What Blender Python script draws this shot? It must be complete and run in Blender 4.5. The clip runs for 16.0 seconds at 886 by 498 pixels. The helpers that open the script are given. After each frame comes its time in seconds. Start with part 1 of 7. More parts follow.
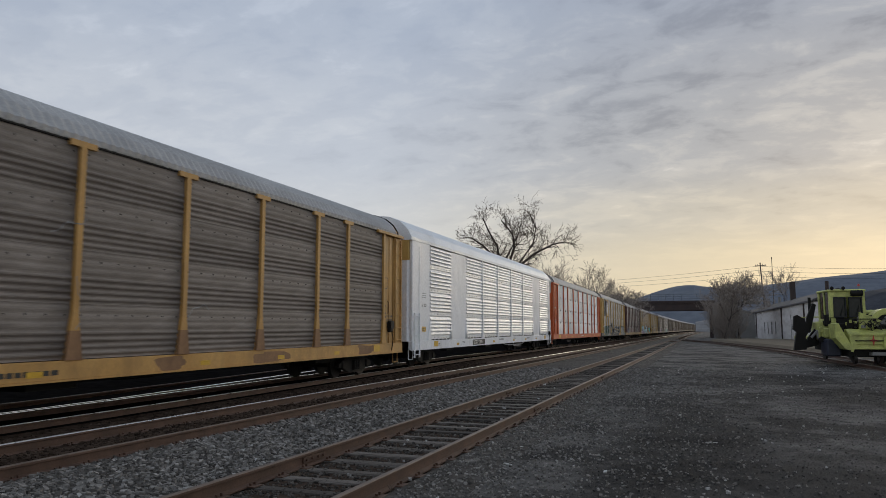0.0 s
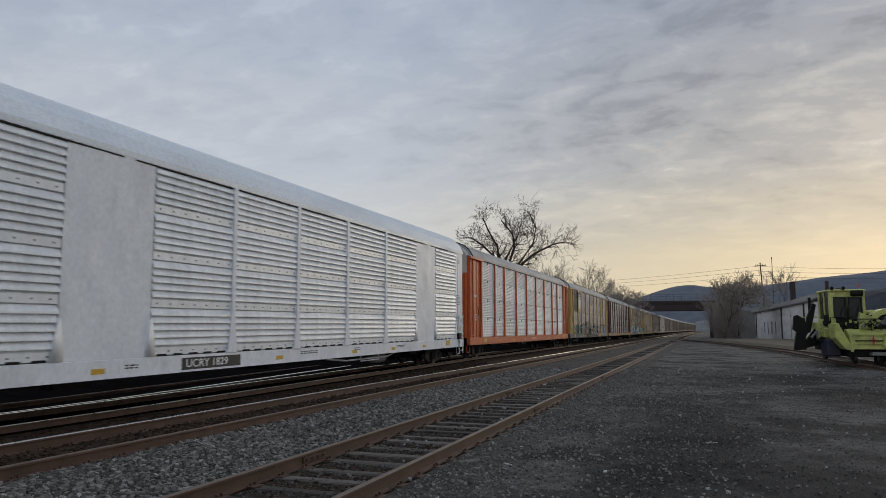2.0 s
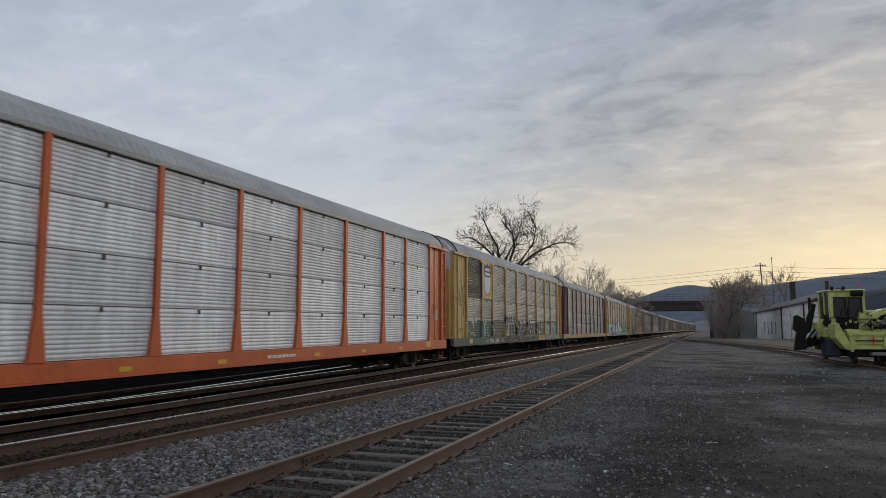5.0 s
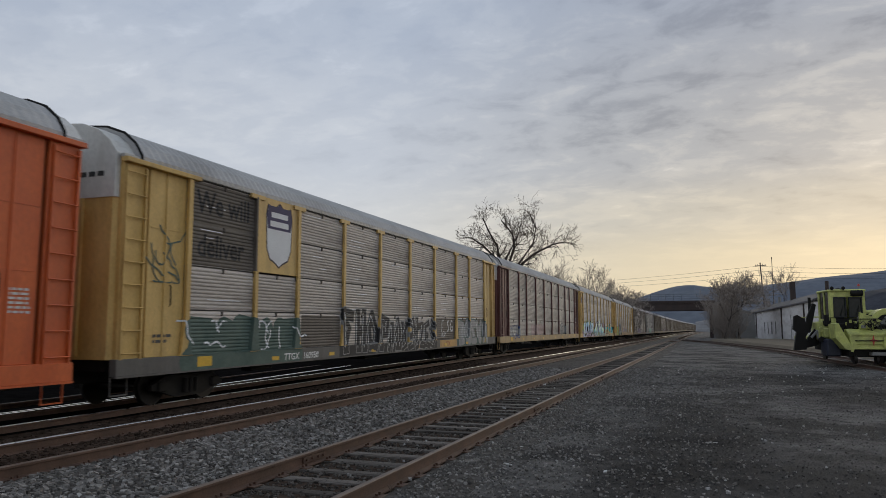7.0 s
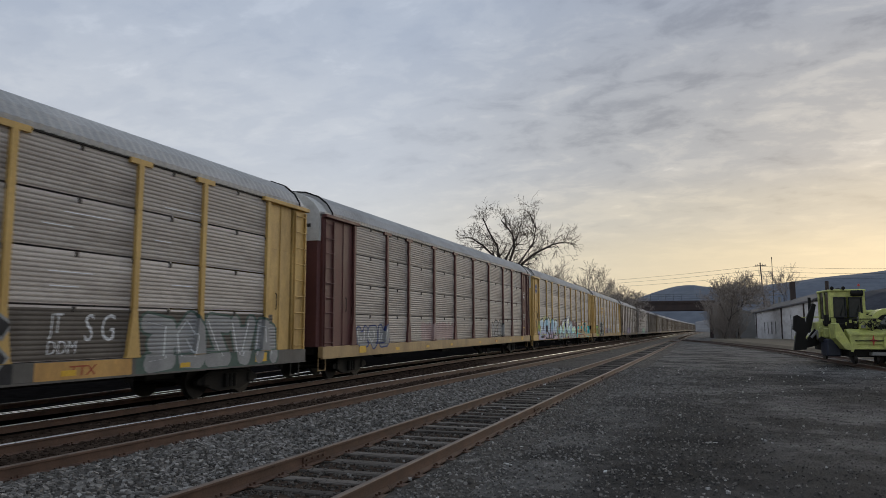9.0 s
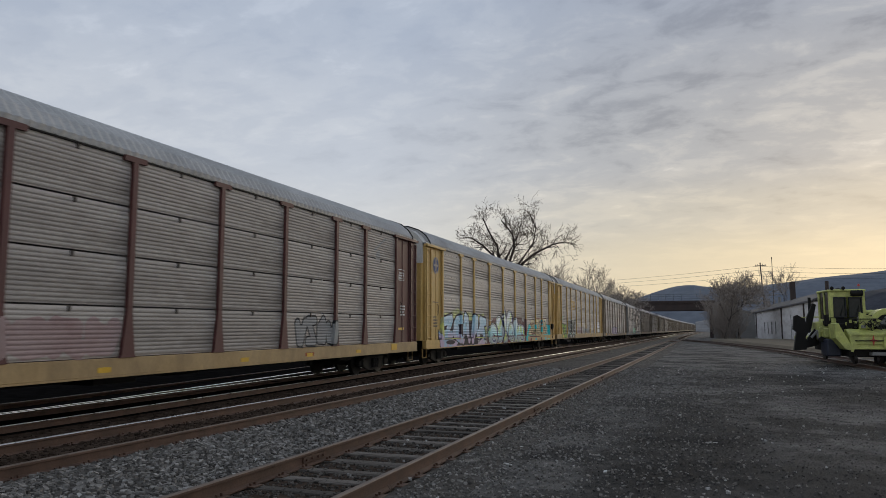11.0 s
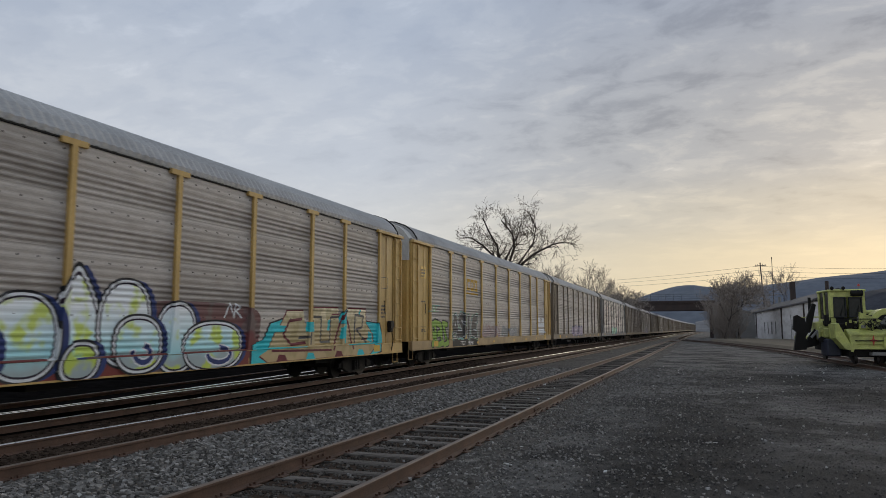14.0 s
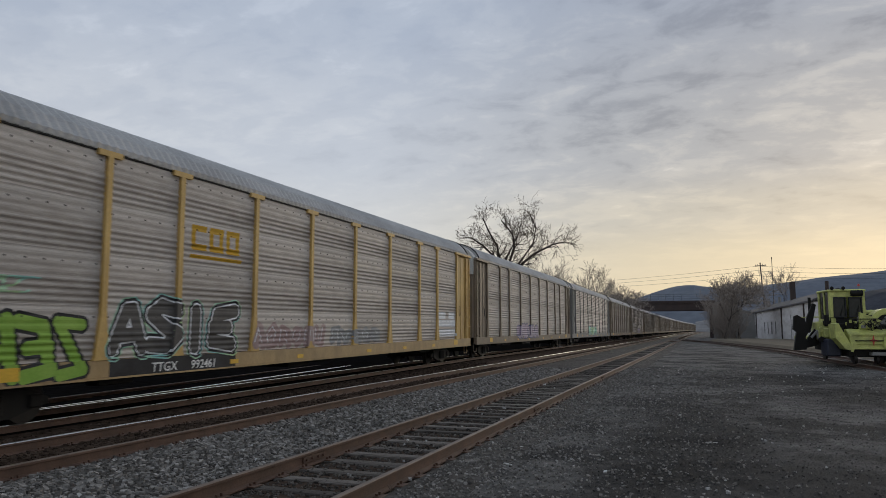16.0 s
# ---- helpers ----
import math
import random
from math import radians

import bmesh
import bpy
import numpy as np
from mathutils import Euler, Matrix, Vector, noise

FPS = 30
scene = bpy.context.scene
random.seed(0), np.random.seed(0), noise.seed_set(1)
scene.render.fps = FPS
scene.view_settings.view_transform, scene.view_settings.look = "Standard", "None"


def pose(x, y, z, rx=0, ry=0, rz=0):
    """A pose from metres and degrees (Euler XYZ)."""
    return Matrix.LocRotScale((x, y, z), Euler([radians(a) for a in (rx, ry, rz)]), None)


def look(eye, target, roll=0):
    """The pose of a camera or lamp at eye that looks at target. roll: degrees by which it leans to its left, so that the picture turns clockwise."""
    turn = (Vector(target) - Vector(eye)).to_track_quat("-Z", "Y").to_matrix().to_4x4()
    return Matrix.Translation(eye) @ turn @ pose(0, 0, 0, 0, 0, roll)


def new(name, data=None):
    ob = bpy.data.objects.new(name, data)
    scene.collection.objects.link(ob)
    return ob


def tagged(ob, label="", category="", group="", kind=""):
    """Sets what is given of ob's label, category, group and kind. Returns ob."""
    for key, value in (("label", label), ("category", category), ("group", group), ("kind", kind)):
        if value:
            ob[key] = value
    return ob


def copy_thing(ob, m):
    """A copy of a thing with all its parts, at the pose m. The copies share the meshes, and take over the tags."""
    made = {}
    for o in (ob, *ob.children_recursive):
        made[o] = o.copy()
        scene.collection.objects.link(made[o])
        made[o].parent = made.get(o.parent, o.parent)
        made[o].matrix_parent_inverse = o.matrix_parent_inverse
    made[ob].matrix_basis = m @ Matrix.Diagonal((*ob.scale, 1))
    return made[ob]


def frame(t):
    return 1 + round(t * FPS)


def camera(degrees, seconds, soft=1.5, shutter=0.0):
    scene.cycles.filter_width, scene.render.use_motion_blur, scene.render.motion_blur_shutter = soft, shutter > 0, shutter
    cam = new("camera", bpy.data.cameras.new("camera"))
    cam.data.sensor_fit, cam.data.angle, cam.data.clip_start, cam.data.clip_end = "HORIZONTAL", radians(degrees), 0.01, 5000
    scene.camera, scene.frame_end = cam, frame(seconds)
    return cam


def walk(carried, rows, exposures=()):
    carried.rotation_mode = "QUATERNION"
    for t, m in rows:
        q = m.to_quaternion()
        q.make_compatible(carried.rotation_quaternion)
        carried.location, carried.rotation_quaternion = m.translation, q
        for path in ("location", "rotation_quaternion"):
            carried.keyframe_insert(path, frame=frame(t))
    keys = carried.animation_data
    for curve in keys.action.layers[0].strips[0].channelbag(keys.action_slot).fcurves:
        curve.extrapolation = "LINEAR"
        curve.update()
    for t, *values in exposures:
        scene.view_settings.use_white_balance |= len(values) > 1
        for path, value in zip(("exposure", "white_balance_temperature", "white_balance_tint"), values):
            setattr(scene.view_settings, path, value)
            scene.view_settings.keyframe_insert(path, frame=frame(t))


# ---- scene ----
cam = camera(63.17, 16.0, soft=0.6, shutter=0.2)
EYE = (0.0, 0.0, 1.64)
VIEW = pose(*EYE, 90 + 6.36, 0, 19.57)
walk(cam, [(0.0, VIEW), (16.0, VIEW)], exposures=[(0.0, -0.03), (1.5, -0.06), (2.5, -0.12), (3.6, -0.08), (4.2, -0.03), (5.5, 0.0), (16.0, 0.0)])

# ---------------------------------------------------------------- light
SUN_AZ, SUN_EL = radians(14), radians(9)
world = bpy.data.worlds.new("evening_sky")
scene.world = world
world.use_nodes = True


def world_nodes():
    nt = world.node_tree
    nt.nodes.clear()
    N, L = nt.nodes.new, nt.links.new

    def math_node(op, a, b=None, c=None):
        n = N("ShaderNodeMath")
        n.operation = op
        for i, v in enumerate((a, b, c)):
            if v is None:
                continue
            if isinstance(v, (int, float)):
                n.inputs[i].default_value = v
            else:
                L(v, n.inputs[i])
        return n.outputs[0]

    def ramp(fac, stops):
        n = N("ShaderNodeValToRGB")
        n.color_ramp.interpolation = "EASE"
        while len(n.color_ramp.elements) < len(stops):
            n.color_ramp.elements.new(0.5)
        for e, (p, c) in zip(n.color_ramp.elements, stops):
            e.position, e.color = p, (*c, 1)
        L(fac, n.inputs[0])
        return n.outputs[0]

    def mix(kind, fac, a, b):
        n = N("ShaderNodeMix")
        n.data_type, n.blend_type = "RGBA", kind
        for sock, v in ((n.inputs[0], fac), (n.inputs[6], a), (n.inputs[7], b)):
            if isinstance(v, (int, float)):
                sock.default_value = v
            elif isinstance(v, tuple):
                sock.default_value = (*v, 1)
            else:
                L(v, sock)
        return n.outputs[2]

    tc = N("ShaderNodeTexCoord")
    sep = N("ShaderNodeSeparateXYZ")
    L(tc.outputs["Generated"], sep.inputs[0])
    x, y, z = sep.outputs
    zc = math_node("MAXIMUM", z, 0.0)
    # flat cloud deck seen from below
    inv = math_node("DIVIDE", 1.0, math_node("ADD", zc, 0.20))
    deck = N("ShaderNodeCombineXYZ")
    L(math_node("MULTIPLY", x, inv), deck.inputs[0])
    L(math_node("MULTIPLY", y, inv), deck.inputs[1])

    def clouds(scale, detail, rough, offset, stretch=(1, 1, 1)):
        m = N("ShaderNodeMapping")
        m.inputs["Location"].default_value = offset
        m.inputs["Scale"].default_value = stretch
        L(deck.outputs[0], m.inputs[0])
        n = N("ShaderNodeTexNoise")
        n.inputs["Scale"].default_value, n.inputs["Detail"].default_value = scale, detail
        n.inputs["Roughness"].default_value = rough
        n.inputs["Distortion"].default_value = 0.25
        L(m.outputs[0], n.inputs["Vector"])
        return n.outputs["Fac"]

    big = clouds(1.15, 4, 0.5, (3.1, 1.7, 0), (1.0, 1.15, 1))
    small = clouds(8.2, 9, 0.60, (7.3, 2.2, 0), (0.68, 0.9, 1))
    # warm side round the hidden sun, low down
    sun = (math.sin(SUN_AZ), math.cos(SUN_AZ))
    facing = math_node("ADD", math_node("MULTIPLY", x, sun[0]), math_node("MULTIPLY", y, sun[1]))
    side = N("ShaderNodeMapRange")
    side.interpolation_type = "SMOOTHSTEP"
    L(facing, side.inputs[0])
    side.inputs[1].default_value, side.inputs[2].default_value = 0.72, 1.0
    base = ramp(zc, [(0.0, (0.72, 0.68, 0.60)), (0.12, (0.68, 0.69, 0.70)), (0.24, (0.57, 0.61, 0.68)),
                     (0.42, (0.43, 0.49, 0.60)), (1.0, (0.46, 0.54, 0.66))])
    warm = ramp(zc, [(0.0, (0.74, 0.63, 0.42)), (0.09, (0.69, 0.605, 0.45)), (0.15, (0.575, 0.535, 0.46)),
                     (0.22, (0.455, 0.455, 0.46)), (0.5, (0.36, 0.39, 0.455))])
    clear = mix("MIX", side.outputs[0], base, warm)
    shade = ramp(math_node("ADD", math_node("MULTIPLY", big, 0.42), math_node("MULTIPLY", small, 0.58)),
                 [(0.32, (1.62, 1.53, 1.40)), (0.42, (1.16, 1.13, 1.08)), (0.52, (0.90, 0.91, 0.93)), (0.66, (0.60, 0.62, 0.67))])
    # thinner clouds close to the horizon
    thin = N("ShaderNodeMapRange")
    L(zc, thin.inputs[0])
    thin.inputs[1].default_value, thin.inputs[2].default_value = 0.06, 0.26
    depth = math_node("MULTIPLY", thin.outputs[0], math_node("MULTIPLY_ADD", side.outputs[0], 0.66, 0.34))
    sky_col = mix("MULTIPLY", depth, clear, shade)
    nish = N("ShaderNodeTexSky")
    nish.sky_type, nish.sun_disc = "NISHITA", False
    nish.sun_elevation, nish.sun_rotation = SUN_EL, SUN_AZ
    clear_sky = mix("MULTIPLY", 1.0, nish.outputs[0], (0.1, 0.1, 0.1))
    col = mix("MIX", 0.06, sky_col, clear_sky)
    bg = N("ShaderNodeBackground")
    L(col, bg.inputs[0])
    bg.inputs[1].default_value = 1.0
    out = N("ShaderNodeOutputWorld")
    L(bg.outputs[0], out.inputs[0])


world_nodes()
sun_data = bpy.data.lights.new("hidden_sun", "SUN")
sun_data.energy, sun_data.angle, sun_data.color = 0.7, radians(25), (1.0, 0.86, 0.66)
sun_ob = new("hidden_sun", sun_data)
sun_ob.matrix_world = look((60, 200, 60), (60 - math.sin(SUN_AZ) * 10, 200 - math.cos(SUN_AZ) * 10, 60 - math.tan(SUN_EL) * 10))


# ---------------------------------------------------------------- materials
def srgb(r, g, b):
    return tuple((c / 255 / 12.92) if c <= 10 else ((c / 255 + 0.055) / 1.055) ** 2.4 for c in (r, g, b))


def material(name, a, b, scale=4.0, rough=(0.6, 0.8), metal=0.0, bump=0.2, fine=40.0, streak=(1, 1, 1), dirt=None,
             dirt_amount=0.4, dirt_scale=1.2, coord="Object", island=0.0, per_object=0.0, bump_distance=0.01, spec=0.5, dirt_edge=None):
    """Two tones broken up at two scales, with optional dirt on top."""
    m = bpy.data.materials.new(name)
    m.use_nodes = True
    nt = m.node_tree
    N, L = nt.nodes.new, nt.links.new
    bsdf = nt.nodes["Principled BSDF"]
    tc = N("ShaderNodeTexCoord")
    mp = N("ShaderNodeMapping")
    mp.inputs["Scale"].default_value = streak
    if coord == "World":
        geo = N("ShaderNodeNewGeometry")
        L(geo.outputs["Position"], mp.inputs[0])
    else:
        L(tc.outputs[coord], mp.inputs[0])

    def noise_tex(s, d, r=0.6):
        n = N("ShaderNodeTexNoise")
        n.inputs["Scale"].default_value, n.inputs["Detail"].default_value, n.inputs["Roughness"].default_value = s, d, r
        L(mp.outputs[0], n.inputs["Vector"])
        return n.outputs["Fac"]

    def mix(kind, fac, ca, cb):
        n = N("ShaderNodeMix")
        n.data_type, n.blend_type = "RGBA", kind
        for sock, v in ((n.inputs[0], fac), (n.inputs[6], ca), (n.inputs[7], cb)):
            if isinstance(v, (int, float)):
                sock.default_value = v
            elif isinstance(v, tuple):
                sock.default_value = (*v, 1)
            else:
                L(v, sock)
        return n.outputs[2]

    def rng(src, lo, hi, a0=0.0, a1=1.0):
        n = N("ShaderNodeMapRange")
        L(src, n.inputs[0])
        for i, v in enumerate((lo, hi, a0, a1)):
            n.inputs[i + 1].default_value = v
        return n.outputs[0]

    coarse, grain = noise_tex(scale, 5), noise_tex(fine, 4, 0.7)
    col = mix("MIX", rng(coarse, 0.35, 0.65), a, b)
    col = mix("MULTIPLY", 0.6, col, mix("MIX", rng(grain, 0.3, 0.7), (0.72, 0.72, 0.72), (1.2, 1.2, 1.2)))
    if dirt:
        d = noise_tex(dirt_scale, 6, 0.65)
        if dirt_edge:
            col = mix("MIX", rng(d, *dirt_edge, 0.0, dirt_amount), col, dirt)
        else:
            col = mix("MIX", rng(d, 0.62 - dirt_amount * 0.4, 0.75, 0.0, min(1.0, dirt_amount * 1.6)), col, dirt)
    if island:
        g2 = N("ShaderNodeNewGeometry")
        col = mix("MULTIPLY", 1.0, col, mix("MIX", g2.outputs["Random Per Island"], (1 - island,) * 3, (1 + island,) * 3))
    if per_object:
        oi = N("ShaderNodeObjectInfo")
        col = mix("MULTIPLY", 1.0, col, mix("MIX", oi.outputs["Random"], (1 - per_object,) * 3, (1 + per_object,) * 3))
    L(col, bsdf.inputs["Base Color"])
    L(rng(coarse, 0.3, 0.7, *rough), bsdf.inputs["Roughness"])
    bsdf.inputs["Metallic"].default_value = metal
    bsdf.inputs["Specular IOR Level"].default_value = spec
    if bump:
        bp = N("ShaderNodeBump")
        bp.inputs["Strength"].default_value, bp.inputs["Distance"].default_value = bump, bump_distance
        L(grain, bp.inputs["Height"])
        L(bp.outputs[0], bsdf.inputs["Normal"])
    return m


M_GALV_BROWN = material("weathered_brown_grey_steel", (0.195, 0.163, 0.135), (0.29, 0.25, 0.215), 2.2, (0.6, 0.8), 0.08, 0.15, 30, (1, 0.35, 2.2), (0.07, 0.052, 0.04), 0.55, 0.8, per_object=0.12)
M_GALV_GREY = material("weathered_galvanised_steel", (0.43, 0.382, 0.338), (0.55, 0.50, 0.45), 1.6, (0.55, 0.75), 0.12, 0.15, 30, (1, 0.45, 2.4), (0.15, 0.118, 0.09), 0.5, 0.7, per_object=0.14)
M_GALV_DIM = material("dulled_galvanised_steel", (0.33, 0.295, 0.265), (0.45, 0.41, 0.37), 1.6, (0.55, 0.75), 0.12, 0.15, 30, (1, 0.45, 2.4), (0.12, 0.095, 0.075), 0.5, 0.7, per_object=0.14)
M_GALV_BRIGHT = material("bright_galvanised_steel", (0.82, 0.83, 0.84), (0.93, 0.94, 0.94), 2.5, (0.36, 0.5), 0.15, 0.1, 25, (1, 1.5, 0.3), (0.45, 0.45, 0.44), 0.3, 1.0, per_object=0.05)
M_GALV_SILVER = material("silver_galvanised_steel", (0.68, 0.68, 0.67), (0.86, 0.855, 0.84), 2.0, (0.5, 0.68), 0.2, 0.15, 30, (1, 1.6, 0.5), (0.36, 0.34, 0.31), 0.3, 0.8, per_object=0.12)
M_ROOF_GREY = material("ribbed_grey_roof_steel", (0.35, 0.345, 0.335), (0.46, 0.45, 0.44), 1.5, (0.5, 0.7), 0.3, 0.1, 25, (1, 0.5, 1), (0.20, 0.19, 0.18), 0.35, 0.6)
M_ROOF_PALE = material("pale_roof_steel", (0.72, 0.76, 0.80), (0.82, 0.85, 0.88), 1.2, (0.45, 0.6), 0.2, 0.06, 25, (1, 0.5, 1), (0.36, 0.37, 0.38), 0.25, 0.6)
M_YELLOW = material("faded_yellow_paint", (0.53, 0.33, 0.09), (0.66, 0.44, 0.155), 1.6, (0.5, 0.7), 0, 0.08, 30, (1, 1, 0.4), (0.17, 0.10, 0.04), 0.45, 1.0)
M_OCHRE = material("ochre_yellow_paint", (0.50, 0.265, 0.065), (0.62, 0.355, 0.11), 1.6, (0.5, 0.7), 0, 0.08, 30, (1, 1, 0.4), (0.17, 0.10, 0.04), 0.45, 1.0)
M_WHITE = material("white_freight_paint", (0.83, 0.84, 0.86), (0.89, 0.90, 0.915), 1.2, (0.4, 0.55), 0, 0.06, 25, (1, 1, 0.35), (0.44, 0.44, 0.45), 0.35, 0.9)
M_ORANGE = material("bright_orange_paint", (0.52, 0.092, 0.018), (0.63, 0.13, 0.03), 1.3, (0.42, 0.6), 0, 0.06, 25, (1, 1, 0.4), (0.25, 0.06, 0.025), 0.35, 0.9)
M_MAROON = material("dark_maroon_paint", (0.085, 0.028, 0.026), (0.125, 0.043, 0.038), 1.5, (0.5, 0.7), 0, 0.06, 25, (1, 1, 0.4), (0.06, 0.03, 0.024), 0.4, 0.9)
M_TAN = material("dull_tan_paint", (0.37, 0.245, 0.105), (0.47, 0.325, 0.155), 1.6, (0.5, 0.7), 0, 0.08, 30, (1, 1, 0.4), (0.15, 0.10, 0.055), 0.5, 1.0)
M_GRIMEPAINT = material("grimy_dark_grey_paint", (0.085, 0.08, 0.072), (0.14, 0.13, 0.118), 1.6, (0.6, 0.8), 0, 0.08, 30, (1, 1, 0.4), (0.06, 0.05, 0.04), 0.4, 1.0)
M_RUSTFOOT = material("rust_brown_paint", (0.24, 0.125, 0.055), (0.33, 0.18, 0.085), 2.5, (0.6, 0.8), 0, 0.1, 30, (1, 1, 0.5), (0.12, 0.06, 0.03), 0.5, 1.5)
M_DUN = material("grimy_brown_paint", (0.17, 0.13, 0.09), (0.24, 0.19, 0.135), 1.6, (0.5, 0.7), 0, 0.08, 30, (1, 1, 0.4), (0.10, 0.075, 0.05), 0.5, 1.0)
M_GREYPAINT = material("dull_grey_paint", (0.17, 0.17, 0.165), (0.25, 0.245, 0.235), 1.6, (0.5, 0.7), 0, 0.08, 30, (1, 1, 0.4), (0.16, 0.14, 0.12), 0.4, 1.0)
M_ENDWHITE = material("off_white_end_paint", (0.55, 0.54, 0.51), (0.64, 0.63, 0.6), 1.4, (0.5, 0.65), 0, 0.05, 25, (1, 1, 0.4), (0.35, 0.31, 0.26), 0.4, 0.9)
M_BLACK = material("grimy_black_steel", (0.008, 0.0075, 0.007), (0.016, 0.0145, 0.013), 4, (0.6, 0.8), 0.1, 0.2, 40, dirt=(0.018, 0.014, 0.011), dirt_amount=0.25, dirt_scale=3, spec=0.25)
M_WHEEL = material("worn_wheel_steel", (0.014, 0.012, 0.0105), (0.026, 0.022, 0.019), 5, (0.4, 0.6), 0.5, 0.1, 40)
M_REFLECT = material("amber_reflective_sheet", (0.62, 0.36, 0.02), (0.70, 0.42, 0.03), 6, (0.4, 0.5), 0, 0, 30)
M_LETTER = material("white_stencil_paint", (0.70, 0.70, 0.68), (0.78, 0.78, 0.76), 6, (0.5, 0.6), 0, 0, 30)
M_INK = material("black_stencil_paint", (0.02, 0.02, 0.02), (0.035, 0.033, 0.03), 6, (0.5, 0.6), 0, 0, 30)
M_RAIL = material("rusty_rail_steel", (0.072, 0.037, 0.024), (0.13, 0.072, 0.048), 3, (0.55, 0.75), 0.2, 0.25, 40, dirt=(0.05, 0.03, 0.02), dirt_amount=0.4)
M_RAILTOP = material("bright_worn_rail_head", (0.52, 0.51, 0.50), (0.62, 0.61, 0.60), 3, (0.24, 0.34), 0.9, 0.02, 40)
M_RAILMIRROR = material("polished_rail_head", (0.80, 0.79, 0.78), (0.88, 0.87, 0.86), 3, (0.10, 0.18), 1.0, 0.0, 40)
M_RAILDULL = material("dull_rail_head", (0.12, 0.086, 0.067), (0.18, 0.135, 0.108), 3, (0.55, 0.7), 0.3, 0.05, 40)
M_TIE = material("weathered_grey_timber_tie", (0.040, 0.034, 0.029), (0.30, 0.27, 0.24), 3.4, (0.75, 0.9), 0, 0.6, 30, (0.3, 5, 1), (0.035, 0.029, 0.025), 0.72, 2.2, per_object=0.6, spec=0.08)
M_BALLAST = material("crushed_grey_ballast", (0.125, 0.116, 0.105), (0.26, 0.243, 0.222), 9, (0.75, 0.95), 0, 0.6, 60, island=0.5, spec=0.08)
# near-black, since the shade beneath the train is put into this colour
M_TRAINSHADE = material("ground_with_train_shade", (0.005, 0.0047, 0.0045), (0.011, 0.010, 0.0095), 3, (0.85, 0.95), 0, 0.6, 30, coord="World", bump_distance=0.03, spec=0.0)
M_TRACKDIRT = material("oily_brown_track_dirt", (0.040, 0.029, 0.022), (0.088, 0.065, 0.051), 5, (0.85, 0.95), 0, 0.8, 35, coord="World", bump_distance=0.03, island=0.4, spec=0.0)
M_BED = material("dark_ballast_bed", (0.068, 0.061, 0.054), (0.14, 0.128, 0.116), 6, (0.85, 0.95), 0, 0.9, 38, dirt=(0.035, 0.028, 0.022), dirt_amount=0.4, dirt_scale=0.8, coord="World", bump_distance=0.04, spec=0.08)
M_GROUND = material("dark_cinder_gravel_yard", (0.090, 0.0845, 0.079), (0.205, 0.192, 0.179), 2.4, (0.85, 0.97), 0, 1.0, 30, dirt=(0.038, 0.036, 0.0345), dirt_amount=0.85, dirt_scale=0.36, coord="World", bump_distance=0.06, spec=0.08, dirt_edge=(0.49, 0.57))


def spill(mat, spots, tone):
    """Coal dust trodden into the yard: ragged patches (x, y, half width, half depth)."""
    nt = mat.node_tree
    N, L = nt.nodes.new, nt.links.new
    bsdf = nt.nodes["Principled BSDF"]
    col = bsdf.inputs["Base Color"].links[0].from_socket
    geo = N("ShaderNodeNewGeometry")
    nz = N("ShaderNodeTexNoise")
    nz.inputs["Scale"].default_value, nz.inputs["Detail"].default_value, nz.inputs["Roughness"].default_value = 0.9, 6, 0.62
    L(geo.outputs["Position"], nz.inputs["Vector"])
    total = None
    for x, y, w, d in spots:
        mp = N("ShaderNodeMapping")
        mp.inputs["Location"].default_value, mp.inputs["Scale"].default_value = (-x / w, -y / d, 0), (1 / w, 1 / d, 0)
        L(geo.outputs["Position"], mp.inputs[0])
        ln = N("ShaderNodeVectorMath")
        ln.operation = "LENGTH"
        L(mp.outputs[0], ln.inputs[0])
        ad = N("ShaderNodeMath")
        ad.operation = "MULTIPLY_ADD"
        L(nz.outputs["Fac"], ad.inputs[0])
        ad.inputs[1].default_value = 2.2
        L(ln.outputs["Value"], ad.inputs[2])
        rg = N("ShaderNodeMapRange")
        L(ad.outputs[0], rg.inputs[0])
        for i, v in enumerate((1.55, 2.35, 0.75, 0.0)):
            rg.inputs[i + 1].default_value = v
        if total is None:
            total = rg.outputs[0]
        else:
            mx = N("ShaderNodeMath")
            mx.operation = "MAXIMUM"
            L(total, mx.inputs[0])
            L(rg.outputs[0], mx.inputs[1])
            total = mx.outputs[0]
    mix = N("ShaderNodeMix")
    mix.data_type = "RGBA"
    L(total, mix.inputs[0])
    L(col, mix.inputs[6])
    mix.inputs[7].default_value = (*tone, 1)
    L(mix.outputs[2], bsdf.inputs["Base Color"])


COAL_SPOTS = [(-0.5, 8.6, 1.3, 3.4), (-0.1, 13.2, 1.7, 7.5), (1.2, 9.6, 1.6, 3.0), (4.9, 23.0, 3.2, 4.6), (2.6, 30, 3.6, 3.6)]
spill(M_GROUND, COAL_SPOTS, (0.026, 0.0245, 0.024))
M_BARK = material("bare_winter_bark", (0.045, 0.034, 0.028), (0.085, 0.066, 0.055), 3, (0.8, 0.95), 0, 0.3, 20)
M_TWIG = material("grey_brown_twigs", (0.24, 0.20, 0.17), (0.34, 0.29, 0.25), 3, (0.8, 0.95), 0, 0, 20)
M_CONCRETE = material("stained_concrete", (0.25, 0.245, 0.235), (0.34, 0.33, 0.315), 0.6, (0.75, 0.9), 0, 0.3, 12, dirt=(0.13, 0.12, 0.11), dirt_amount=0.45, dirt_scale=0.3)
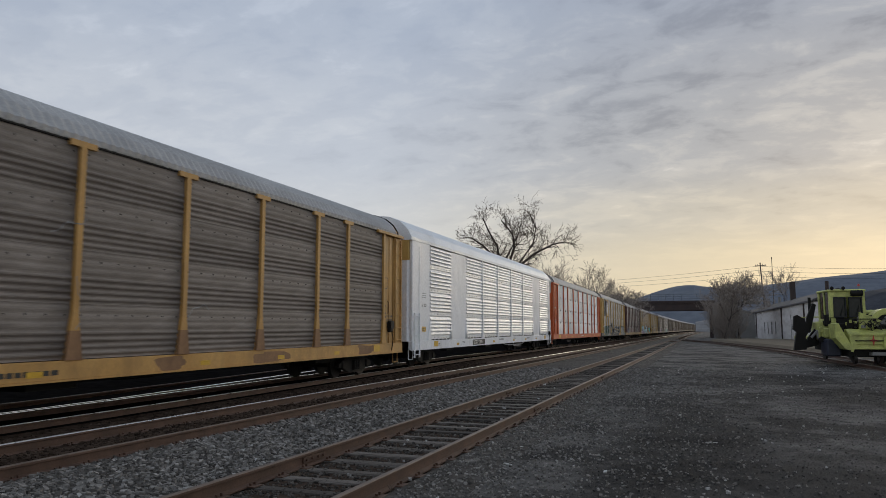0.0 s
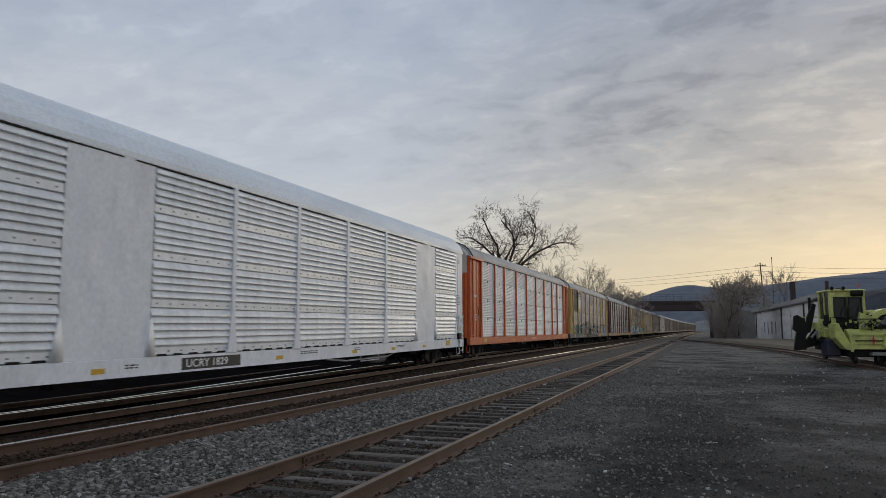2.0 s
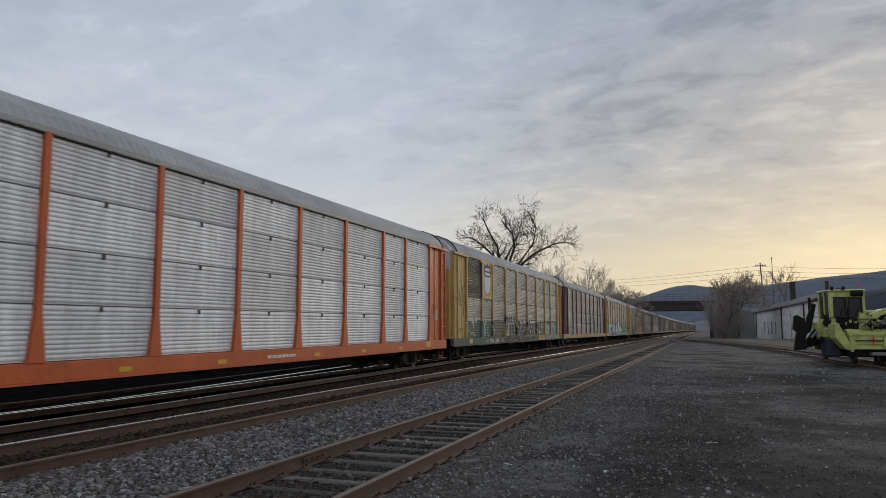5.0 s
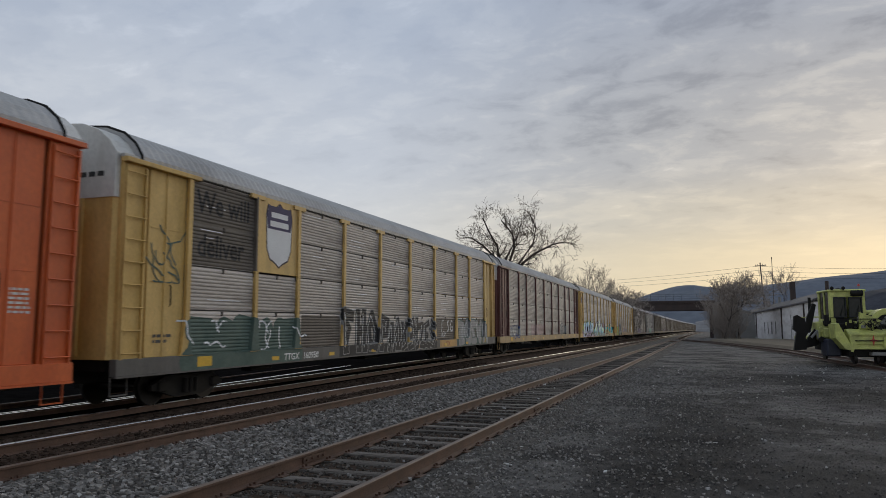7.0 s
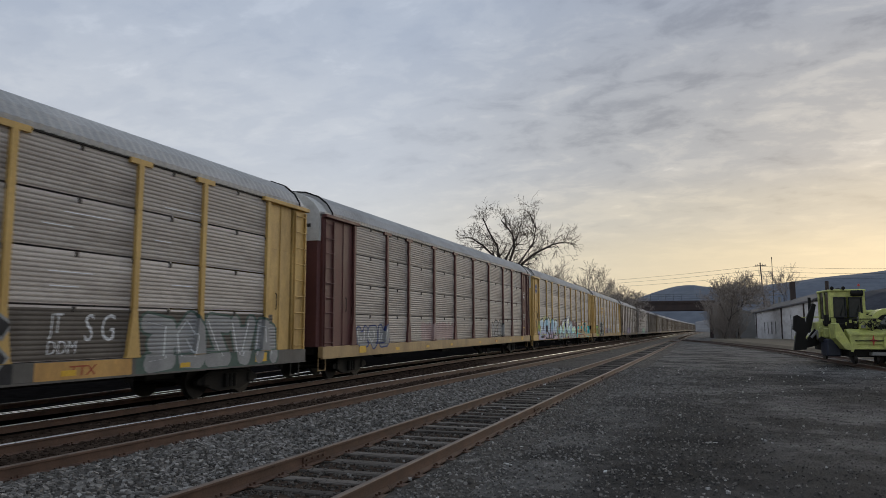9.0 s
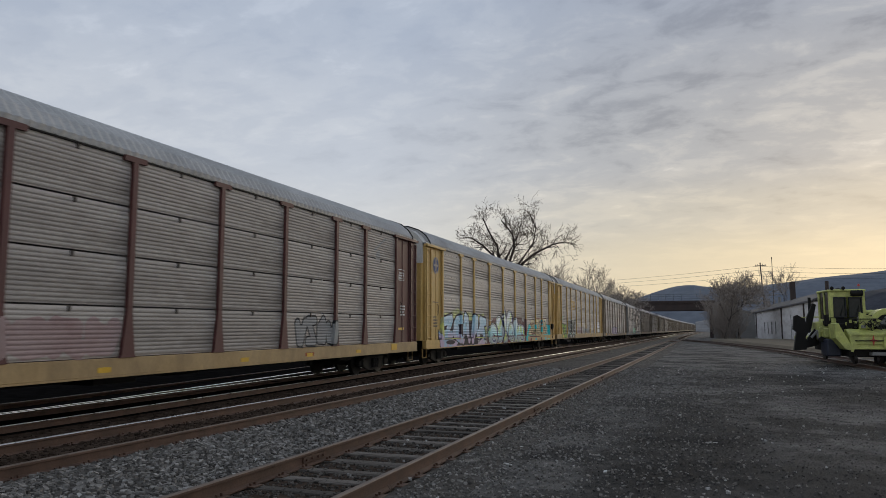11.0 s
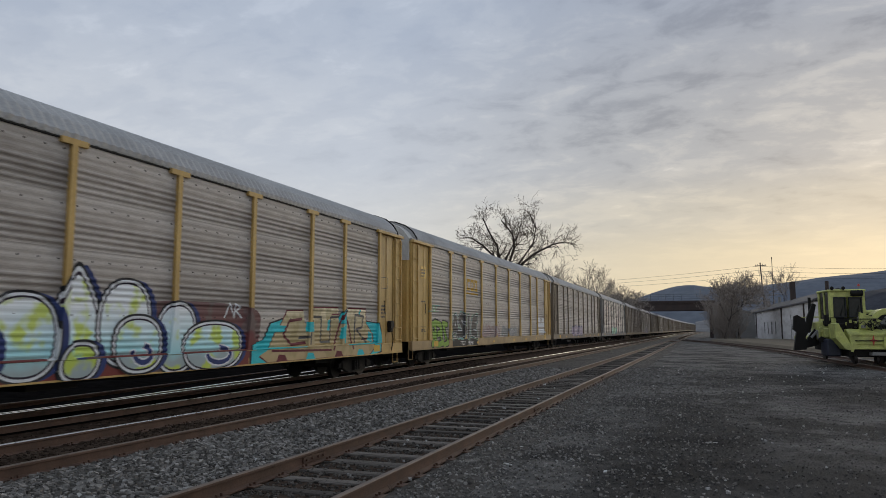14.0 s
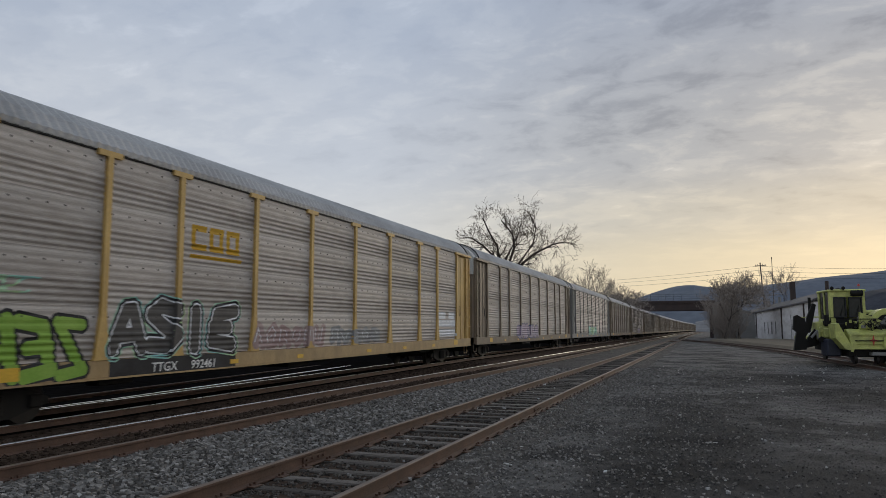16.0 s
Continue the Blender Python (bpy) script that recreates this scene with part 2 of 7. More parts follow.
M_GIRDER = material("dark_brown_bridge_steel", (0.035, 0.024, 0.022), (0.06, 0.04, 0.035), 0.8, (0.6, 0.8), 0.1, 0.2, 15)
M_FENCE = material("blue_grey_fence_steel", (0.10, 0.12, 0.15), (0.14, 0.16, 0.19), 1, (0.5, 0.7), 0.2, 0.05, 15)
M_WALL = material("peeling_white_painted_wall", (0.66, 0.64, 0.63), (0.76, 0.74, 0.73), 0.5, (0.7, 0.85), 0, 0.3, 10, (0.3, 1, 1.6), (0.30, 0.26, 0.24), 0.5, 0.5)
M_ROOFING = material("dark_tar_roofing", (0.06, 0.058, 0.06), (0.10, 0.095, 0.095), 0.5, (0.8, 0.9), 0, 0.2, 10)
M_GLASSDARK = material("dark_window_glass", (0.012, 0.014, 0.016), (0.02, 0.022, 0.025), 2, (0.08, 0.15), 0, 0, 10)
M_WOODPOLE = material("grey_wooden_pole", (0.07, 0.058, 0.048), (0.12, 0.10, 0.085), 2, (0.8, 0.9), 0, 0.3, 20)
M_LIME = material("lime_yellow_machine_paint", (0.50, 0.53, 0.13), (0.62, 0.64, 0.21), 1.5, (0.4, 0.6), 0, 0.08, 25, dirt=(0.12, 0.12, 0.05), dirt_amount=0.5, dirt_scale=1.6)
M_REDPAINT = material("red_paint", (0.45, 0.03, 0.02), (0.55, 0.05, 0.03), 3, (0.4, 0.5), 0, 0, 20)
M_RUBBER = material("black_rubber", (0.012, 0.012, 0.013), (0.022, 0.022, 0.022), 5, (0.7, 0.85), 0, 0.2, 40)
# next two: distance haze is mixed into the woodland's base colour
M_HILL_HAZED = material("distant_woodland_with_haze", (0.12, 0.135, 0.165), (0.15, 0.165, 0.19), 0.01, (0.95, 1.0), 0, 0, 0.05, coord="World", spec=0.08)
M_HAZEWOOD = material("bare_woodland_with_haze", (0.21, 0.205, 0.205), (0.27, 0.26, 0.255), 0.05, (0.95, 1.0), 0, 0, 0.4, coord="World", spec=0.08)
M_HILL_NEAR = material("dark_bare_woodland", (0.032, 0.036, 0.045), (0.055, 0.058, 0.068), 0.02, (0.95, 1.0), 0, 0, 0.2, coord="World", spec=0.08)
M_GRASS = material("dead_winter_grass", (0.12, 0.098, 0.072), (0.19, 0.16, 0.118), 1.0, (0.85, 0.95), 0, 0.5, 14, dirt=(0.09, 0.07, 0.05), dirt_amount=0.4, dirt_scale=0.5, coord="World", spec=0.08)
M_SNOW = material("old_grey_snow", (0.62, 0.63, 0.65), (0.78, 0.79, 0.81), 0.8, (0.6, 0.8), 0, 0.3, 10, dirt=(0.35, 0.33, 0.31), dirt_amount=0.3, dirt_scale=1.5, coord="World")
M_WIRE = material("black_cable", (0.02, 0.02, 0.022), (0.03, 0.03, 0.032), 4, (0.6, 0.7), 0, 0, 20)


# ---------------------------------------------------------------- mesh tools
class Shape:
    """A growing mesh; part() links it as one object."""

    def __init__(self):
        self.v, self.f, self.smooth = [], [], False

    def add(self, verts, faces):
        o = len(self.v)
        self.v.extend(verts)
        self.f.extend([tuple(i + o for i in f) for f in faces])
        return self

    def box(self, x0, x1, y0, y1, z0, z1, bev=0.0):
        x0, x1, y0, y1, z0, z1 = min(x0, x1), max(x0, x1), min(y0, y1), max(y0, y1), min(z0, z1), max(z0, z1)
        b = min(bev, (x1 - x0) * 0.45, (y1 - y0) * 0.45, (z1 - z0) * 0.45)
        if b <= 0:
            return self.add([(x, y, z) for z in (z0, z1) for y in (y0, y1) for x in (x0, x1)],
                            [(0, 2, 3, 1), (4, 5, 7, 6), (0, 1, 5, 4), (2, 6, 7, 3), (0, 4, 6, 2), (1, 3, 7, 5)])
        ring = [(x0 + b, y0), (x1 - b, y0), (x1, y0 + b), (x1, y1 - b), (x1 - b, y1), (x0 + b, y1), (x0, y1 - b), (x0, y0 + b)]
        inner = [(min(max(x, x0 + b), x1 - b), min(max(y, y0 + b), y1 - b)) for x, y in ring]
        vs = [(*p, z0) for p in inner] + [(*p, z0 + b) for p in ring] + [(*p, z1 - b) for p in ring] + [(*p, z1) for p in inner]
        fs = [tuple(reversed(range(8))), tuple(range(24, 32))]
        for k in range(3):
            fs += [(k * 8 + i, k * 8 + (i + 1) % 8, k * 8 + 8 + (i + 1) % 8, k * 8 + 8 + i) for i in range(8)]
        return self.add(vs, fs)

    def prism(self, outline, axis, a, b):
        """Extrude a closed outline of (u, v) along axis from a to b."""
        put = {"x": lambda u, v, w: (w, u, v), "y": lambda u, v, w: (u, w, v), "z": lambda u, v, w: (u, v, w)}[axis]
        n = len(outline)
        vs = [put(u, v, w) for w in (a, b) for u, v in outline]
        fs = [(i, (i + 1) % n, n + (i + 1) % n, n + i) for i in range(n)] + [tuple(reversed(range(n))), tuple(range(n, 2 * n))]
        return self.add(vs, fs)

    def tube(self, pts, radii, sides=6, cap=True):
        pts = [Vector(p) for p in pts]
        if isinstance(radii, (int, float)):
            radii = [radii] * len(pts)
        vs, fs = [], []
        for i, p in enumerate(pts):
            d = (pts[min(i + 1, len(pts) - 1)] - pts[max(i - 1, 0)]).normalized()
            s = d.cross(Vector((0, 0, 1)) if abs(d.z) < 0.9 else Vector((1, 0, 0))).normalized()
            u = s.cross(d)
            for k in range(sides):
                a = 2 * math.pi * k / sides
                vs.append(tuple(p + (s * math.cos(a) + u * math.sin(a)) * radii[i]))
        for i in range(len(pts) - 1):
            fs += [(i * sides + k, i * sides + (k + 1) % sides, (i + 1) * sides + (k + 1) % sides, (i + 1) * sides + k) for k in range(sides)]
        if cap:
            fs += [tuple(reversed(range(sides))), tuple(range((len(pts) - 1) * sides, len(pts) * sides))]
        return self.add(vs, fs)

    def disc(self, c, axis, r, w, sides=20):
        d = {"x": Vector((1, 0, 0)), "y": Vector((0, 1, 0)), "z": Vector((0, 0, 1))}[axis]
        c = Vector(c)
        return self.tube([c - d * w / 2, c + d * w / 2], r, sides)


def mesh_of(shape, name, mats):
    me = bpy.data.meshes.new(name)
    me.from_pydata(shape.v, [], shape.f)
    for m in mats if isinstance(mats, (list, tuple)) else [mats]:
        me.materials.append(m)
    bm = bmesh.new()
    bm.from_mesh(me)
    bmesh.ops.recalc_face_normals(bm, faces=bm.faces)
    bm.to_mesh(me)
    bm.free()
    if shape.smooth:
        me.polygons.foreach_set("use_smooth", [True] * len(me.polygons))
    return me


def part(name, shape, mat, parent=None, label="", at=None):
    me = shape if isinstance(shape, bpy.types.Mesh) else mesh_of(shape, name, mat)
    ob = new(name, me)
    if parent:
        ob.parent = parent
    if at is not None:
        ob.matrix_basis = at
    if label:
        ob["label"] = label
    return ob


def thing(name, label, category, group="", kind="", at=None):
    ob = new(name)
    ob.empty_display_size = 0.2
    if at is not None:
        ob.matrix_basis = at
    return tagged(ob, label, category, group, kind)


# ---------------------------------------------------------------- lines of the tracks
def lerp_table(table, v):
    if v <= table[0][0]:
        return table[0][1]
    for (a, p), (b, q) in zip(table, table[1:]):
        if v <= b:
            k = (v - a) / (b - a)
            return p + (q - p) * k
    return table[-1][1]


def bend(y):
    """The tracks swing gently to the right far off, then away to the left."""
    return (0.0 if y < 150 else 6.4 * ((y - 150) / 400) ** 2) - (0.0015 * (y - 560) ** 2 if y > 560 else 0.0)


def dip(y):
    """The yard falls slightly away from the camera."""
    return -0.0019 * min(120.0, max(0.0, y - 20))


def crest(y):
    """Slight hump of the main track."""
    return lerp_table([(-60, 0.0), (10, 0.0), (24, 0.10), (36, 0.18), (63, 0.19), (95, 0.13), (150, 0.05), (250, 0.0)], y)


MAIN_X, MID_X, SIDE_X = -12.02, -8.74, -4.25


# ---------------------------------------------------------------- ground and tracks
def grid_sheet(xs, ys, zf):
    s = Shape()
    s.v = [(x, y, zf(x, y)) for y in ys for x in xs]
    n = len(xs)
    s.f = [(j * n + i, j * n + i + 1, (j + 1) * n + i + 1, (j + 1) * n + i) for j in range(len(ys) - 1) for i in range(n - 1)]
    s.smooth = True
    return s


def ground_z(x, y):
    near = max(0.0, 1 - abs(y - 20) / 90)
    rough = noise.noise((x * 0.35, y * 0.35, 0)) * 0.035 + noise.noise((x * 1.3, y * 1.3, 4)) * 0.018
    k = min(1.0, max(0.0, (x + 3.0) / 2.0))          # no lumps under the tracks
    return -0.20 + rough * k * near + dip(y)


def build_ground():
    xs = [-2600, -900, -300, -120, -60, -30, -20] + [-16 + 0.5 * i for i in range(65)] + [18, 24, 36, 60, 120, 300, 900, 2600]
    ys = [-400, -100, -40, -15] + [-6 + 0.5 * i for i in range(90)] + [40, 44, 50, 60, 75, 95, 130, 180, 260, 400, 700, 1200, 2600]
    g = part("ground", grid_sheet(xs, ys, ground_z), M_GROUND)
    tagged(g, "dark cinder and gravel railway yard ground", "ground", kind="structure")
    # bed of finer dark stone under the running lines, a low bank; train's shade painted in
    s = Shape()
    ys = [-40 + 4 * i for i in range(60)] + [200 + 20 * i for i in range(26)]
    prof = [(-20.5, -0.195), (-19.6, -0.14), (-14.0, -0.14), (-13.0, -0.13), (-11.0, -0.13), (-10.2, -0.16), (-9.7, -0.16), (-7.8, -0.16), (-7.7, -0.16), (-7.0, -0.165), (-5.7, -0.17), (-5.2, -0.155), (-5.1, -0.192), (-3.38, -0.192), (-3.28, -0.155), (-2.85, -0.17), (-2.4, -0.215)]
    for y in ys:
        s.v += [(x + bend(y), y, z + (crest(y) if x < -10.1 else dip(y))) for x, z in prof]
    n = len(prof)
    s.f = [(j * n + i, j * n + i + 1, (j + 1) * n + i + 1, (j + 1) * n + i) for j in range(len(ys) - 1) for i in range(n - 1)]
    b = part("ballast_bed", s, [M_BED, M_TRAINSHADE, M_TRACKDIRT])
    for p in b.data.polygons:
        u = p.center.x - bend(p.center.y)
        # strip under and behind the train takes the painted-shade colour
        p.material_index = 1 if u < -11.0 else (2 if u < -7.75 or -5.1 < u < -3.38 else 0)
    # bank added behind the tracks, its colour holding the train's shade
    bank = Shape()
    rows = [-60 + 10 * k for k in range(40)]
    sect = [(-16.2, -0.17), (-19.5, -0.10), (-21.5, 0.35), (-24, 0.8), (-32, 0.9), (-60, -0.25)]
    for y in rows:
        bank.v += [(x + bend(y), y, z + noise.noise((x * 0.3, y * 0.1, 1)) * 0.08) for x, z in sect]
    m = len(sect)
    bank.f = [(j * m + i, j * m + i + 1, (j + 1) * m + i + 1, (j + 1) * m + i) for j in range(len(rows) - 1) for i in range(m - 1)]
    tagged(part("embankment", bank, M_TRAINSHADE), "low added bank behind the tracks, painted as dark as shade", "bank", kind="structure")
    tagged(b, "stone bed beneath the railway tracks, shade painted in under the train", "track bed", kind="structure")


RAIL_PROFILE = [(-0.07, -0.175), (0.07, -0.175), (0.07, -0.16), (0.012, -0.14), (0.012, -0.045), (0.036, -0.035),
                (0.036, -0.009), (0.027, 0.0), (-0.027, 0.0), (-0.036, -0.009), (-0.036, -0.035), (-0.012, -0.045), (-0.012, -0.14), (-0.07, -0.16)]


def rail_shape(line, offset):
    """A rail along line(y) -> (x, z), to one side of its centre."""
    s = Shape()
    n = len(RAIL_PROFILE)
    for x, y, z, nx, ny in line:
        s.v += [(x + nx * (offset + u), y + ny * (offset + u), z + w) for u, w in RAIL_PROFILE]
    for j in range(len(line) - 1):
        s.f += [(j * n + i, j * n + (i + 1) % n, (j + 1) * n + (i + 1) % n, (j + 1) * n + i) for i in range(n)]
    s.f += [tuple(range(n)), tuple(reversed(range((len(line) - 1) * n, len(line) * n)))]
    return s


def track_line(points):
    out = []
    for i, (x, y, z) in enumerate(points):
        a, b = points[max(0, i - 1)], points[min(len(points) - 1, i + 1)]
        dx, dy = b[0] - a[0], b[1] - a[1]
        k = math.hypot(dx, dy)
        out.append((x, y, z, dy / k, -dx / k))
    return out


PLATE_MESH = mesh_of(Shape().box(-0.16, 0.16, -0.09, 0.09, -0.012, 0.004, 0.003).box(-0.1, -0.07, -0.05, -0.03, 0.0, 0.035).box(0.07, 0.1, 0.03, 0.05, 0.0, 0.035).box(0.07, 0.1, -0.05, -0.03, 0.0, 0.03), "tie_plate", M_RAIL)


def build_track(name, label, points, tops, tie_ys, tie_z, gauge=1.47, tie_half=1.28):
    line = track_line(points)
    t = thing(name, label, "railway track", kind="structure")
    for side, top in zip((-1, 1), tops):
        ob = part("rail", rail_shape(line, side * (gauge / 2 + 0.036)), [M_RAIL, top], t, "rusty steel rail with a worn head")
        for p in ob.data.polygons:
            if p.normal.z > 0.5 and p.index % len(RAIL_PROFILE) in (6, 7, 8):
                p.material_index = 1
    rnd = random.Random(len(name) + 3)
    kinds = []
    for k in range(6):
        s = Shape()
        w = 0.105 + rnd.uniform(-0.012, 0.015)
        s.box(-tie_half + rnd.uniform(-0.06, 0.06), tie_half + rnd.uniform(-0.06, 0.06), -w, w, -0.17, 0.0, 0.012)
        s.v = [(x, y + noise.noise((x * 3, k * 9.0, 0)) * 0.012, z + noise.noise((x * 2, y * 9, k * 5.0)) * 0.012 * (z > -0.05)) for x, y, z in s.v]
        kinds.append(mesh_of(s, "tie", M_TIE))
    for y in tie_ys:
        i = min(range(len(points)), key=lambda j: abs(points[j][1] - y))
        j = min(i + 1, len(points) - 1)
        if points[i][1] > y and i > 0:
            i, j = i - 1, i
        k = (y - points[i][1]) / max(1e-6, points[j][1] - points[i][1])
        x, z = points[i][0] + k * (points[j][0] - points[i][0]), points[i][2] + k * (points[j][2] - points[i][2])
        ang = -math.degrees(math.atan2(line[i][4], line[i][3])) * -1
        if y < 32 and abs(x) < 10.2:
            for side in (-1, 1):
                part("tie_plate", PLATE_MESH, None, t, at=pose(x + side * (gauge / 2 + 0.036), y, z - 0.158, 0, 0, rnd.uniform(-2, 2)))
        part("tie", rnd.choice(kinds), None, t, at=pose(x, y, z + tie_z + rnd.uniform(-0.012, 0.01), 0, 0, ang + rnd.uniform(-1.6, 1.6)))
    return t


def straight(x0, z=0.0, y0=-30, y1=650, hump=False):
    ys = [y0 + 3 * i for i in range(int((160 - y0) / 3))] + [160 + 14 * i for i in range(int((y1 - 160) / 14) + 1)]
    return [(x0 + bend(y), y, z + (crest(y) if hump else dip(y))) for y in ys]


def build_tracks():
    rnd = random.Random(8)

    def spaced(y0, y1, step):
        out, y = [], y0
        while y < y1:
            out.append(y + rnd.uniform(-0.05, 0.05))
            y += step
        return out
    build_track("railway_track_main", "main railway track carrying the freight train", straight(MAIN_X, hump=True), (M_RAILMIRROR, M_RAILTOP), spaced(3, 60, 0.55), -0.16)
    build_track("railway_track_middle", "railway track with rusty rails set in dark ballast", straight(MID_X), (M_RAILTOP, M_RAILDULL), spaced(4, 75, 0.55), -0.172)
    # the track behind leaves the main line by a turnout close by
    diverging = [(-13.75, 9.5, 0.0), (-13.82, 11, 0.0), (-14.0, 13.8, 0.0), (-14.27, 16, 0.0), (-14.6, 19, 0.0), (-15.07, 23, 0.0), (-15.8, 29, 0.0), (-16.5, 37, 0.0), (-16.9, 48, 0.0), (-17.0, 60, 0.0)]
    build_track("railway_track_far", "railway track behind the train", diverging, (M_RAIL, M_RAILMIRROR), spaced(3, 40, 0.55), -0.16)
    build_track("railway_track_siding", "rusty siding track on weathered wooden ties", straight(SIDE_X), (M_RAILDULL, M_RAILDULL), spaced(3, 120, 0.62), -0.165, gauge=1.52)
    # spur that leaves the siding far off and curves towards the yard
    spur = [(10.9, 12, -0.06), (9.9, 24, -0.06), (8.7, 35, -0.06), (8.15, 41, -0.06), (7.75, 48, -0.06), (7.2, 61, -0.06), (6.1, 73.5, -0.09), (4.35, 89.5, -0.12), (1.5, 112.6, -0.16), (-1.6, 129, -0.2), (-3.2, 145, -0.22), (-4.1, 160, -0.23)]
    build_track("railway_track_spur", "curved spur track beside the gravel yard", spur, (M_RAILDULL, M_RAILDULL), spaced(14, 110, 0.62), -0.175)


build_ground()
build_tracks()

# ---------------------------------------------------------------- autorack freight cars
M_BOLT = material("rusty_bolt_steel", (0.05, 0.042, 0.036), (0.09, 0.075, 0.062), 6, (0.6, 0.8), 0.2, 0.1, 40)
CAR_LEN = 28.38
HALF = 1.53
Z_SILL, Z_SIDE, Z_EAVE = 0.70, 1.06, 5.0
POSTS = [2.5, 5.1, 7.15, 9.95, 12.72, 15.52, 18.3, 21.2, 23.25, 25.85]


def roof_shape(length, rib, step, lift=0.0, back=0.42):
    prof = [(HALF + 0.03, 4.98), (HALF + 0.03, 5.09), (1.38, 5.36), (1.08, 5.60), (0.62, 5.77), (0.0, 5.83)]
    prof = [(x, z + lift * (z - 4.98) / 0.85) for x, z in prof]
    prof = prof + [(-x, z) for x, z in reversed(prof[:-1])]
    s = Shape()
    n = len(prof)
    y, k = back, 0
    while y < length - back:
        o = rib * (k % 2)
        for i, (x, z) in enumerate(prof):
            e = 0 if i in (0, n - 1) else o
            r = math.hypot(x, z - 4.6)
            s.v.append((x + e * x / r, y, z + e * (z - 4.6) / r))
        y += step
        k += 1
    s.f = [(j * n + i, j * n + i + 1, (j + 1) * n + i + 1, (j + 1) * n + i) for j in range(k - 1) for i in range(n - 1)]
    s.f += [tuple(range(n)), tuple(reversed(range((k - 1) * n, k * n)))]
    return s


def row_profile(style):
    """One sheet's section, (outward, up) with up from 0 to 1."""
    if style == "louvre":
        p = [(0.0, 0.0), (0.035, 0.015), (0.035, 0.17), (0.0, 0.2)]
        for i in range(5):
            a = 0.21 + i * 0.155
            p += [(-0.008, a), (0.068, a + 0.012), (0.064, a + 0.05), (0.006, a + 0.145)]
        return p + [(0.0, 0.995)]
    if style == "fine":
        p = [(0.0, 0.0)]
        for i in range(11):
            a = 0.02 + i * 0.087
            p += [(0.0, a), (0.014, a + 0.03), (0.014, a + 0.055)]
        return p + [(0.0, 0.995)]
    p = [(0.008, 0.0)]
    for i in range(4):
        a = 0.02 + i * 0.125
        p += [(0.0, a), (0.003, a + 0.025), (0.027, a + 0.06), (0.029, a + 0.085), (0.008, a + 0.115)]
    for i in range(3):
        a = 0.54 + i * 0.15
        p += [(0.006, a), (0.015, a + 0.05), (0.015, a + 0.09), (0.006, a + 0.13)]
    return p + [(0.008, 0.998)]


def sheet_shape(width, rows, style, height):
    s = Shape()
    prof = row_profile(style)
    pts = [(o, (r + u) * height) for r in range(rows) for o, u in prof]
    n = len(pts)
    s.v = [(o, 0.0, u) for o, u in pts] + [(o, width, u) for o, u in pts] + [(-0.02, 0.0, 0.0), (-0.02, 0.0, rows * height), (-0.02, width, 0.0), (-0.02, width, rows * height)]
    s.f = [(i, n + i, n + i + 1, i + 1) for i in range(n - 1)]
    b = 2 * n
    s.f += [(b, b + 1, b + 3, b + 2), tuple(range(n)) + (b + 1, b), tuple(range(2 * n - 1, n - 1, -1)) + (b + 2, b + 3)]
    s.plain = len(s.f)
    # rusty bolt heads on the flat bands, or clips that hold one sheet to the next
    for r in range(rows):
        if style == "fine":
            for k in (0.03, width / 2, width - 0.03):
                s.box(0.0, 0.035, k - 0.03, k + 0.03, (r + 1) * height - 0.10, (r + 1) * height - 0.005)
        else:
            o, u = (0.012, 0.80) if style == "ribbed" else (0.035, 0.09)
            for k in range(int(width / 0.36)):
                y = 0.16 + k * (width - 0.32) / max(1, int(width / 0.36) - 1)
                s.box(o - 0.004, o + 0.012, y - 0.014, y + 0.014, (r + u) * height - 0.014, (r + u) * height + 0.014)
    return s


def post_shape(cap, flare):
    """Side post at y = 0 with a flared foot and, on some cars, a cap plate."""
    w, f = 0.065, flare
    out = [(-f, Z_SIDE), (f, Z_SIDE), (f * 0.85, Z_SIDE + 0.05), (w, Z_SIDE + 0.85), (w, Z_EAVE - 0.12)]
    if cap:
        out += [(0.30, Z_EAVE - 0.12), (0.30, Z_EAVE - 0.01), (-0.30, Z_EAVE - 0.01), (-0.30, Z_EAVE - 0.12)]
    else:
        out += [(w, Z_EAVE - 0.01), (-w, Z_EAVE - 0.01)]
    out += [(-w, Z_EAVE - 0.12), (-w, Z_SIDE + 0.85), (-f * 0.85, Z_SIDE + 0.05)]
    return Shape().prism(out, "x", 0.0, 0.075)


def wheelset_shape():
    s = Shape()
    for sx in (-1, 1):
        s.disc((sx * 0.755, 0, 0), "x", 0.40, 0.10, 24)
        s.disc((sx * 0.70, 0, 0), "x", 0.43, 0.03, 24)
        s.disc((sx * 0.815, 0, 0), "x", 0.13, 0.06, 12)
    return s.disc((0, 0, 0), "x", 0.08, 1.9, 10)


def side_frame_shape(sx):
    s = Shape()
    x0, x1 = sx * 0.93, sx * 1.06
    s.prism([(-1.18, 0.44), (-0.75, 0.62), (0.75, 0.62), (1.18, 0.44), (1.18, 0.33), (0.95, 0.30), (0.42, 0.14), (-0.42, 0.14), (-0.95, 0.30), (-1.18, 0.33)], "x", x0, x1)
    for y in (-0.88, 0.88):
        s.box(x0 - 0.01 * sx, x1 + 0.05 * sx, y - 0.13, y + 0.13, 0.28, 0.52, 0.03)
    for y in (-0.16, 0.0, 0.16):
        s.tube([(x1 + 0.03 * sx, y, 0.22), (x1 + 0.03 * sx, y, 0.54)], 0.065, 8)
    return s


WHEELSET_MESH = mesh_of(wheelset_shape(), "wheelset", M_WHEEL)
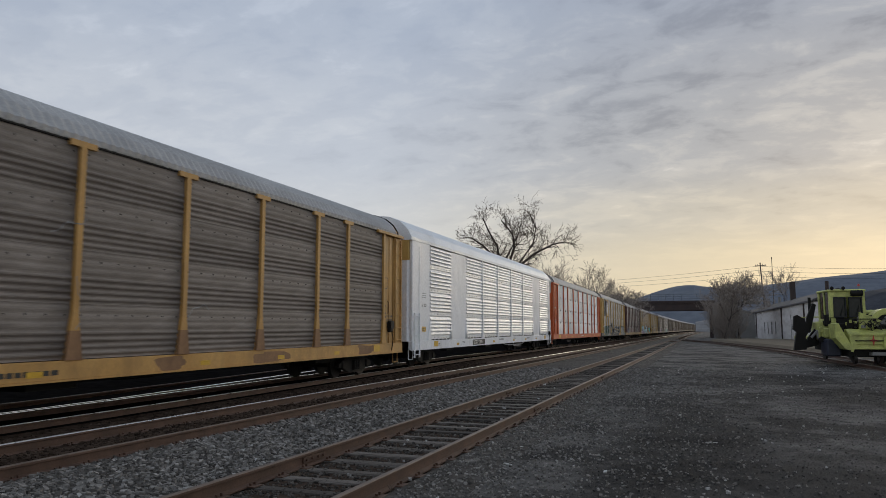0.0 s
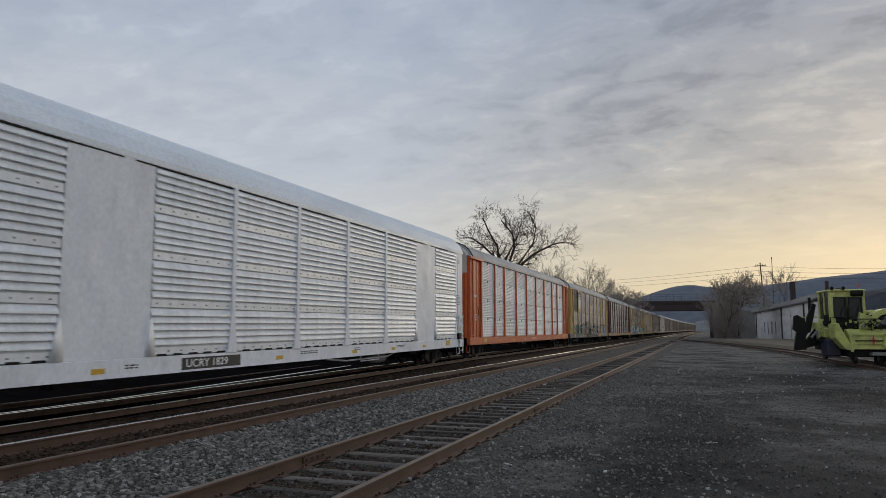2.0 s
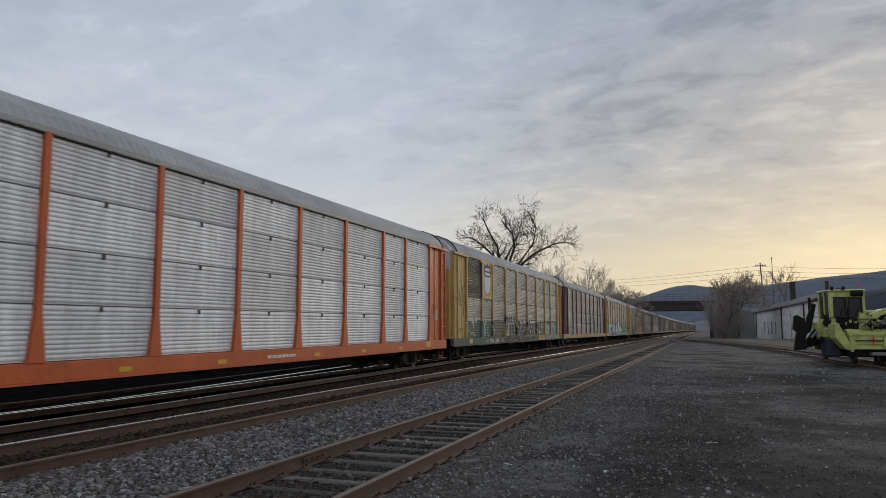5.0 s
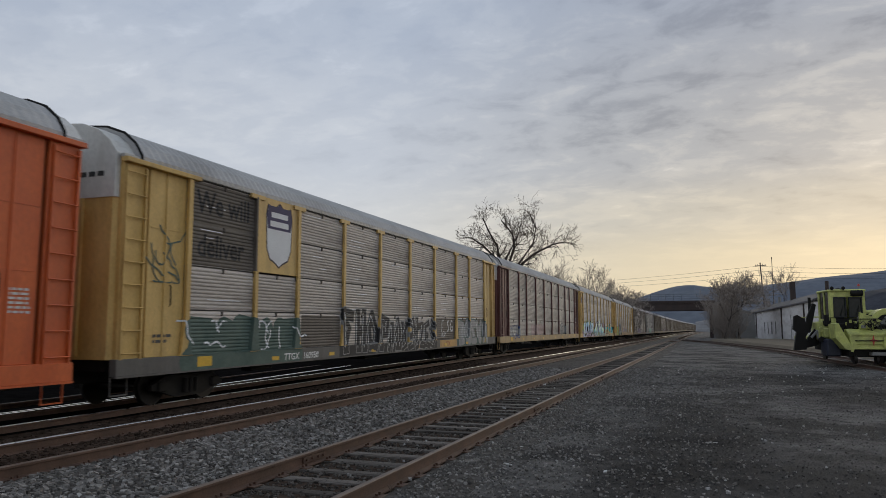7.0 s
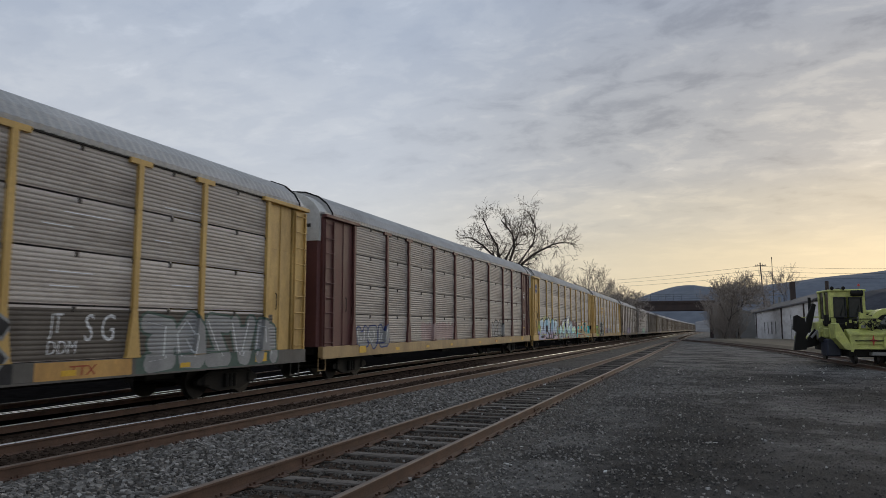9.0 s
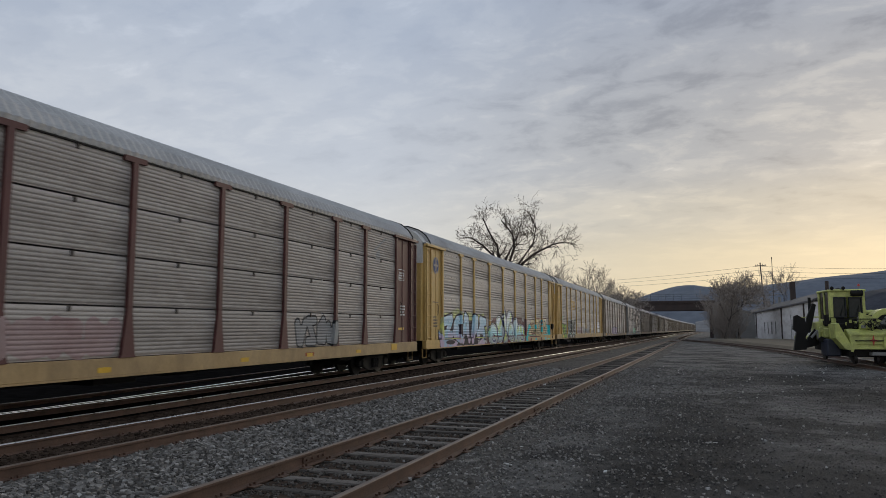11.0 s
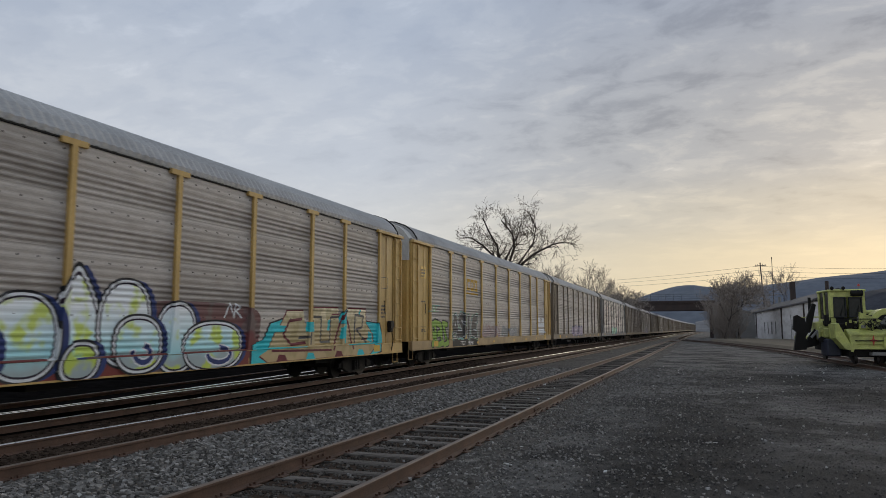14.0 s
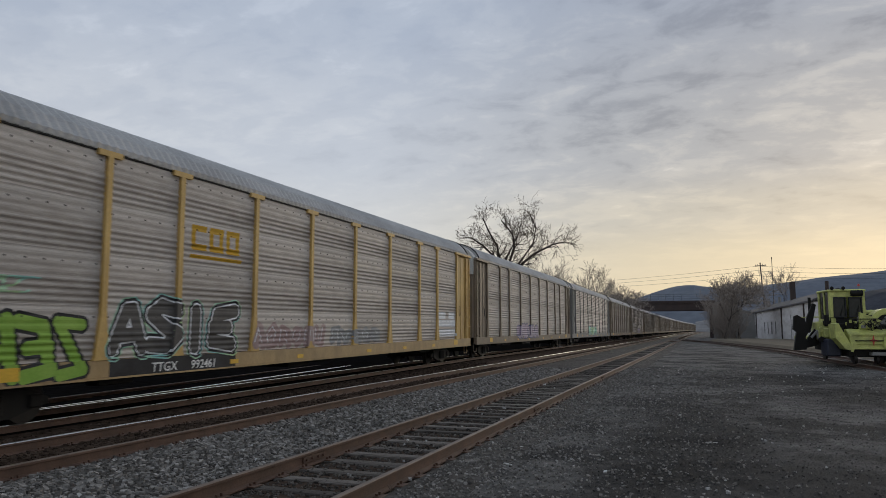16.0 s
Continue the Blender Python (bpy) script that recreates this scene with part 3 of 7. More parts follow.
FRAME_MESH = {sx: mesh_of(side_frame_shape(sx), "side_frame", M_BLACK) for sx in (-1, 1)}
SHEETS, POST_MESHES, ROOFS, POSTS_OF = {}, {}, {}, {}


def ladder_shape(x, y0, y1, z0, z1, rungs, sx=1):
    s = Shape()
    for y in (y0, y1):
        s.box(x, x + 0.05 * sx, y - 0.03, y + 0.03, z0, z1, 0.008)
    for i in range(rungs):
        z = z0 + 0.12 + (z1 - z0 - 0.25) * i / (rungs - 1)
        s.tube([(x + 0.06 * sx, y0, z), (x + 0.06 * sx, y1, z)], 0.016, 5)
    return s


def build_car(label, paint, sheet, roof, sill, end_upper, style="ribbed", rows=4, length=CAR_LEN, cap=True, plain_bays=(), rib=0.03, roof_step=0.11, doors=True, paint_name="", posts=None, gap=0.004, sign_bay=None, roof_lift=0.0, no_strip=()):
    """A covered auto carrier; y runs from the coupling nearest the camera to the next one, z from the rail head."""
    k = length / CAR_LEN
    posts = posts or [p * k for p in POSTS]
    car = thing("autorack_car", label, "freight car", "cars of the train")
    POSTS_OF[car.name] = [p for i, p in enumerate(posts) if not (i in plain_bays or i - 1 in plain_bays)] if doors else []
    key = (roof.name, rib, round(length, 2))
    if key not in ROOFS:
        ROOFS[key] = mesh_of(roof_shape(length, rib, roof_step, roof_lift, 0.95 if doors else 0.42), "roof", roof)
    part("roof", ROOFS[key], None, car, "ribbed curved steel roof")
    # underframe and sills
    u = Shape().box(-1.2, 1.2, 0.6, length - 0.6, 0.82, 1.04).box(-0.35, 0.35, 0.5, length - 0.5, 0.55, 0.85)
    u.box(-1.0, 1.0, 12.5, 13.6, 0.52, 0.85).box(-0.9, 0.2, 15.5, 16.6, 0.5, 0.85)
    part("underframe", u, M_BLACK, car)
    for sx in (-1, 1):
        s = Shape().box(sx * (HALF - 0.12), sx * (HALF + 0.05), 0.5, length - 0.5, Z_SILL + 0.03, Z_SIDE, 0.012)
        s.box(sx * (HALF - 0.02), sx * (HALF + 0.065), 0.5, length - 0.5, Z_SILL, Z_SILL + 0.035)
        part("side_sill", s, sill, car)
        part("top_rail", Shape().box(sx * (HALF - 0.08), sx * (HALF + 0.035), 0.5, length - 0.5, Z_EAVE - 0.005, Z_EAVE + 0.06), roof, car)
        part("eave_slot", Shape().box(sx * (HALF - 0.03), sx * (HALF + 0.03), 2.6, length - 2.6, Z_EAVE - 0.05, Z_EAVE - 0.007), M_BLACK, car, "dark slot below the roof")
    # corrugated sheets between the posts
    h = (Z_EAVE - Z_SIDE - 0.03) / 4
    for sx in (1, -1):
        n_rows = rows if sx == 1 else 1
        for b, (a, c) in enumerate(zip(posts, posts[1:])):
            w = round(c - a - 0.02, 3)
            if b in plain_bays:
                ny, nz, z0, z1 = 14, 26, Z_SIDE + 0.005, Z_EAVE - 0.01
                s = grid_sheet(range(ny + 1), range(nz + 1), lambda u, v: 0.0)
                s.v = [(sx * (HALF + 0.022 + noise.noise((u * 0.42 + b * 7, v * 0.36, 3.0)) * 0.030 * math.sin(math.pi * u / ny) ** 0.5), a + 0.01 + (c - a - 0.02) * u / ny, z0 + (z1 - z0) * v / nz) for u, v, _ in s.v]
                s.add([(sx * (HALF - 0.03), y, z) for y in (a + 0.01, c - 0.01) for z in (z0, z1)], [(0, 1, 3, 2)])
                s.prism([(a - 0.16, Z_SIDE), (a + 0.14, Z_SIDE), (a + 0.03, Z_SIDE + 0.75), (a - 0.03, Z_SIDE + 0.75)], "x", sx * HALF, sx * (HALF + 0.055))
                s.prism([(c - 0.14, Z_SIDE), (c + 0.16, Z_SIDE), (c + 0.03, Z_SIDE + 0.75), (c - 0.03, Z_SIDE + 0.75)], "x", sx * HALF, sx * (HALF + 0.055))
                part("plain_panel", s, paint, car, "smooth painted steel panel")
                continue
            for r in range(n_rows):
                if b == sign_bay and sx == 1 and r > 1:
                    continue
                mk = (w, n_rows, style, sheet.name, sx, gap)
                if mk not in SHEETS:
                    sh = sheet_shape(w, 1 if n_rows == 4 else 4, style, h - (gap if n_rows == 4 else 0.0))
                    if sx < 0:
                        sh.v = [(-x, y, z) for x, y, z in sh.v]
                    SHEETS[mk] = mesh_of(sh, "corrugated_sheet", [sheet, M_BOLT])
                    for f in SHEETS[mk].polygons[sh.plain:]:
                        f.material_index = 1
                part("corrugated_sheet", SHEETS[mk], None, car, at=pose(sx * (HALF - 0.015), a + 0.01, Z_SIDE + 0.015 + r * h))
        for i, p in enumerate(posts):
            if (i in plain_bays or i - 1 in plain_bays) or (not doors and i in (0, 9)):
                continue
            mk = (cap and 0 < i < 9, paint.name, sx)
            if mk not in POST_MESHES:
                sh = post_shape(mk[0], 0.2)
                if sx < 0:
                    sh.v = [(-x, y, z) for x, y, z in sh.v]
                POST_MESHES[mk] = mesh_of(sh, "side_post", paint)
            part("side_post", POST_MESHES[mk], None, car, at=pose(sx * HALF, p, 0))
    # both ends
    for e in (0, 1):
        def Y(v):
            return v if e == 0 else length - v
        inner = posts[0] if e == 0 else length - posts[-1]
        zc = 4.22 if end_upper else 5.02
        s = Shape().prism([(-1.36, Y(0.45)), (1.36, Y(0.45)), (1.44, Y(0.60)), (1.44, Y(0.72)), (-1.44, Y(0.72)), (-1.44, Y(0.60))], "z", 1.05, zc)
        door = part("end_door", s, paint, car, paint_name + " folding end door" if paint_name else "")
        for x in (-0.62, 0.0, 0.62):
            part("rib", Shape().box(x - 0.03, x + 0.03, Y(0.45), Y(0.41), 1.1, zc - 0.02), paint, door)
        top = [(-1.42, 4.2), (1.42, 4.2), (1.42, 5.09), (1.24, 5.34), (0.96, 5.56), (0.55, 5.72), (0, 5.77), (-0.55, 5.72), (-0.96, 5.56), (-1.24, 5.34), (-1.42, 5.09)]
        if not end_upper:
            top[0], top[1] = (-1.42, 5.02), (1.42, 5.02)
        part("end_cap", Shape().prism(top, "y", Y(0.43), Y(1.05 if doors else 0.62)), end_upper or paint, car, "pale painted upper end" if end_upper else "")
        if doors:
            arc = [(1.57, 5.02), (1.57, 5.10), (1.39, 5.38), (1.09, 5.62), (0.62, 5.79), (0, 5.85), (-0.62, 5.79), (-1.09, 5.62), (-1.39, 5.38), (-1.57, 5.10), (-1.57, 5.02)]
            part("roof_seal", Shape().tube([(x, Y(0.96), z) for x, z in arc], 0.028, 5), M_BLACK, car, "black seal at the roof's end")
        for sx in (-1, 1):
            if doors:
                part("door_gap", Shape().box(sx * (HALF - 0.14), sx * (HALF - 0.10), Y(1.15), Y(1.34), Z_SIDE, Z_EAVE - 0.02), M_BLACK, car, "dark slot beside the ladder post")
                s = Shape().box(sx * (HALF - 0.09), sx * (HALF - 0.02), Y(1.28), Y(inner - 0.05), Z_SIDE, Z_EAVE - 0.01, 0.01)
                side_door = part("side_door", s, paint, car)
                if sx == 1:
                    for zz in (1.5, 2.6, 3.7):
                        part("door_rib", Shape().box(HALF - 0.03, HALF - 0.01, Y(1.34), Y(inner - 0.12), zz, zz + 0.02), paint, side_door)
                    part("door_rib", Shape().box(HALF - 0.03, HALF, Y(inner * 0.72), Y(inner * 0.72 + 0.04), Z_SIDE, Z_EAVE - 0.1), paint, side_door)
                    part("door_handle", Shape().tube([(HALF - 0.01, Y(inner * 0.8), 2.1), (HALF + 0.02, Y(inner * 0.8), 2.15), (HALF + 0.02, Y(inner * 0.8), 2.5), (HALF - 0.01, Y(inner * 0.8), 2.55)], 0.014, 5), M_BLACK, side_door)
                part("corner_post", Shape().box(sx * (HALF - 0.12), sx * HALF, Y(0.55), Y(1.2), Z_SIDE - 0.1, Z_EAVE - 0.06, 0.02), paint, car)
                part("door_track", Shape().box(sx * (HALF - 0.06), sx * (HALF + 0.11), Y(0.5), Y(2.75), Z_EAVE - 0.10, Z_EAVE + 0.0, 0.01), paint, car)
                part("ladder", ladder_shape(sx * (HALF + 0.005), min(Y(0.6), Y(1.12)), max(Y(0.6), Y(1.12)), Z_SIDE - 0.02, Z_EAVE - 0.15, 9, sx), paint, car)
            else:
                s = Shape().box(sx * (HALF - 0.1), sx * (HALF + 0.02), Y(0.55), Y(inner - 0.02), Z_SIDE - 0.1, Z_EAVE - 0.01, 0.02)
                s.box(sx * (HALF - 0.02), sx * (HALF + 0.035), Y(1.25), Y(1.29), Z_SIDE - 0.1, Z_EAVE - 0.2)
                s.prism([(Y(inner - 0.30), Z_SIDE), (Y(inner + 0.12), Z_SIDE), (Y(inner + 0.02), Z_SIDE + 0.8), (Y(inner - 0.04), Z_SIDE + 0.8)], "x", sx * HALF, sx * (HALF + 0.05))
                part("corner_panel", s, paint, car, "smooth painted steel panel")
                part("ladder", ladder_shape(sx * (HALF + 0.04), min(Y(0.7), Y(1.22)), max(Y(0.7), Y(1.22)), 0.42, 2.15, 5, sx), paint, car)
        s = Shape().box(-0.16, 0.16, Y(0.02), Y(0.55), 0.72, 0.98, 0.03).box(-0.22, 0.22, Y(-0.08), Y(0.16), 0.70, 1.02, 0.05)
        part("coupler", s, M_BLACK, car)
        s = Shape().tube([(1.40, Y(0.55), 0.72), (1.40, Y(0.55), 0.36), (1.40, Y(0.98), 0.36), (1.40, Y(0.98), 0.72)], 0.02, 5)
        part("sill_step", s, sill, car)
        # truck
        yc = Y(3.3 * k)
        tr = part("truck", Shape().box(-0.95, 0.95, yc - 0.22, yc + 0.22, 0.36, 0.62, 0.04).box(-0.3, 0.3, yc - 0.3, yc + 0.3, 0.5, 0.8), M_BLACK, car, "black cast steel truck")
        for sx in (-1, 1):
            part("side_frame", FRAME_MESH[sx], None, tr, at=pose(0, yc, 0))
        for dy in (-0.88, 0.88):
            part("wheelset", WHEELSET_MESH, None, tr, "worn steel wheels on an axle", at=pose(0, yc + dy, 0.40))
        # brake rigging below the sill
        s = Shape().box(0.9, 1.25, Y(5.4), Y(6.3), 0.55, 0.82, 0.03)
        part("brake_cylinder", s, M_BLACK, car)
    for i, y in [(i, y) for i, y in enumerate((2.9, 5.9, 9.0, 12.0, 16.4, 19.5, 22.6, 25.4)) if i not in no_strip]:
        part("reflector", Shape().box(HALF + 0.052, HALF + 0.058, y * k, y * k + (0.5 if i in (0, 7) else 0.32), 0.80, 1.02 if i in (0, 7) else 0.90), M_REFLECT, car, "amber reflective strip")
    return car


COUPLINGS = [25.36 - CAR_LEN, 25.36, 53.66, 81.96, 109.82, 138.18, 166.54]


def travel(t):
    """How far the train has rolled; it slows slightly as it passes."""
    return 10.46 * min(t, 3.7) + 9.95 * max(0.0, t - 3.7)


cars = []
cars.append(build_car("yellow-framed autorack car with dark grimy brown sheeting", M_OCHRE, M_GALV_BROWN, M_ROOF_GREY, M_OCHRE, M_OCHRE, paint_name="yellow", posts=[2.2, 5.0, 6.9, 9.8, 12.92, 15.79, 18.67, 21.54, 23.45, 26.2]))
cars.append(build_car("white autorack car with bright silver louvred sheeting", M_WHITE, M_GALV_BRIGHT, M_ROOF_PALE, M_WHITE, M_YELLOW, style="louvre", length=28.30, cap=False, posts=[2.51, 5.13, 7.37, 10.06, 12.99, 15.97, 18.92, 21.86, 24.06, 26.73], no_strip=(2,), plain_bays=(1, 7), roof_lift=0.17, rib=0.006, doors=False, paint_name="white"))
cars.append(build_car("orange autorack car with weathered silver sheeting", M_ORANGE, M_GALV_SILVER, M_ROOF_GREY, M_ORANGE, M_ENDWHITE, style="fine", gap=0.02, length=28.30, cap=False, rib=0.012, paint_name="orange"))
cars.append(build_car("yellow autorack car with grey sheeting and graffiti", M_YELLOW, M_GALV_GREY, M_ROOF_GREY, M_GRIMEPAINT, M_ENDWHITE, style="fine", length=27.86, rib=0.02, paint_name="yellow", gap=0.03, sign_bay=1))
cars.append(build_car("maroon autorack car with grey sheeting and yellow sill", M_MAROON, M_GALV_DIM, M_ROOF_GREY, M_TAN, M_ENDWHITE, style="fine", length=28.36, paint_name="maroon", gap=0.03))
cars.append(build_car("yellow autorack car with large pastel graffiti lettering", M_YELLOW, M_GALV_GREY, M_ROOF_GREY, M_YELLOW, M_ENDWHITE, length=28.36, no_strip=(0, 1, 2, 3, 4, 5, 6), paint_name="yellow"))
cars.append(build_car("yellow autorack car with green and black graffiti", M_YELLOW, M_GALV_GREY, M_ROOF_GREY, M_TAN, M_ENDWHITE, no_strip=(1,), paint_name="yellow"))
far_kinds = [build_car("tan-framed autorack car with weathered grey sheeting", M_DUN, M_GALV_GREY, M_ROOF_GREY, M_DUN, M_ENDWHITE, rows=1, paint_name="tan"),
             build_car("silver autorack car with bright louvred sheeting", M_GREYPAINT, M_GALV_GREY, M_ROOF_GREY, M_GREYPAINT, M_ENDWHITE, rows=1, style="louvre", cap=False, paint_name="grey"),
             build_car("brown-framed autorack car with grimy sheeting", M_DUN, M_GALV_BROWN, M_ROOF_GREY, M_DUN, M_DUN, rows=1, paint_name="brown")]
y_next = COUPLINGS[-1] + CAR_LEN
used = set()
for i in range(21):
    kind = (0, 1, 2, 0, 2, 0, 2, 2, 0, 2, 0, 2, 0, 2, 0, 2, 0, 2, 0, 0, 2)[i]
    cars.append(far_kinds[kind] if kind not in used else copy_thing(far_kinds[kind], pose(0, 0, 0)))
    used.add(kind)
    COUPLINGS.append(y_next)
    y_next += CAR_LEN
CAR_LENGTHS = [b - a for a, b in zip(COUPLINGS, COUPLINGS[1:])] + [CAR_LEN]


def car_pose(i, t):
    y, n = COUPLINGS[i] - travel(t), CAR_LENGTHS[i]
    a, b = Vector((MAIN_X + bend(y + 3.3), y + 3.3, crest(y + 3.3))), Vector((MAIN_X + bend(y + n - 3.3), y + n - 3.3, crest(y + n - 3.3)))
    d = (b - a).normalized()
    o = a - d * 3.3
    return pose(o.x, o.y, o.z, math.degrees(math.asin(d.z)), 0, math.degrees(math.atan2(-d.x, d.y)))


# ---------------------------------------------------------------- trees
def tree_shapes(rnd, height, spread, trunk_r, lean=0.0, levels=5, first=0.35, droop=0.0, twig_r=0.012, forks=(3, 4)):
    limbs, twigs = Shape(), Shape()

    def grow(p, d, length, r, level):
        segs = 4 if level < 2 else 3
        pts, rad = [p], [r]
        q, e = p.copy(), d.copy()
        for i in range(segs):
            e = (e + Vector((rnd.uniform(-1, 1), rnd.uniform(-1, 1), rnd.uniform(-0.8, 1.0) - droop * level * 0.3)) * 0.26).normalized()
            q = q + e * length / segs
            pts.append(q.copy())
            rad.append(max(twig_r, r * (1 - 0.55 * (i + 1) / segs)))
        (limbs if level < 3 else twigs).tube(pts, rad, 6 if level < 2 else (4 if level < 3 else 3), cap=False)
        if level >= levels:
            return
        n = rnd.randint(*forks) + (1 if level else 0)
        for k in range(n):
            f = rnd.uniform(0.35, 1.0) if k else 1.0
            i = min(segs, max(1, int(f * segs + 0.5)))
            ang = rnd.uniform(0.35, 0.95) if k else rnd.uniform(0.05, 0.35)
            az = rnd.uniform(0, 2 * math.pi)
            side = e.cross(Vector((math.cos(az), math.sin(az), rnd.uniform(-0.3, 0.3)))).normalized()
            nd = (e * math.cos(ang) + side * math.sin(ang) * spread).normalized()
            grow(pts[i], nd, length * rnd.uniform(0.55, 0.82), rad[i] * rnd.uniform(0.55, 0.78), level + 1)

    grow(Vector((0, 0, 0)), Vector((lean, 0, 1)).normalized(), height * first, trunk_r, 0)
    return limbs, twigs


def build_tree(label, x, y, height, seed, z=-0.42, **kw):
    t = thing("bare_tree", label, "tree", "leafless trees", at=pose(x, y, z))
    limbs, twigs = tree_shapes(random.Random(seed), height, **kw)
    top = max(v[2] for v in twigs.v)
    k = height / top
    for s in (limbs, twigs):
        s.v = [(a * k, b * k, c * k) for a, b, c in s.v]
    part("trunk", limbs, M_BARK, t)
    part("crown", twigs, M_TWIG, t, "bare leafless twigs")
    return t




M_TWIGDARK = material("dark_brown_twigs", (0.075, 0.055, 0.042), (0.12, 0.09, 0.07), 3, (0.8, 0.95), 0, 0, 20)


def build_spreading_tree(x, y, seed):
    """An old tree whose few great limbs fan out low down."""
    rnd = random.Random(seed)
    t = thing("bare_tree", "large spreading leafless tree behind the tracks", "tree", "leafless trees", at=pose(x, y, -0.35, 0, 0, 15))
    limbs, twigs = Shape(), Shape()

    def grow(p, d, length, r, level):
        segs = 4 if level < 3 else 3
        pts, rad, q, e = [p], [r], p.copy(), d.copy()
        for i in range(segs):
            e = (e + Vector((rnd.uniform(-1, 1), rnd.uniform(-1, 1), rnd.uniform(-0.75, 0.85))) * 0.33).normalized()
            q = q + e * length / segs
            pts.append(q.copy())
            rad.append(max(0.011, r * (1 - 0.6 * (i + 1) / segs)))
        (limbs if level < 2 else twigs).tube(pts, rad, 5 if level < 2 else 3, cap=False)
        if level >= 4:
            return
        for k in range(rnd.randint(2, 4)):
            i = rnd.randint(1, segs)
            az, ang = rnd.uniform(0, 6.28), rnd.uniform(0.4, 1.1)
            sidew = e.cross(Vector((math.cos(az), math.sin(az), rnd.uniform(-0.5, 0.5)))).normalized()
            grow(pts[i], (e * math.cos(ang) + sidew * math.sin(ang)).normalized(), length * rnd.uniform(0.5, 0.75), max(0.012, rad[i] * 0.6), level + 1)

    mains = [[(-0.1, 0, 0), (-0.4, 0.1, 5), (-0.7, 0, 9.2), (-0.9, 0.4, 11.2), (-2.0, 0.6, 13.2), (-2.7, 0.8, 14.8)],
             [(0.1, 0, 0), (0.3, -0.2, 5), (0.5, -0.3, 9.0), (1.2, -0.6, 11.0), (1.0, -1.0, 12.6), (-0.4, -1.6, 14.2)],
             [(0.3, 0.1, 0), (0.9, 0.2, 6), (1.5, 0.3, 8.8), (3.6, 0.8, 11.6), (4.0, 1.1, 13.6), (3.3, 1.2, 15.2)],
             [(0.3, 0, 0), (0.9, -0.1, 6), (1.6, 0, 8.6), (3.6, -0.4, 10.2), (5.9, -0.8, 11.3), (7.4, -0.9, 11.6)],
             [(-0.2, 0, 0), (-0.6, -0.3, 6), (-1.0, -0.4, 9.6), (-2.8, -0.9, 11.3), (-4.2, -1.2, 12.2)],
             [(0.0, 0.3, 0), (-0.2, 1.2, 6), (0.2, 2.2, 10), (1.6, 2.8, 12.6), (2.2, 3.2, 14.4)]]
    for m in mains:
        pts = [Vector((p[0] * 0.86, p[1] * 0.86, p[2] - max(0.0, p[2] - 8.5) * 0.12)) for p in m]
        n = len(pts)
        rad = [0.17 * (1 - i / n) ** 0.9 + 0.026 for i in range(n)]
        limbs.tube(pts, rad, 7, cap=False)
        for i in range(2, n):
            e = (pts[i] - pts[i - 1]).normalized()
            for k in range(6):
                f = rnd.random()
                p = pts[i - 1].lerp(pts[i], f if i < n - 1 or k else 1.0)
                az, ang = rnd.uniform(0, 6.28), rnd.uniform(0.4, 1.15)
                sidew = e.cross(Vector((math.cos(az), math.sin(az), rnd.uniform(-0.4, 0.4)))).normalized()
                d = (e * math.cos(ang) + sidew * math.sin(ang)).normalized()
                if p.z < 8.6 and d.z < 0.2:
                    continue
                grow(p, d, rnd.uniform(1.0, 1.8), rad[i] * 0.5, 1)
    part("trunk", limbs, M_BARK, t, "dark forked trunk and limbs")
    part("crown", twigs, M_TWIGDARK, t, "bare leafless twigs")


build_spreading_tree(-19.6, 75, 12)
build_tree("small leafless tree behind the tracks", -17.8, 92, 11.5, 5, spread=1.0, trunk_r=0.2, levels=5, twig_r=0.014)
build_tree("tall leafless tree behind the tracks", -15.8, 115, 13.2, 8, spread=0.9, trunk_r=0.25, levels=5, twig_r=0.018)
build_tree("leafless tree near the road bridge", -13.2, 120, 10.5, 21, spread=0.9, trunk_r=0.22, levels=5, twig_r=0.018)
build_tree("leafless tree beside the road bridge", -11.5, 132, 9.0, 33, spread=0.9, trunk_r=0.2, levels=5, twig_r=0.018)
build_tree("tall leafless roadside tree", 6.2, 150, 13.6, 41, spread=0.9, trunk_r=0.28, levels=5, twig_r=0.022)
build_tree("dense leafless tree beside the bridge", 4.2, 146, 11.8, 52, spread=0.9, trunk_r=0.25, levels=5, twig_r=0.024)
build_tree("leafless roadside tree by the pole", 7.3, 158, 12.6, 63, spread=0.75, trunk_r=0.24, levels=5, twig_r=0.022)
build_tree("pale leafless tree behind the warehouse", 18.9, 170, 16.6, 76, spread=0.34, first=0.42, trunk_r=0.2, levels=5, twig_r=0.018)


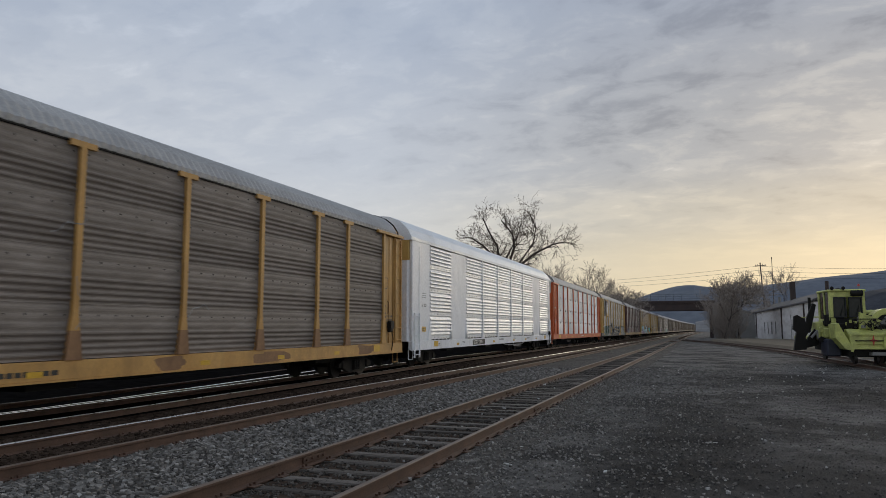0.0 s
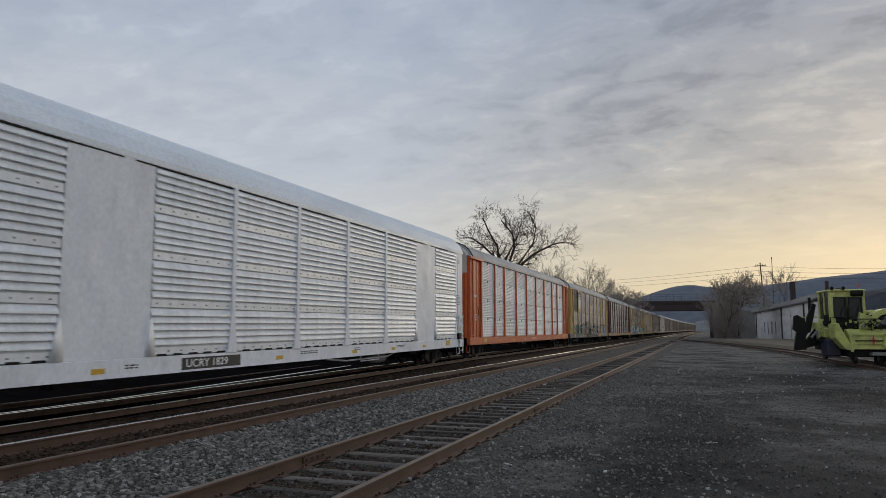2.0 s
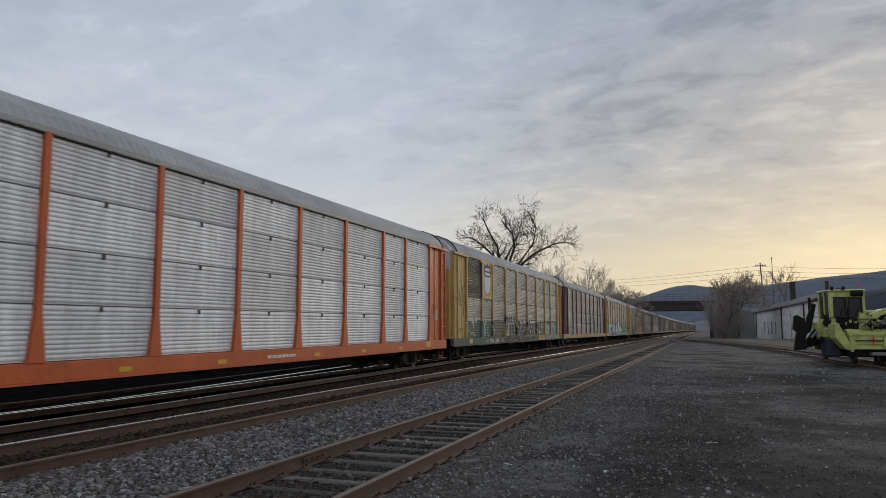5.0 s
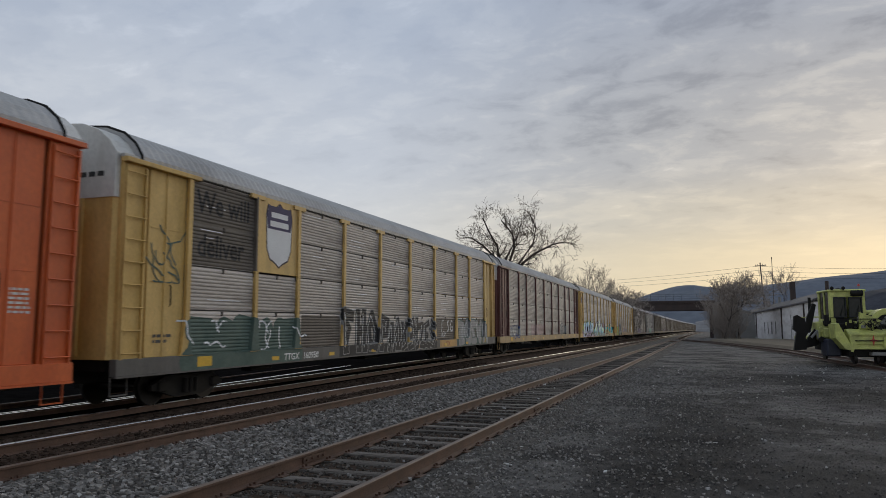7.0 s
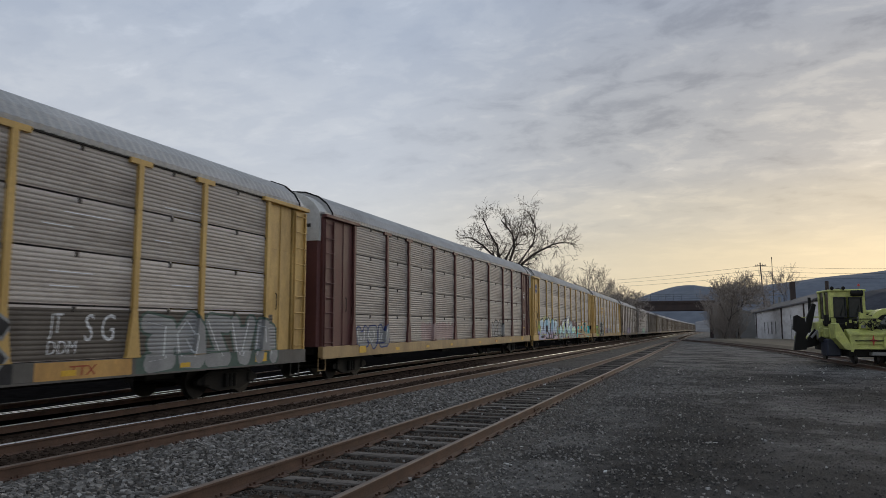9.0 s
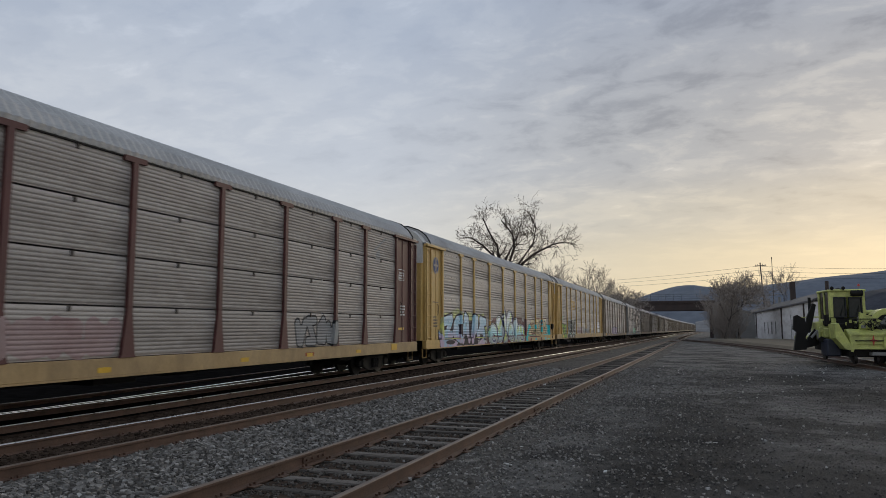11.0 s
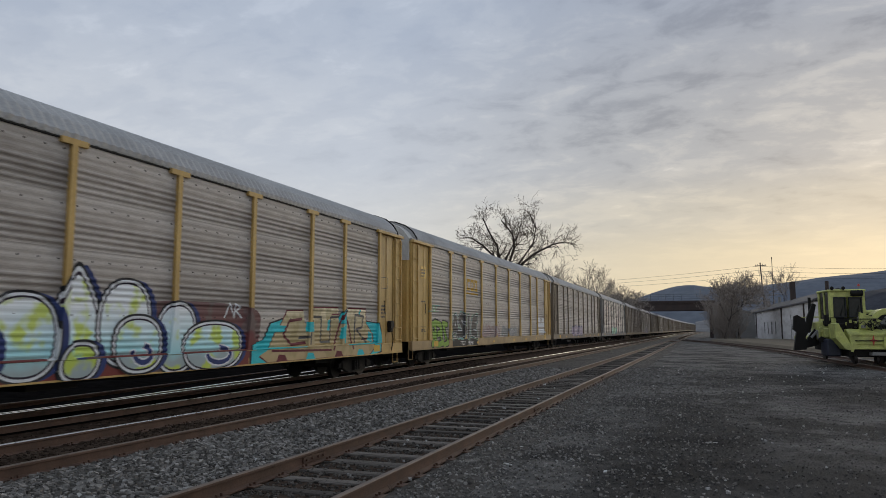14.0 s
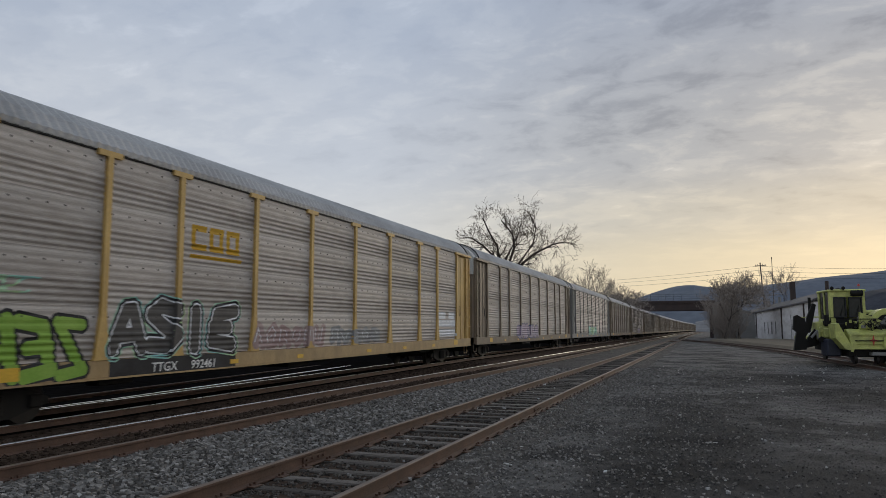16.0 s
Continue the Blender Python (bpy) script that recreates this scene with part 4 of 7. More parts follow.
def build_shrub(x, y, h, seed, label):
    rnd = random.Random(seed)
    t = thing("bare_shrub", label, "shrub", "leafless shrubs", at=pose(x, y, -0.42))
    stems, twigs = Shape(), Shape()
    for i in range(26):
        a, lean = rnd.uniform(0, 6.28), rnd.uniform(0.05, 0.55)
        p, d = Vector((math.cos(a) * 0.5, math.sin(a) * 0.5, 0)), Vector((math.cos(a) * lean, math.sin(a) * lean, 1)).normalized()
        n = h * rnd.uniform(0.6, 1.0)
        pts = [p]
        for k in range(4):
            d = (d + Vector((rnd.uniform(-1, 1), rnd.uniform(-1, 1), rnd.uniform(-0.3, 0.6))) * 0.2).normalized()
            pts.append(pts[-1] + d * n / 4)
        stems.tube(pts, [0.05, 0.045, 0.035, 0.025, 0.015], 4, cap=False)
        for k in range(12):
            j = rnd.randint(1, 4)
            e = (d + Vector((rnd.uniform(-1, 1), rnd.uniform(-1, 1), rnd.uniform(-0.4, 0.9)))).normalized()
            q = pts[j] + e * n * rnd.uniform(0.12, 0.3)
            twigs.tube([pts[j], q], [0.024, 0.016], 3, cap=False)
            for m in range(3):
                twigs.tube([q, q + (e + Vector((rnd.uniform(-1, 1), rnd.uniform(-1, 1), rnd.uniform(-0.5, 1)))).normalized() * n * 0.14], [0.018, 0.012], 3, cap=False)
    part("trunk", stems, M_TWIG, t)
    part("crown", twigs, M_TWIG, t)


for i, (x, y, h) in enumerate([(3.6, 150, 6.5), (5.0, 146, 8.0), (6.2, 148, 7.0), (4.4, 156, 9.0)]):
    build_shrub(x, y, h, 100 + i, "tangled leafless shrub beside the bridge abutment")
for i, (x, y, h) in enumerate([(-16.6, 100, 8.0), (-15.2, 106, 8.5), (-13.6, 112, 7.5), (-12.4, 126, 7.0), (-19.5, 84, 8.0)]):
    build_shrub(x, y, h, 130 + i, "tangled leafless shrub behind the tracks")


# ---------------------------------------------------------------- road bridge
def build_bridge():
    b = thing("road_bridge", "steel girder road bridge on concrete abutments", "bridge", at=pose(0, 190, 0))
    part("girder", Shape().box(-46, 3.4, -0.25, 0.25, 6.35, 8.15, 0.05).box(-46, 3.4, -0.5, 0.5, 6.3, 6.4).box(-46, 3.4, -0.5, 0.5, 8.1, 8.2), M_GIRDER, b)
    part("deck", Shape().box(-46, 14, 0.3, 9.5, 8.0, 8.45, 0.03), M_CONCRETE, b)
    part("girder", Shape().box(-46, 3.4, 9.0, 9.5, 6.35, 8.0), M_GIRDER, b)
    part("parapet", Shape().box(-46, 3.6, -0.2, 0.3, 8.2, 8.75, 0.03), M_GIRDER, b)
    for i in range(27):
        x = -45 + i * 1.85
        part("fence_post", Shape().box(x - 0.07, x + 0.07, 0.0, 0.14, 8.7, 10.35), M_FENCE, b)
    for z in (9.2, 9.8, 10.3):
        part("fence_rail", Shape().box(-45, 3.3, 0.03, 0.1, z, z + 0.09), M_FENCE, b)
    part("abutment", Shape().box(3.0, 5.0, -0.8, 10, -0.5, 8.0, 0.05), M_CONCRETE, b)
    part("pier", Shape().box(2.2, 3.0, -0.6, 9.5, -0.5, 6.3, 0.05), M_GIRDER, b, "dark steel bridge pier")
    part("wing_wall", Shape().prism([(5.0, -0.5), (16, -0.5), (16, 4.0), (5.0, 8.3)], "y", -0.9, -0.2), M_CONCRETE, b)
    part("abutment", Shape().box(-48, -30, -0.8, 10, -0.5, 6.3, 0.05), M_CONCRETE, b)


build_bridge()


# ---------------------------------------------------------------- warehouse, berm, pole
def build_warehouse():
    a, c = Vector((11.1, 230, 0)), Vector((14.7, 110, 0))
    d = (c - a)
    length = d.length
    ang = math.degrees(math.atan2(d.y, d.x))
    w = thing("warehouse", "long low white warehouse with peeling paint", "building", at=pose(a.x, a.y, -0.45, 0, 0, ang))
    # local x runs towards the camera along the wall, local y away from the tracks
    openings = [(x, 2.2, 1.0, 1.6) for x in (12, 26)] + [(x, 1.2, 1.4, 2.4) for x in (60, 66, 72, 78)] + [(40, 0.3, 2.4, 2.8), (98, 0.3, 0.8, 4.2)]
    H = 5.85
    xs = sorted({0.0, length, *[o[0] for o in openings], *[o[0] + o[2] for o in openings]})
    s = Shape()
    for p, q in zip(xs, xs[1:]):
        hole = [o for o in openings if abs(o[0] - p) < 1e-6]
        if hole:
            _, z0, ww, hh = hole[0]
            s.box(p, q, 0, 0.3, 0, z0).box(p, q, 0, 0.3, z0 + hh, H)
        else:
            s.box(p, q, 0, 0.3, 0, H)
    part("wall", s, M_WALL, w)
    for x, z0, ww, hh in openings:
        win = part("window", Shape().box(x, x + ww, 0.14, 0.2, z0, z0 + hh), M_GLASSDARK, w, "dark window pane")
        f = Shape().box(x, x + 0.1, 0.05, 0.14, z0, z0 + hh).box(x + ww - 0.1, x + ww, 0.05, 0.14, z0, z0 + hh).box(x + 0.1, x + ww - 0.1, 0.05, 0.14, z0 + hh - 0.1, z0 + hh)
        part("frame", f, M_GREYPAINT, win)
    part("wall", Shape().box(length - 0.3, length, 0.3, 6, 0, H), M_WALL, w)
    part("wall", Shape().box(0, 0.3, 0.3, 6, 0, H), M_WALL, w)
    part("roof", Shape().prism([(-0.3, H), (3.0, H + 1.6), (6.3, H), (6.3, H + 0.25), (3.0, H + 1.85), (-0.3, H + 0.25)], "x", -0.3, length + 0.3), M_ROOFING, w)
    for x in (45, 88, 112):
        part("downpipe", Shape().box(x, x + 0.28, -0.2, 0.0, 0.1, H), M_GIRDER, w)
    part("chimney", Shape().box(80.5, 81.5, 2.5, 3.4, H + 1, H + 5.1, 0.05), M_GIRDER, w, "dark brick chimney")
    part("vent", Shape().tube([(62, 3, H + 1.4), (62, 3, H + 3.0)], 0.3, 8), M_GREYPAINT, w)
    part("vent", Shape().tube([(113, 3, H + 1.4), (113, 3, H + 3.2)], 0.25, 8), M_GIRDER, w)


build_warehouse()


def build_berm():
    s = Shape()
    pts = [(1.4, 136), (3.9, 112), (6.5, 89), (8.2, 72), (9.3, 60), (11.2, 46), (13.5, 34), (17, 20)]
    prof = [(0, -0.22), (0.5, 0.12), (2.0, 0.22), (6.0, 0.25), (12, 0.2), (30, -0.22)]
    for x, y in pts:
        s.v += [(x + u, y + u * 0.15, z + dip(y) + noise.noise((x, y, u)) * 0.06) for u, z in prof]
    n = len(prof)
    s.f = [(j * n + i, j * n + i + 1, (j + 1) * n + i + 1, (j + 1) * n + i) for j in range(len(pts) - 1) for i in range(n - 1)]
    b = part("grass_verge", s, M_GRASS)
    tagged(b, "low verge of dead winter grass beyond the spur", "verge", kind="structure")


build_berm()


def build_pole(x, y, h, lean, arms=True, r=0.24):
    p = thing("utility_pole", "leaning wooden utility pole with crossarm", "utility pole", at=pose(x, y, -0.2, 0, lean, 0))
    part("post", Shape().tube([(0, 0, 0), (0, 0, h)], [r, r * 0.7], 8), M_WOODPOLE, p)
    if not arms:
        return tagged(p, "tall thin wooden mast behind the warehouse")
    part("crossarm", Shape().box(-1.5, 1.5, -0.1, 0.1, h - 1.1, h - 0.85, 0.01), M_WOODPOLE, p)
    for u in (-1.4, -0.7, 0.7, 1.4):
        part("insulator", Shape().tube([(u, 0, h - 0.85), (u, 0, h - 0.45)], [0.1, 0.07], 6), M_GREYPAINT, p)


build_pole(18.9, 240, 22.2, -2.6)
build_pole(15.9, 180, 18.3, 0, arms=False, r=0.10)


def build_wires():
    for k, (z0, z1) in enumerate(((21.0, 20.8), (19.7, 19.3), (18.1, 17.8))):
        sag = [(-122 + u * 140.2, 529 - u * 289, 35.6 - k * 1.9 + (z0 - 35.6 + k * 1.9) * u - 6.5 * u * (1 - u)) for u in [i / 24 for i in range(25)]]
        w = part("power_line", Shape().tube(sag, 0.04, 4), M_WIRE)
        tagged(w, "black overhead power cable strung from the pole", "cable", "overhead cables")
        sag = [(18.2 + u * 122, 240 + u * 61, z1 + u * 7.1 - 11.4 * u * (1 - u)) for u in [i / 24 for i in range(25)]]
        w = part("power_line", Shape().tube(sag, 0.036, 4), M_WIRE)
        tagged(w, "black overhead power cable strung from the pole", "cable", "overhead cables")


build_wires()


# ---------------------------------------------------------------- hills
def build_hill(label, mat, y, table, depth, seed):
    """A wooded ridge; the table gives its height along x."""
    s = Shape()
    x0, x1 = table[0][0], table[-1][0]
    nx, ny = 160, 6
    for j in range(ny + 1):
        v = j / ny
        for i in range(nx + 1):
            x = x0 + (x1 - x0) * i / nx
            h = lerp_table(table, x)
            prof = math.sin(v * math.pi / 2) ** 0.8
            lump = noise.noise((x * 0.01, v * 4 + seed, 0)) * 0.05 + noise.noise((x * 0.08, v * 9, seed)) * 0.012
            s.v.append((x, y + depth * v, -2 + (h + 2) * prof * (1 + lump)))
    s.f = [(j * (nx + 1) + i, j * (nx + 1) + i + 1, (j + 1) * (nx + 1) + i + 1, (j + 1) * (nx + 1) + i) for j in range(ny) for i in range(nx)]
    h = part("hill", s, mat)
    return tagged(h, label, "hill", kind="structure")


# far ridge: its blue is air haze carried by the colour
build_hill("distant wooded hills tinted bluish with painted haze", M_HILL_HAZED, 1500, [(-1600, 60), (-700, 60), (-260, 52), (-150, 76), (-60, 107), (-20, 113), (30, 104), (80, 98), (140, 106), (260, 122), (400, 136), (700, 150), (1500, 140)], 400, 3)
build_hill("dark wooded hillside beyond the yard", M_HILL_NEAR, 620, [(92, -2), (110, 14), (128, 30), (150, 38), (220, 48), (500, 60)], 150, 9)
# strip behind the bridge, its pale grey painted in as haze
build_hill("bare woodland beyond the bridge, paled with painted haze", M_HAZEWOOD, 640, [(-4, 8), (12, 11), (30, 10), (60, 9), (78, -2)], 20, 5)


# ---------------------------------------------------------------- snow strip, loose stones
def build_snow():
    s = grid_sheet([-19.6 + 0.3 * i for i in range(12)], [5.5 + 0.5 * i for i in range(15)],
                   lambda x, y: -0.06 + noise.noise((x * 0.8, y * 0.5, 2)) * 0.03 - (0.16 if abs(x + 17.95) > 1.55 else 0.0))
    tagged(part("snow_strip", s, M_SNOW), "strip of old snow beyond the tracks", "snow", kind="structure")


def stone_field(name, label, mat, n, xr, yr, size, z, seed, falloff=1.0, fade=0.0):
    """Loose angular stones, pressed into the surface."""
    g = np.random.default_rng(seed)
    u = g.random(n) ** falloff
    y = yr[0] + (yr[1] - yr[0]) * u
    x = xr[0] + (xr[1] - xr[0]) * (g.beta(1.0, fade, n) if fade else g.random(n))
    r = g.uniform(size[0], size[1], n) * (1 + 0.5 * u)
    cube = np.array([(i, j, k) for k in (-1, 1) for j in (-1, 1) for i in (-1, 1)], float)
    v = cube[None] * g.uniform(0.45, 1.0, (n, 8, 3)) * r[:, None, None] * g.uniform(0.6, 1.15, (n, 1, 3))
    a = g.uniform(0, 2 * np.pi, n)
    c, s = np.cos(a)[:, None], np.sin(a)[:, None]
    t = g.uniform(-0.6, 0.6, n)[:, None]
    vx, vy, vz = v[..., 0] * c - v[..., 1] * s, v[..., 0] * s + v[..., 1] * c, v[..., 2] * 0.8 + v[..., 0] * t
    zz = np.array([z(px, py) for px, py in zip(x, y)])
    pts = np.stack([vx + x[:, None], vy + y[:, None], vz + zz[:, None] + r[:, None] * 0.3], -1).reshape(-1, 3)
    quad = np.array([(0, 2, 3, 1), (4, 5, 7, 6), (0, 1, 5, 4), (2, 6, 7, 3), (0, 4, 6, 2), (1, 3, 7, 5)])
    f = (np.arange(n)[:, None, None] * 8 + quad[None]).reshape(-1, 4)
    me = bpy.data.meshes.new(name)
    me.from_pydata(pts.tolist(), [], f.tolist())
    me.materials.append(mat)
    return tagged(new(name, me), label, "stones", kind="stuff")


def yard_z(x, y):
    """The yard's surface, with the shoulder of the siding."""
    return max(ground_z(x, y), lerp_table([(-3.28, -0.155), (-2.85, -0.17), (-2.4, -0.215)], x) + dip(y))


M_PEBBLE = material("dark_yard_pebbles", (0.115, 0.109, 0.102), (0.22, 0.21, 0.197), 9, (0.75, 0.95), 0, 0.3, 60, island=0.6, spec=0.1)
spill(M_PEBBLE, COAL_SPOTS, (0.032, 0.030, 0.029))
M_DEBRIS = material("dark_track_debris", (0.05, 0.044, 0.038), (0.12, 0.107, 0.094), 9, (0.75, 0.95), 0, 0.3, 60, island=0.6, spec=0.08)
M_PALE = material("pale_stone_chips", (0.34, 0.33, 0.31), (0.48, 0.47, 0.45), 9, (0.7, 0.9), 0, 0.3, 60, island=0.3)


def build_stones():
    stone_field("ballast_stones", "crushed grey ballast between the tracks", M_BALLAST, 19000, (-7.85, -5.2), (3.5, 34), (0.018, 0.042), lambda x, y: -0.175 + dip(y), 1, 1.5)
    stone_field("ballast_stones", "crushed dark ballast beside the main track", M_TRACKDIRT, 3500, (-10.9, -9.8), (5, 34), (0.02, 0.04), lambda x, y: -0.165 + crest(y), 2, 1.4)
    stone_field("ballast_stones", "dark ballast between the siding rails", M_DEBRIS, 9000, (-4.96, -3.54), (3.5, 34), (0.010, 0.026), lambda x, y: -0.194 + dip(y), 3, 1.5)
    stone_field("ballast_stones", "dark ballast between rusty middle rails", M_TRACKDIRT, 5000, (-9.42, -8.05), (4, 34), (0.014, 0.03), lambda x, y: -0.165 + dip(y), 4, 1.5)
    stone_field("yard_pebbles", "loose dark pebbles over the yard", M_PEBBLE, 22000, (-3.2, 7.5), (3.5, 46), (0.006, 0.016), yard_z, 5, 2.0)
    stone_field("yard_pebbles", "grey gravel beside the siding", M_BALLAST, 15000, (-3.25, 3.5), (3.5, 36), (0.008, 0.022), yard_z, 6, 1.6, 3.2)
    stone_field("stone_chips", "scattered pale stone chips on the yard", M_PALE, 260, (-3.1, 7.5), (4, 40), (0.012, 0.03), yard_z, 7, 1.2)
    stone_field("stone_chips", "scattered pale chips on the ballast", M_PALE, 90, (-7.4, -2.9), (4, 26), (0.012, 0.03), lambda x, y: -0.17, 8, 1.2)


def build_weeds():
    """Dry stalks and leaf litter along the siding."""
    rnd = random.Random(19)
    s = Shape()
    for _ in range(130):
        x = rnd.choice((SIDE_X - 0.95, SIDE_X + 0.95, SIDE_X + 1.15, SIDE_X - 0.6)) + rnd.gauss(0, 0.08)
        y = 4 + 24 * rnd.random() ** 1.4
        for k in range(rnd.randint(3, 8)):
            a, n, t = rnd.uniform(0, 6.28), rnd.uniform(0.05, 0.16), rnd.uniform(0.2, 1.3)
            p = Vector((x + rnd.gauss(0, 0.05), y + rnd.gauss(0, 0.05), -0.21))
            q = p + Vector((math.cos(a) * math.sin(t), math.sin(a) * math.sin(t), math.cos(t))) * n
            s.tube([p, q], [0.004, 0.002], 3, cap=False)
    tagged(part("dry_weeds", s, M_GRASS), "dry weed stalks beside the siding rails", "weeds", kind="stuff")


build_snow()
build_stones()
build_weeds()


def build_rail_fittings():
    """Joint bars on the siding and timber scraps beside it."""
    for side, y in ((-1, 8.9), (1, 15.8), (-1, 19.6), (1, 27.0)):
        x = SIDE_X + side * (1.52 / 2 + 0.036)
        j = thing("joint_bar", "rusty bolted rail joint bar on the siding", "rail joint", "rail joints", at=pose(x, y, 0))
        for sx in (-1, 1):
            part("bar", Shape().prism([(sx * 0.014, -0.125), (sx * 0.032, -0.13), (sx * 0.032, -0.05), (sx * 0.014, -0.05)], "y", -0.3, 0.3), M_RAIL, j)
            for k in (-0.22, -0.08, 0.08, 0.22):
                part("bolt", Shape().disc((sx * 0.04, k, -0.09), "x", 0.018, 0.025, 6), M_RAIL, j)
    rnd = random.Random(4)
    for x, y, n, a in ((-2.9, 8.6, 0.22, 20), (-2.55, 9.8, 0.16, -35), (-2.75, 11.2, 0.25, 60), (0.1, 12.9, 0.2, 10), (-2.2, 7.3, 0.18, 75)):
        s = Shape().box(-n / 2, n / 2, -0.016, 0.02, 0, 0.02, 0.004)
        s.v = [(p, q + noise.noise((p * 14, y, 0)) * 0.015, r) for p, q, r in s.v]
        w = part("wood_splinter", s, M_PALE, at=pose(x, y, ground_z(x, y) - 0.002, 0, 0, a))
        tagged(w, "pale splinter of broken tie wood on gravel", "wood scrap", "wood scraps")


build_rail_fittings()


# ---------------------------------------------------------------- lettering and spray paint on the cars
def flat_paint(name, a, b, scale=2.0, streak=(1, 1, 1)):
    return material(name, a, b, scale, (0.55, 0.7), 0, 0.05, 30, streak, spec=0.2)


P_LILAC = flat_paint("lilac_spray", (0.36, 0.29, 0.37), (0.44, 0.37, 0.43), 1.4)
P_INK = flat_paint("dark_plum_spray", (0.025, 0.02, 0.03), (0.05, 0.035, 0.05), 2)
P_BLACK = flat_paint("black_spray", (0.018, 0.018, 0.02), (0.045, 0.045, 0.048), 1.5)
P_PALE = flat_paint("pale_spray_outline", (0.66, 0.67, 0.68), (0.80, 0.81, 0.82), 2)
P_AQUA = flat_paint("pale_aqua_spray", (0.22, 0.50, 0.52), (0.50, 0.66, 0.34), 1.4)
P_NAVY = flat_paint("navy_spray", (0.03, 0.045, 0.14), (0.05, 0.07, 0.20), 2)
P_TEAL = flat_paint("turquoise_spray", (0.03, 0.48, 0.53), (0.06, 0.60, 0.64), 2)
P_WINE = flat_paint("wine_red_spray", (0.12, 0.02, 0.03), (0.18, 0.04, 0.05), 2)
P_GREEN = flat_paint("bright_green_spray", (0.20, 0.36, 0.05), (0.30, 0.46, 0.09), 1.2)
P_DULLGREEN = flat_paint("dull_green_spray", (0.06, 0.10, 0.085), (0.12, 0.16, 0.135), 1.2)
P_PINK = flat_paint("faded_pink_spray", (0.32, 0.22, 0.21), (0.42, 0.32, 0.30), 1.2)
P_GREY = flat_paint("grey_spray", (0.24, 0.24, 0.24), (0.34, 0.34, 0.33), 1.2)
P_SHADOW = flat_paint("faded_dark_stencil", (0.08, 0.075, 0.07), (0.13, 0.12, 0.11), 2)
P_PRIMER = flat_paint("brown_grey_primer", (0.10, 0.085, 0.072), (0.15, 0.13, 0.11), 1.5)
P_SIGNBLUE = flat_paint("dark_violet_blue_sign", (0.035, 0.03, 0.09), (0.05, 0.045, 0.11), 2)
P_SIGNWHITE = flat_paint("white_sign_paint", (0.66, 0.66, 0.67), (0.74, 0.74, 0.74), 2)
P_AMBER = flat_paint("amber_sign_paint", (0.50, 0.28, 0.015), (0.56, 0.33, 0.03), 2)
P_REDBAR = flat_paint("faded_red_stencil", (0.30, 0.07, 0.03), (0.36, 0.10, 0.05), 2)



def fade_paint(name, stops, spot, amount):
    """Spray fill that fades from colour to colour up the letter, with soft spots of another."""
    m = material(name, stops[0][1], stops[-1][1], 1.4, (0.55, 0.7), 0, 0.05, 30, spec=0.2)
    nt = m.node_tree
    N, L = nt.nodes.new, nt.links.new
    tc, sep = N("ShaderNodeTexCoord"), N("ShaderNodeSeparateXYZ")
    L(tc.outputs["Object"], sep.inputs[0])
    nz = N("ShaderNodeTexNoise")
    nz.inputs["Scale"].default_value, nz.inputs["Detail"].default_value = 1.5, 3
    L(tc.outputs["Object"], nz.inputs["Vector"])
    up = N("ShaderNodeMath")
    up.operation = "MULTIPLY_ADD"
    L(nz.outputs["Fac"], up.inputs[0])
    up.inputs[1].default_value = 0.5
    L(sep.outputs["Z"], up.inputs[2])
    rg = N("ShaderNodeMapRange")
    L(up.outputs[0], rg.inputs[0])
    rg.inputs[1].default_value, rg.inputs[2].default_value = 0.95, 2.75
    ramp = N("ShaderNodeValToRGB")
    while len(ramp.color_ramp.elements) < len(stops):
        ramp.color_ramp.elements.new(0.5)
    for e, (p, c) in zip(ramp.color_ramp.elements, stops):
        e.position, e.color = p, (*c, 1)
    L(rg.outputs[0], ramp.inputs[0])
    n2 = N("ShaderNodeTexNoise")
    n2.inputs["Scale"].default_value, n2.inputs["Detail"].default_value = 2.1, 2
    mp = N("ShaderNodeMapping")
    mp.inputs["Location"].default_value = (3.0, 5.0, 9.0)
    L(tc.outputs["Object"], mp.inputs[0])
    L(mp.outputs[0], n2.inputs["Vector"])
    r2 = N("ShaderNodeMapRange")
    L(n2.outputs["Fac"], r2.inputs[0])
    for i, v in enumerate((0.50, 0.60, 0.0, amount)):
        r2.inputs[i + 1].default_value = v
    mix = N("ShaderNodeMix")
    mix.data_type = "RGBA"
    L(r2.outputs[0], mix.inputs[0])
    L(ramp.outputs[0], mix.inputs[6])
    mix.inputs[7].default_value = (*spot, 1)
    L(mix.outputs[2], nt.nodes["Principled BSDF"].inputs["Base Color"])
    return m


P_SKYFADE = fade_paint("blue_over_lilac_spray", [(0.05, (0.52, 0.40, 0.54)), (0.24, (0.56, 0.45, 0.58)), (0.36, (0.50, 0.57, 0.68)), (0.6, (0.52, 0.70, 0.80)), (0.9, (0.80, 0.86, 0.92))], (0.30, 0.60, 0.72), 0.6)
P_POOLFADE = fade_paint("aqua_and_white_spray", [(0.0, (0.36, 0.42, 0.42)), (0.16, (0.40, 0.47, 0.47)), (0.28, (0.42, 0.74, 0.76)), (0.5, (0.72, 0.86, 0.87)), (0.75, (0.88, 0.90, 0.90))], (0.60, 0.70, 0.06), 0.85)
P_SANDFADE = fade_paint("sand_and_cream_spray", [(0.0, (0.52, 0.38, 0.20)), (0.22, (0.58, 0.45, 0.25)), (0.36, (0.50, 0.40, 0.23)), (0.58, (0.56, 0.47, 0.28)), (0.8, (0.84, 0.73, 0.50))], (0.36, 0.28, 0.12), 0.5)
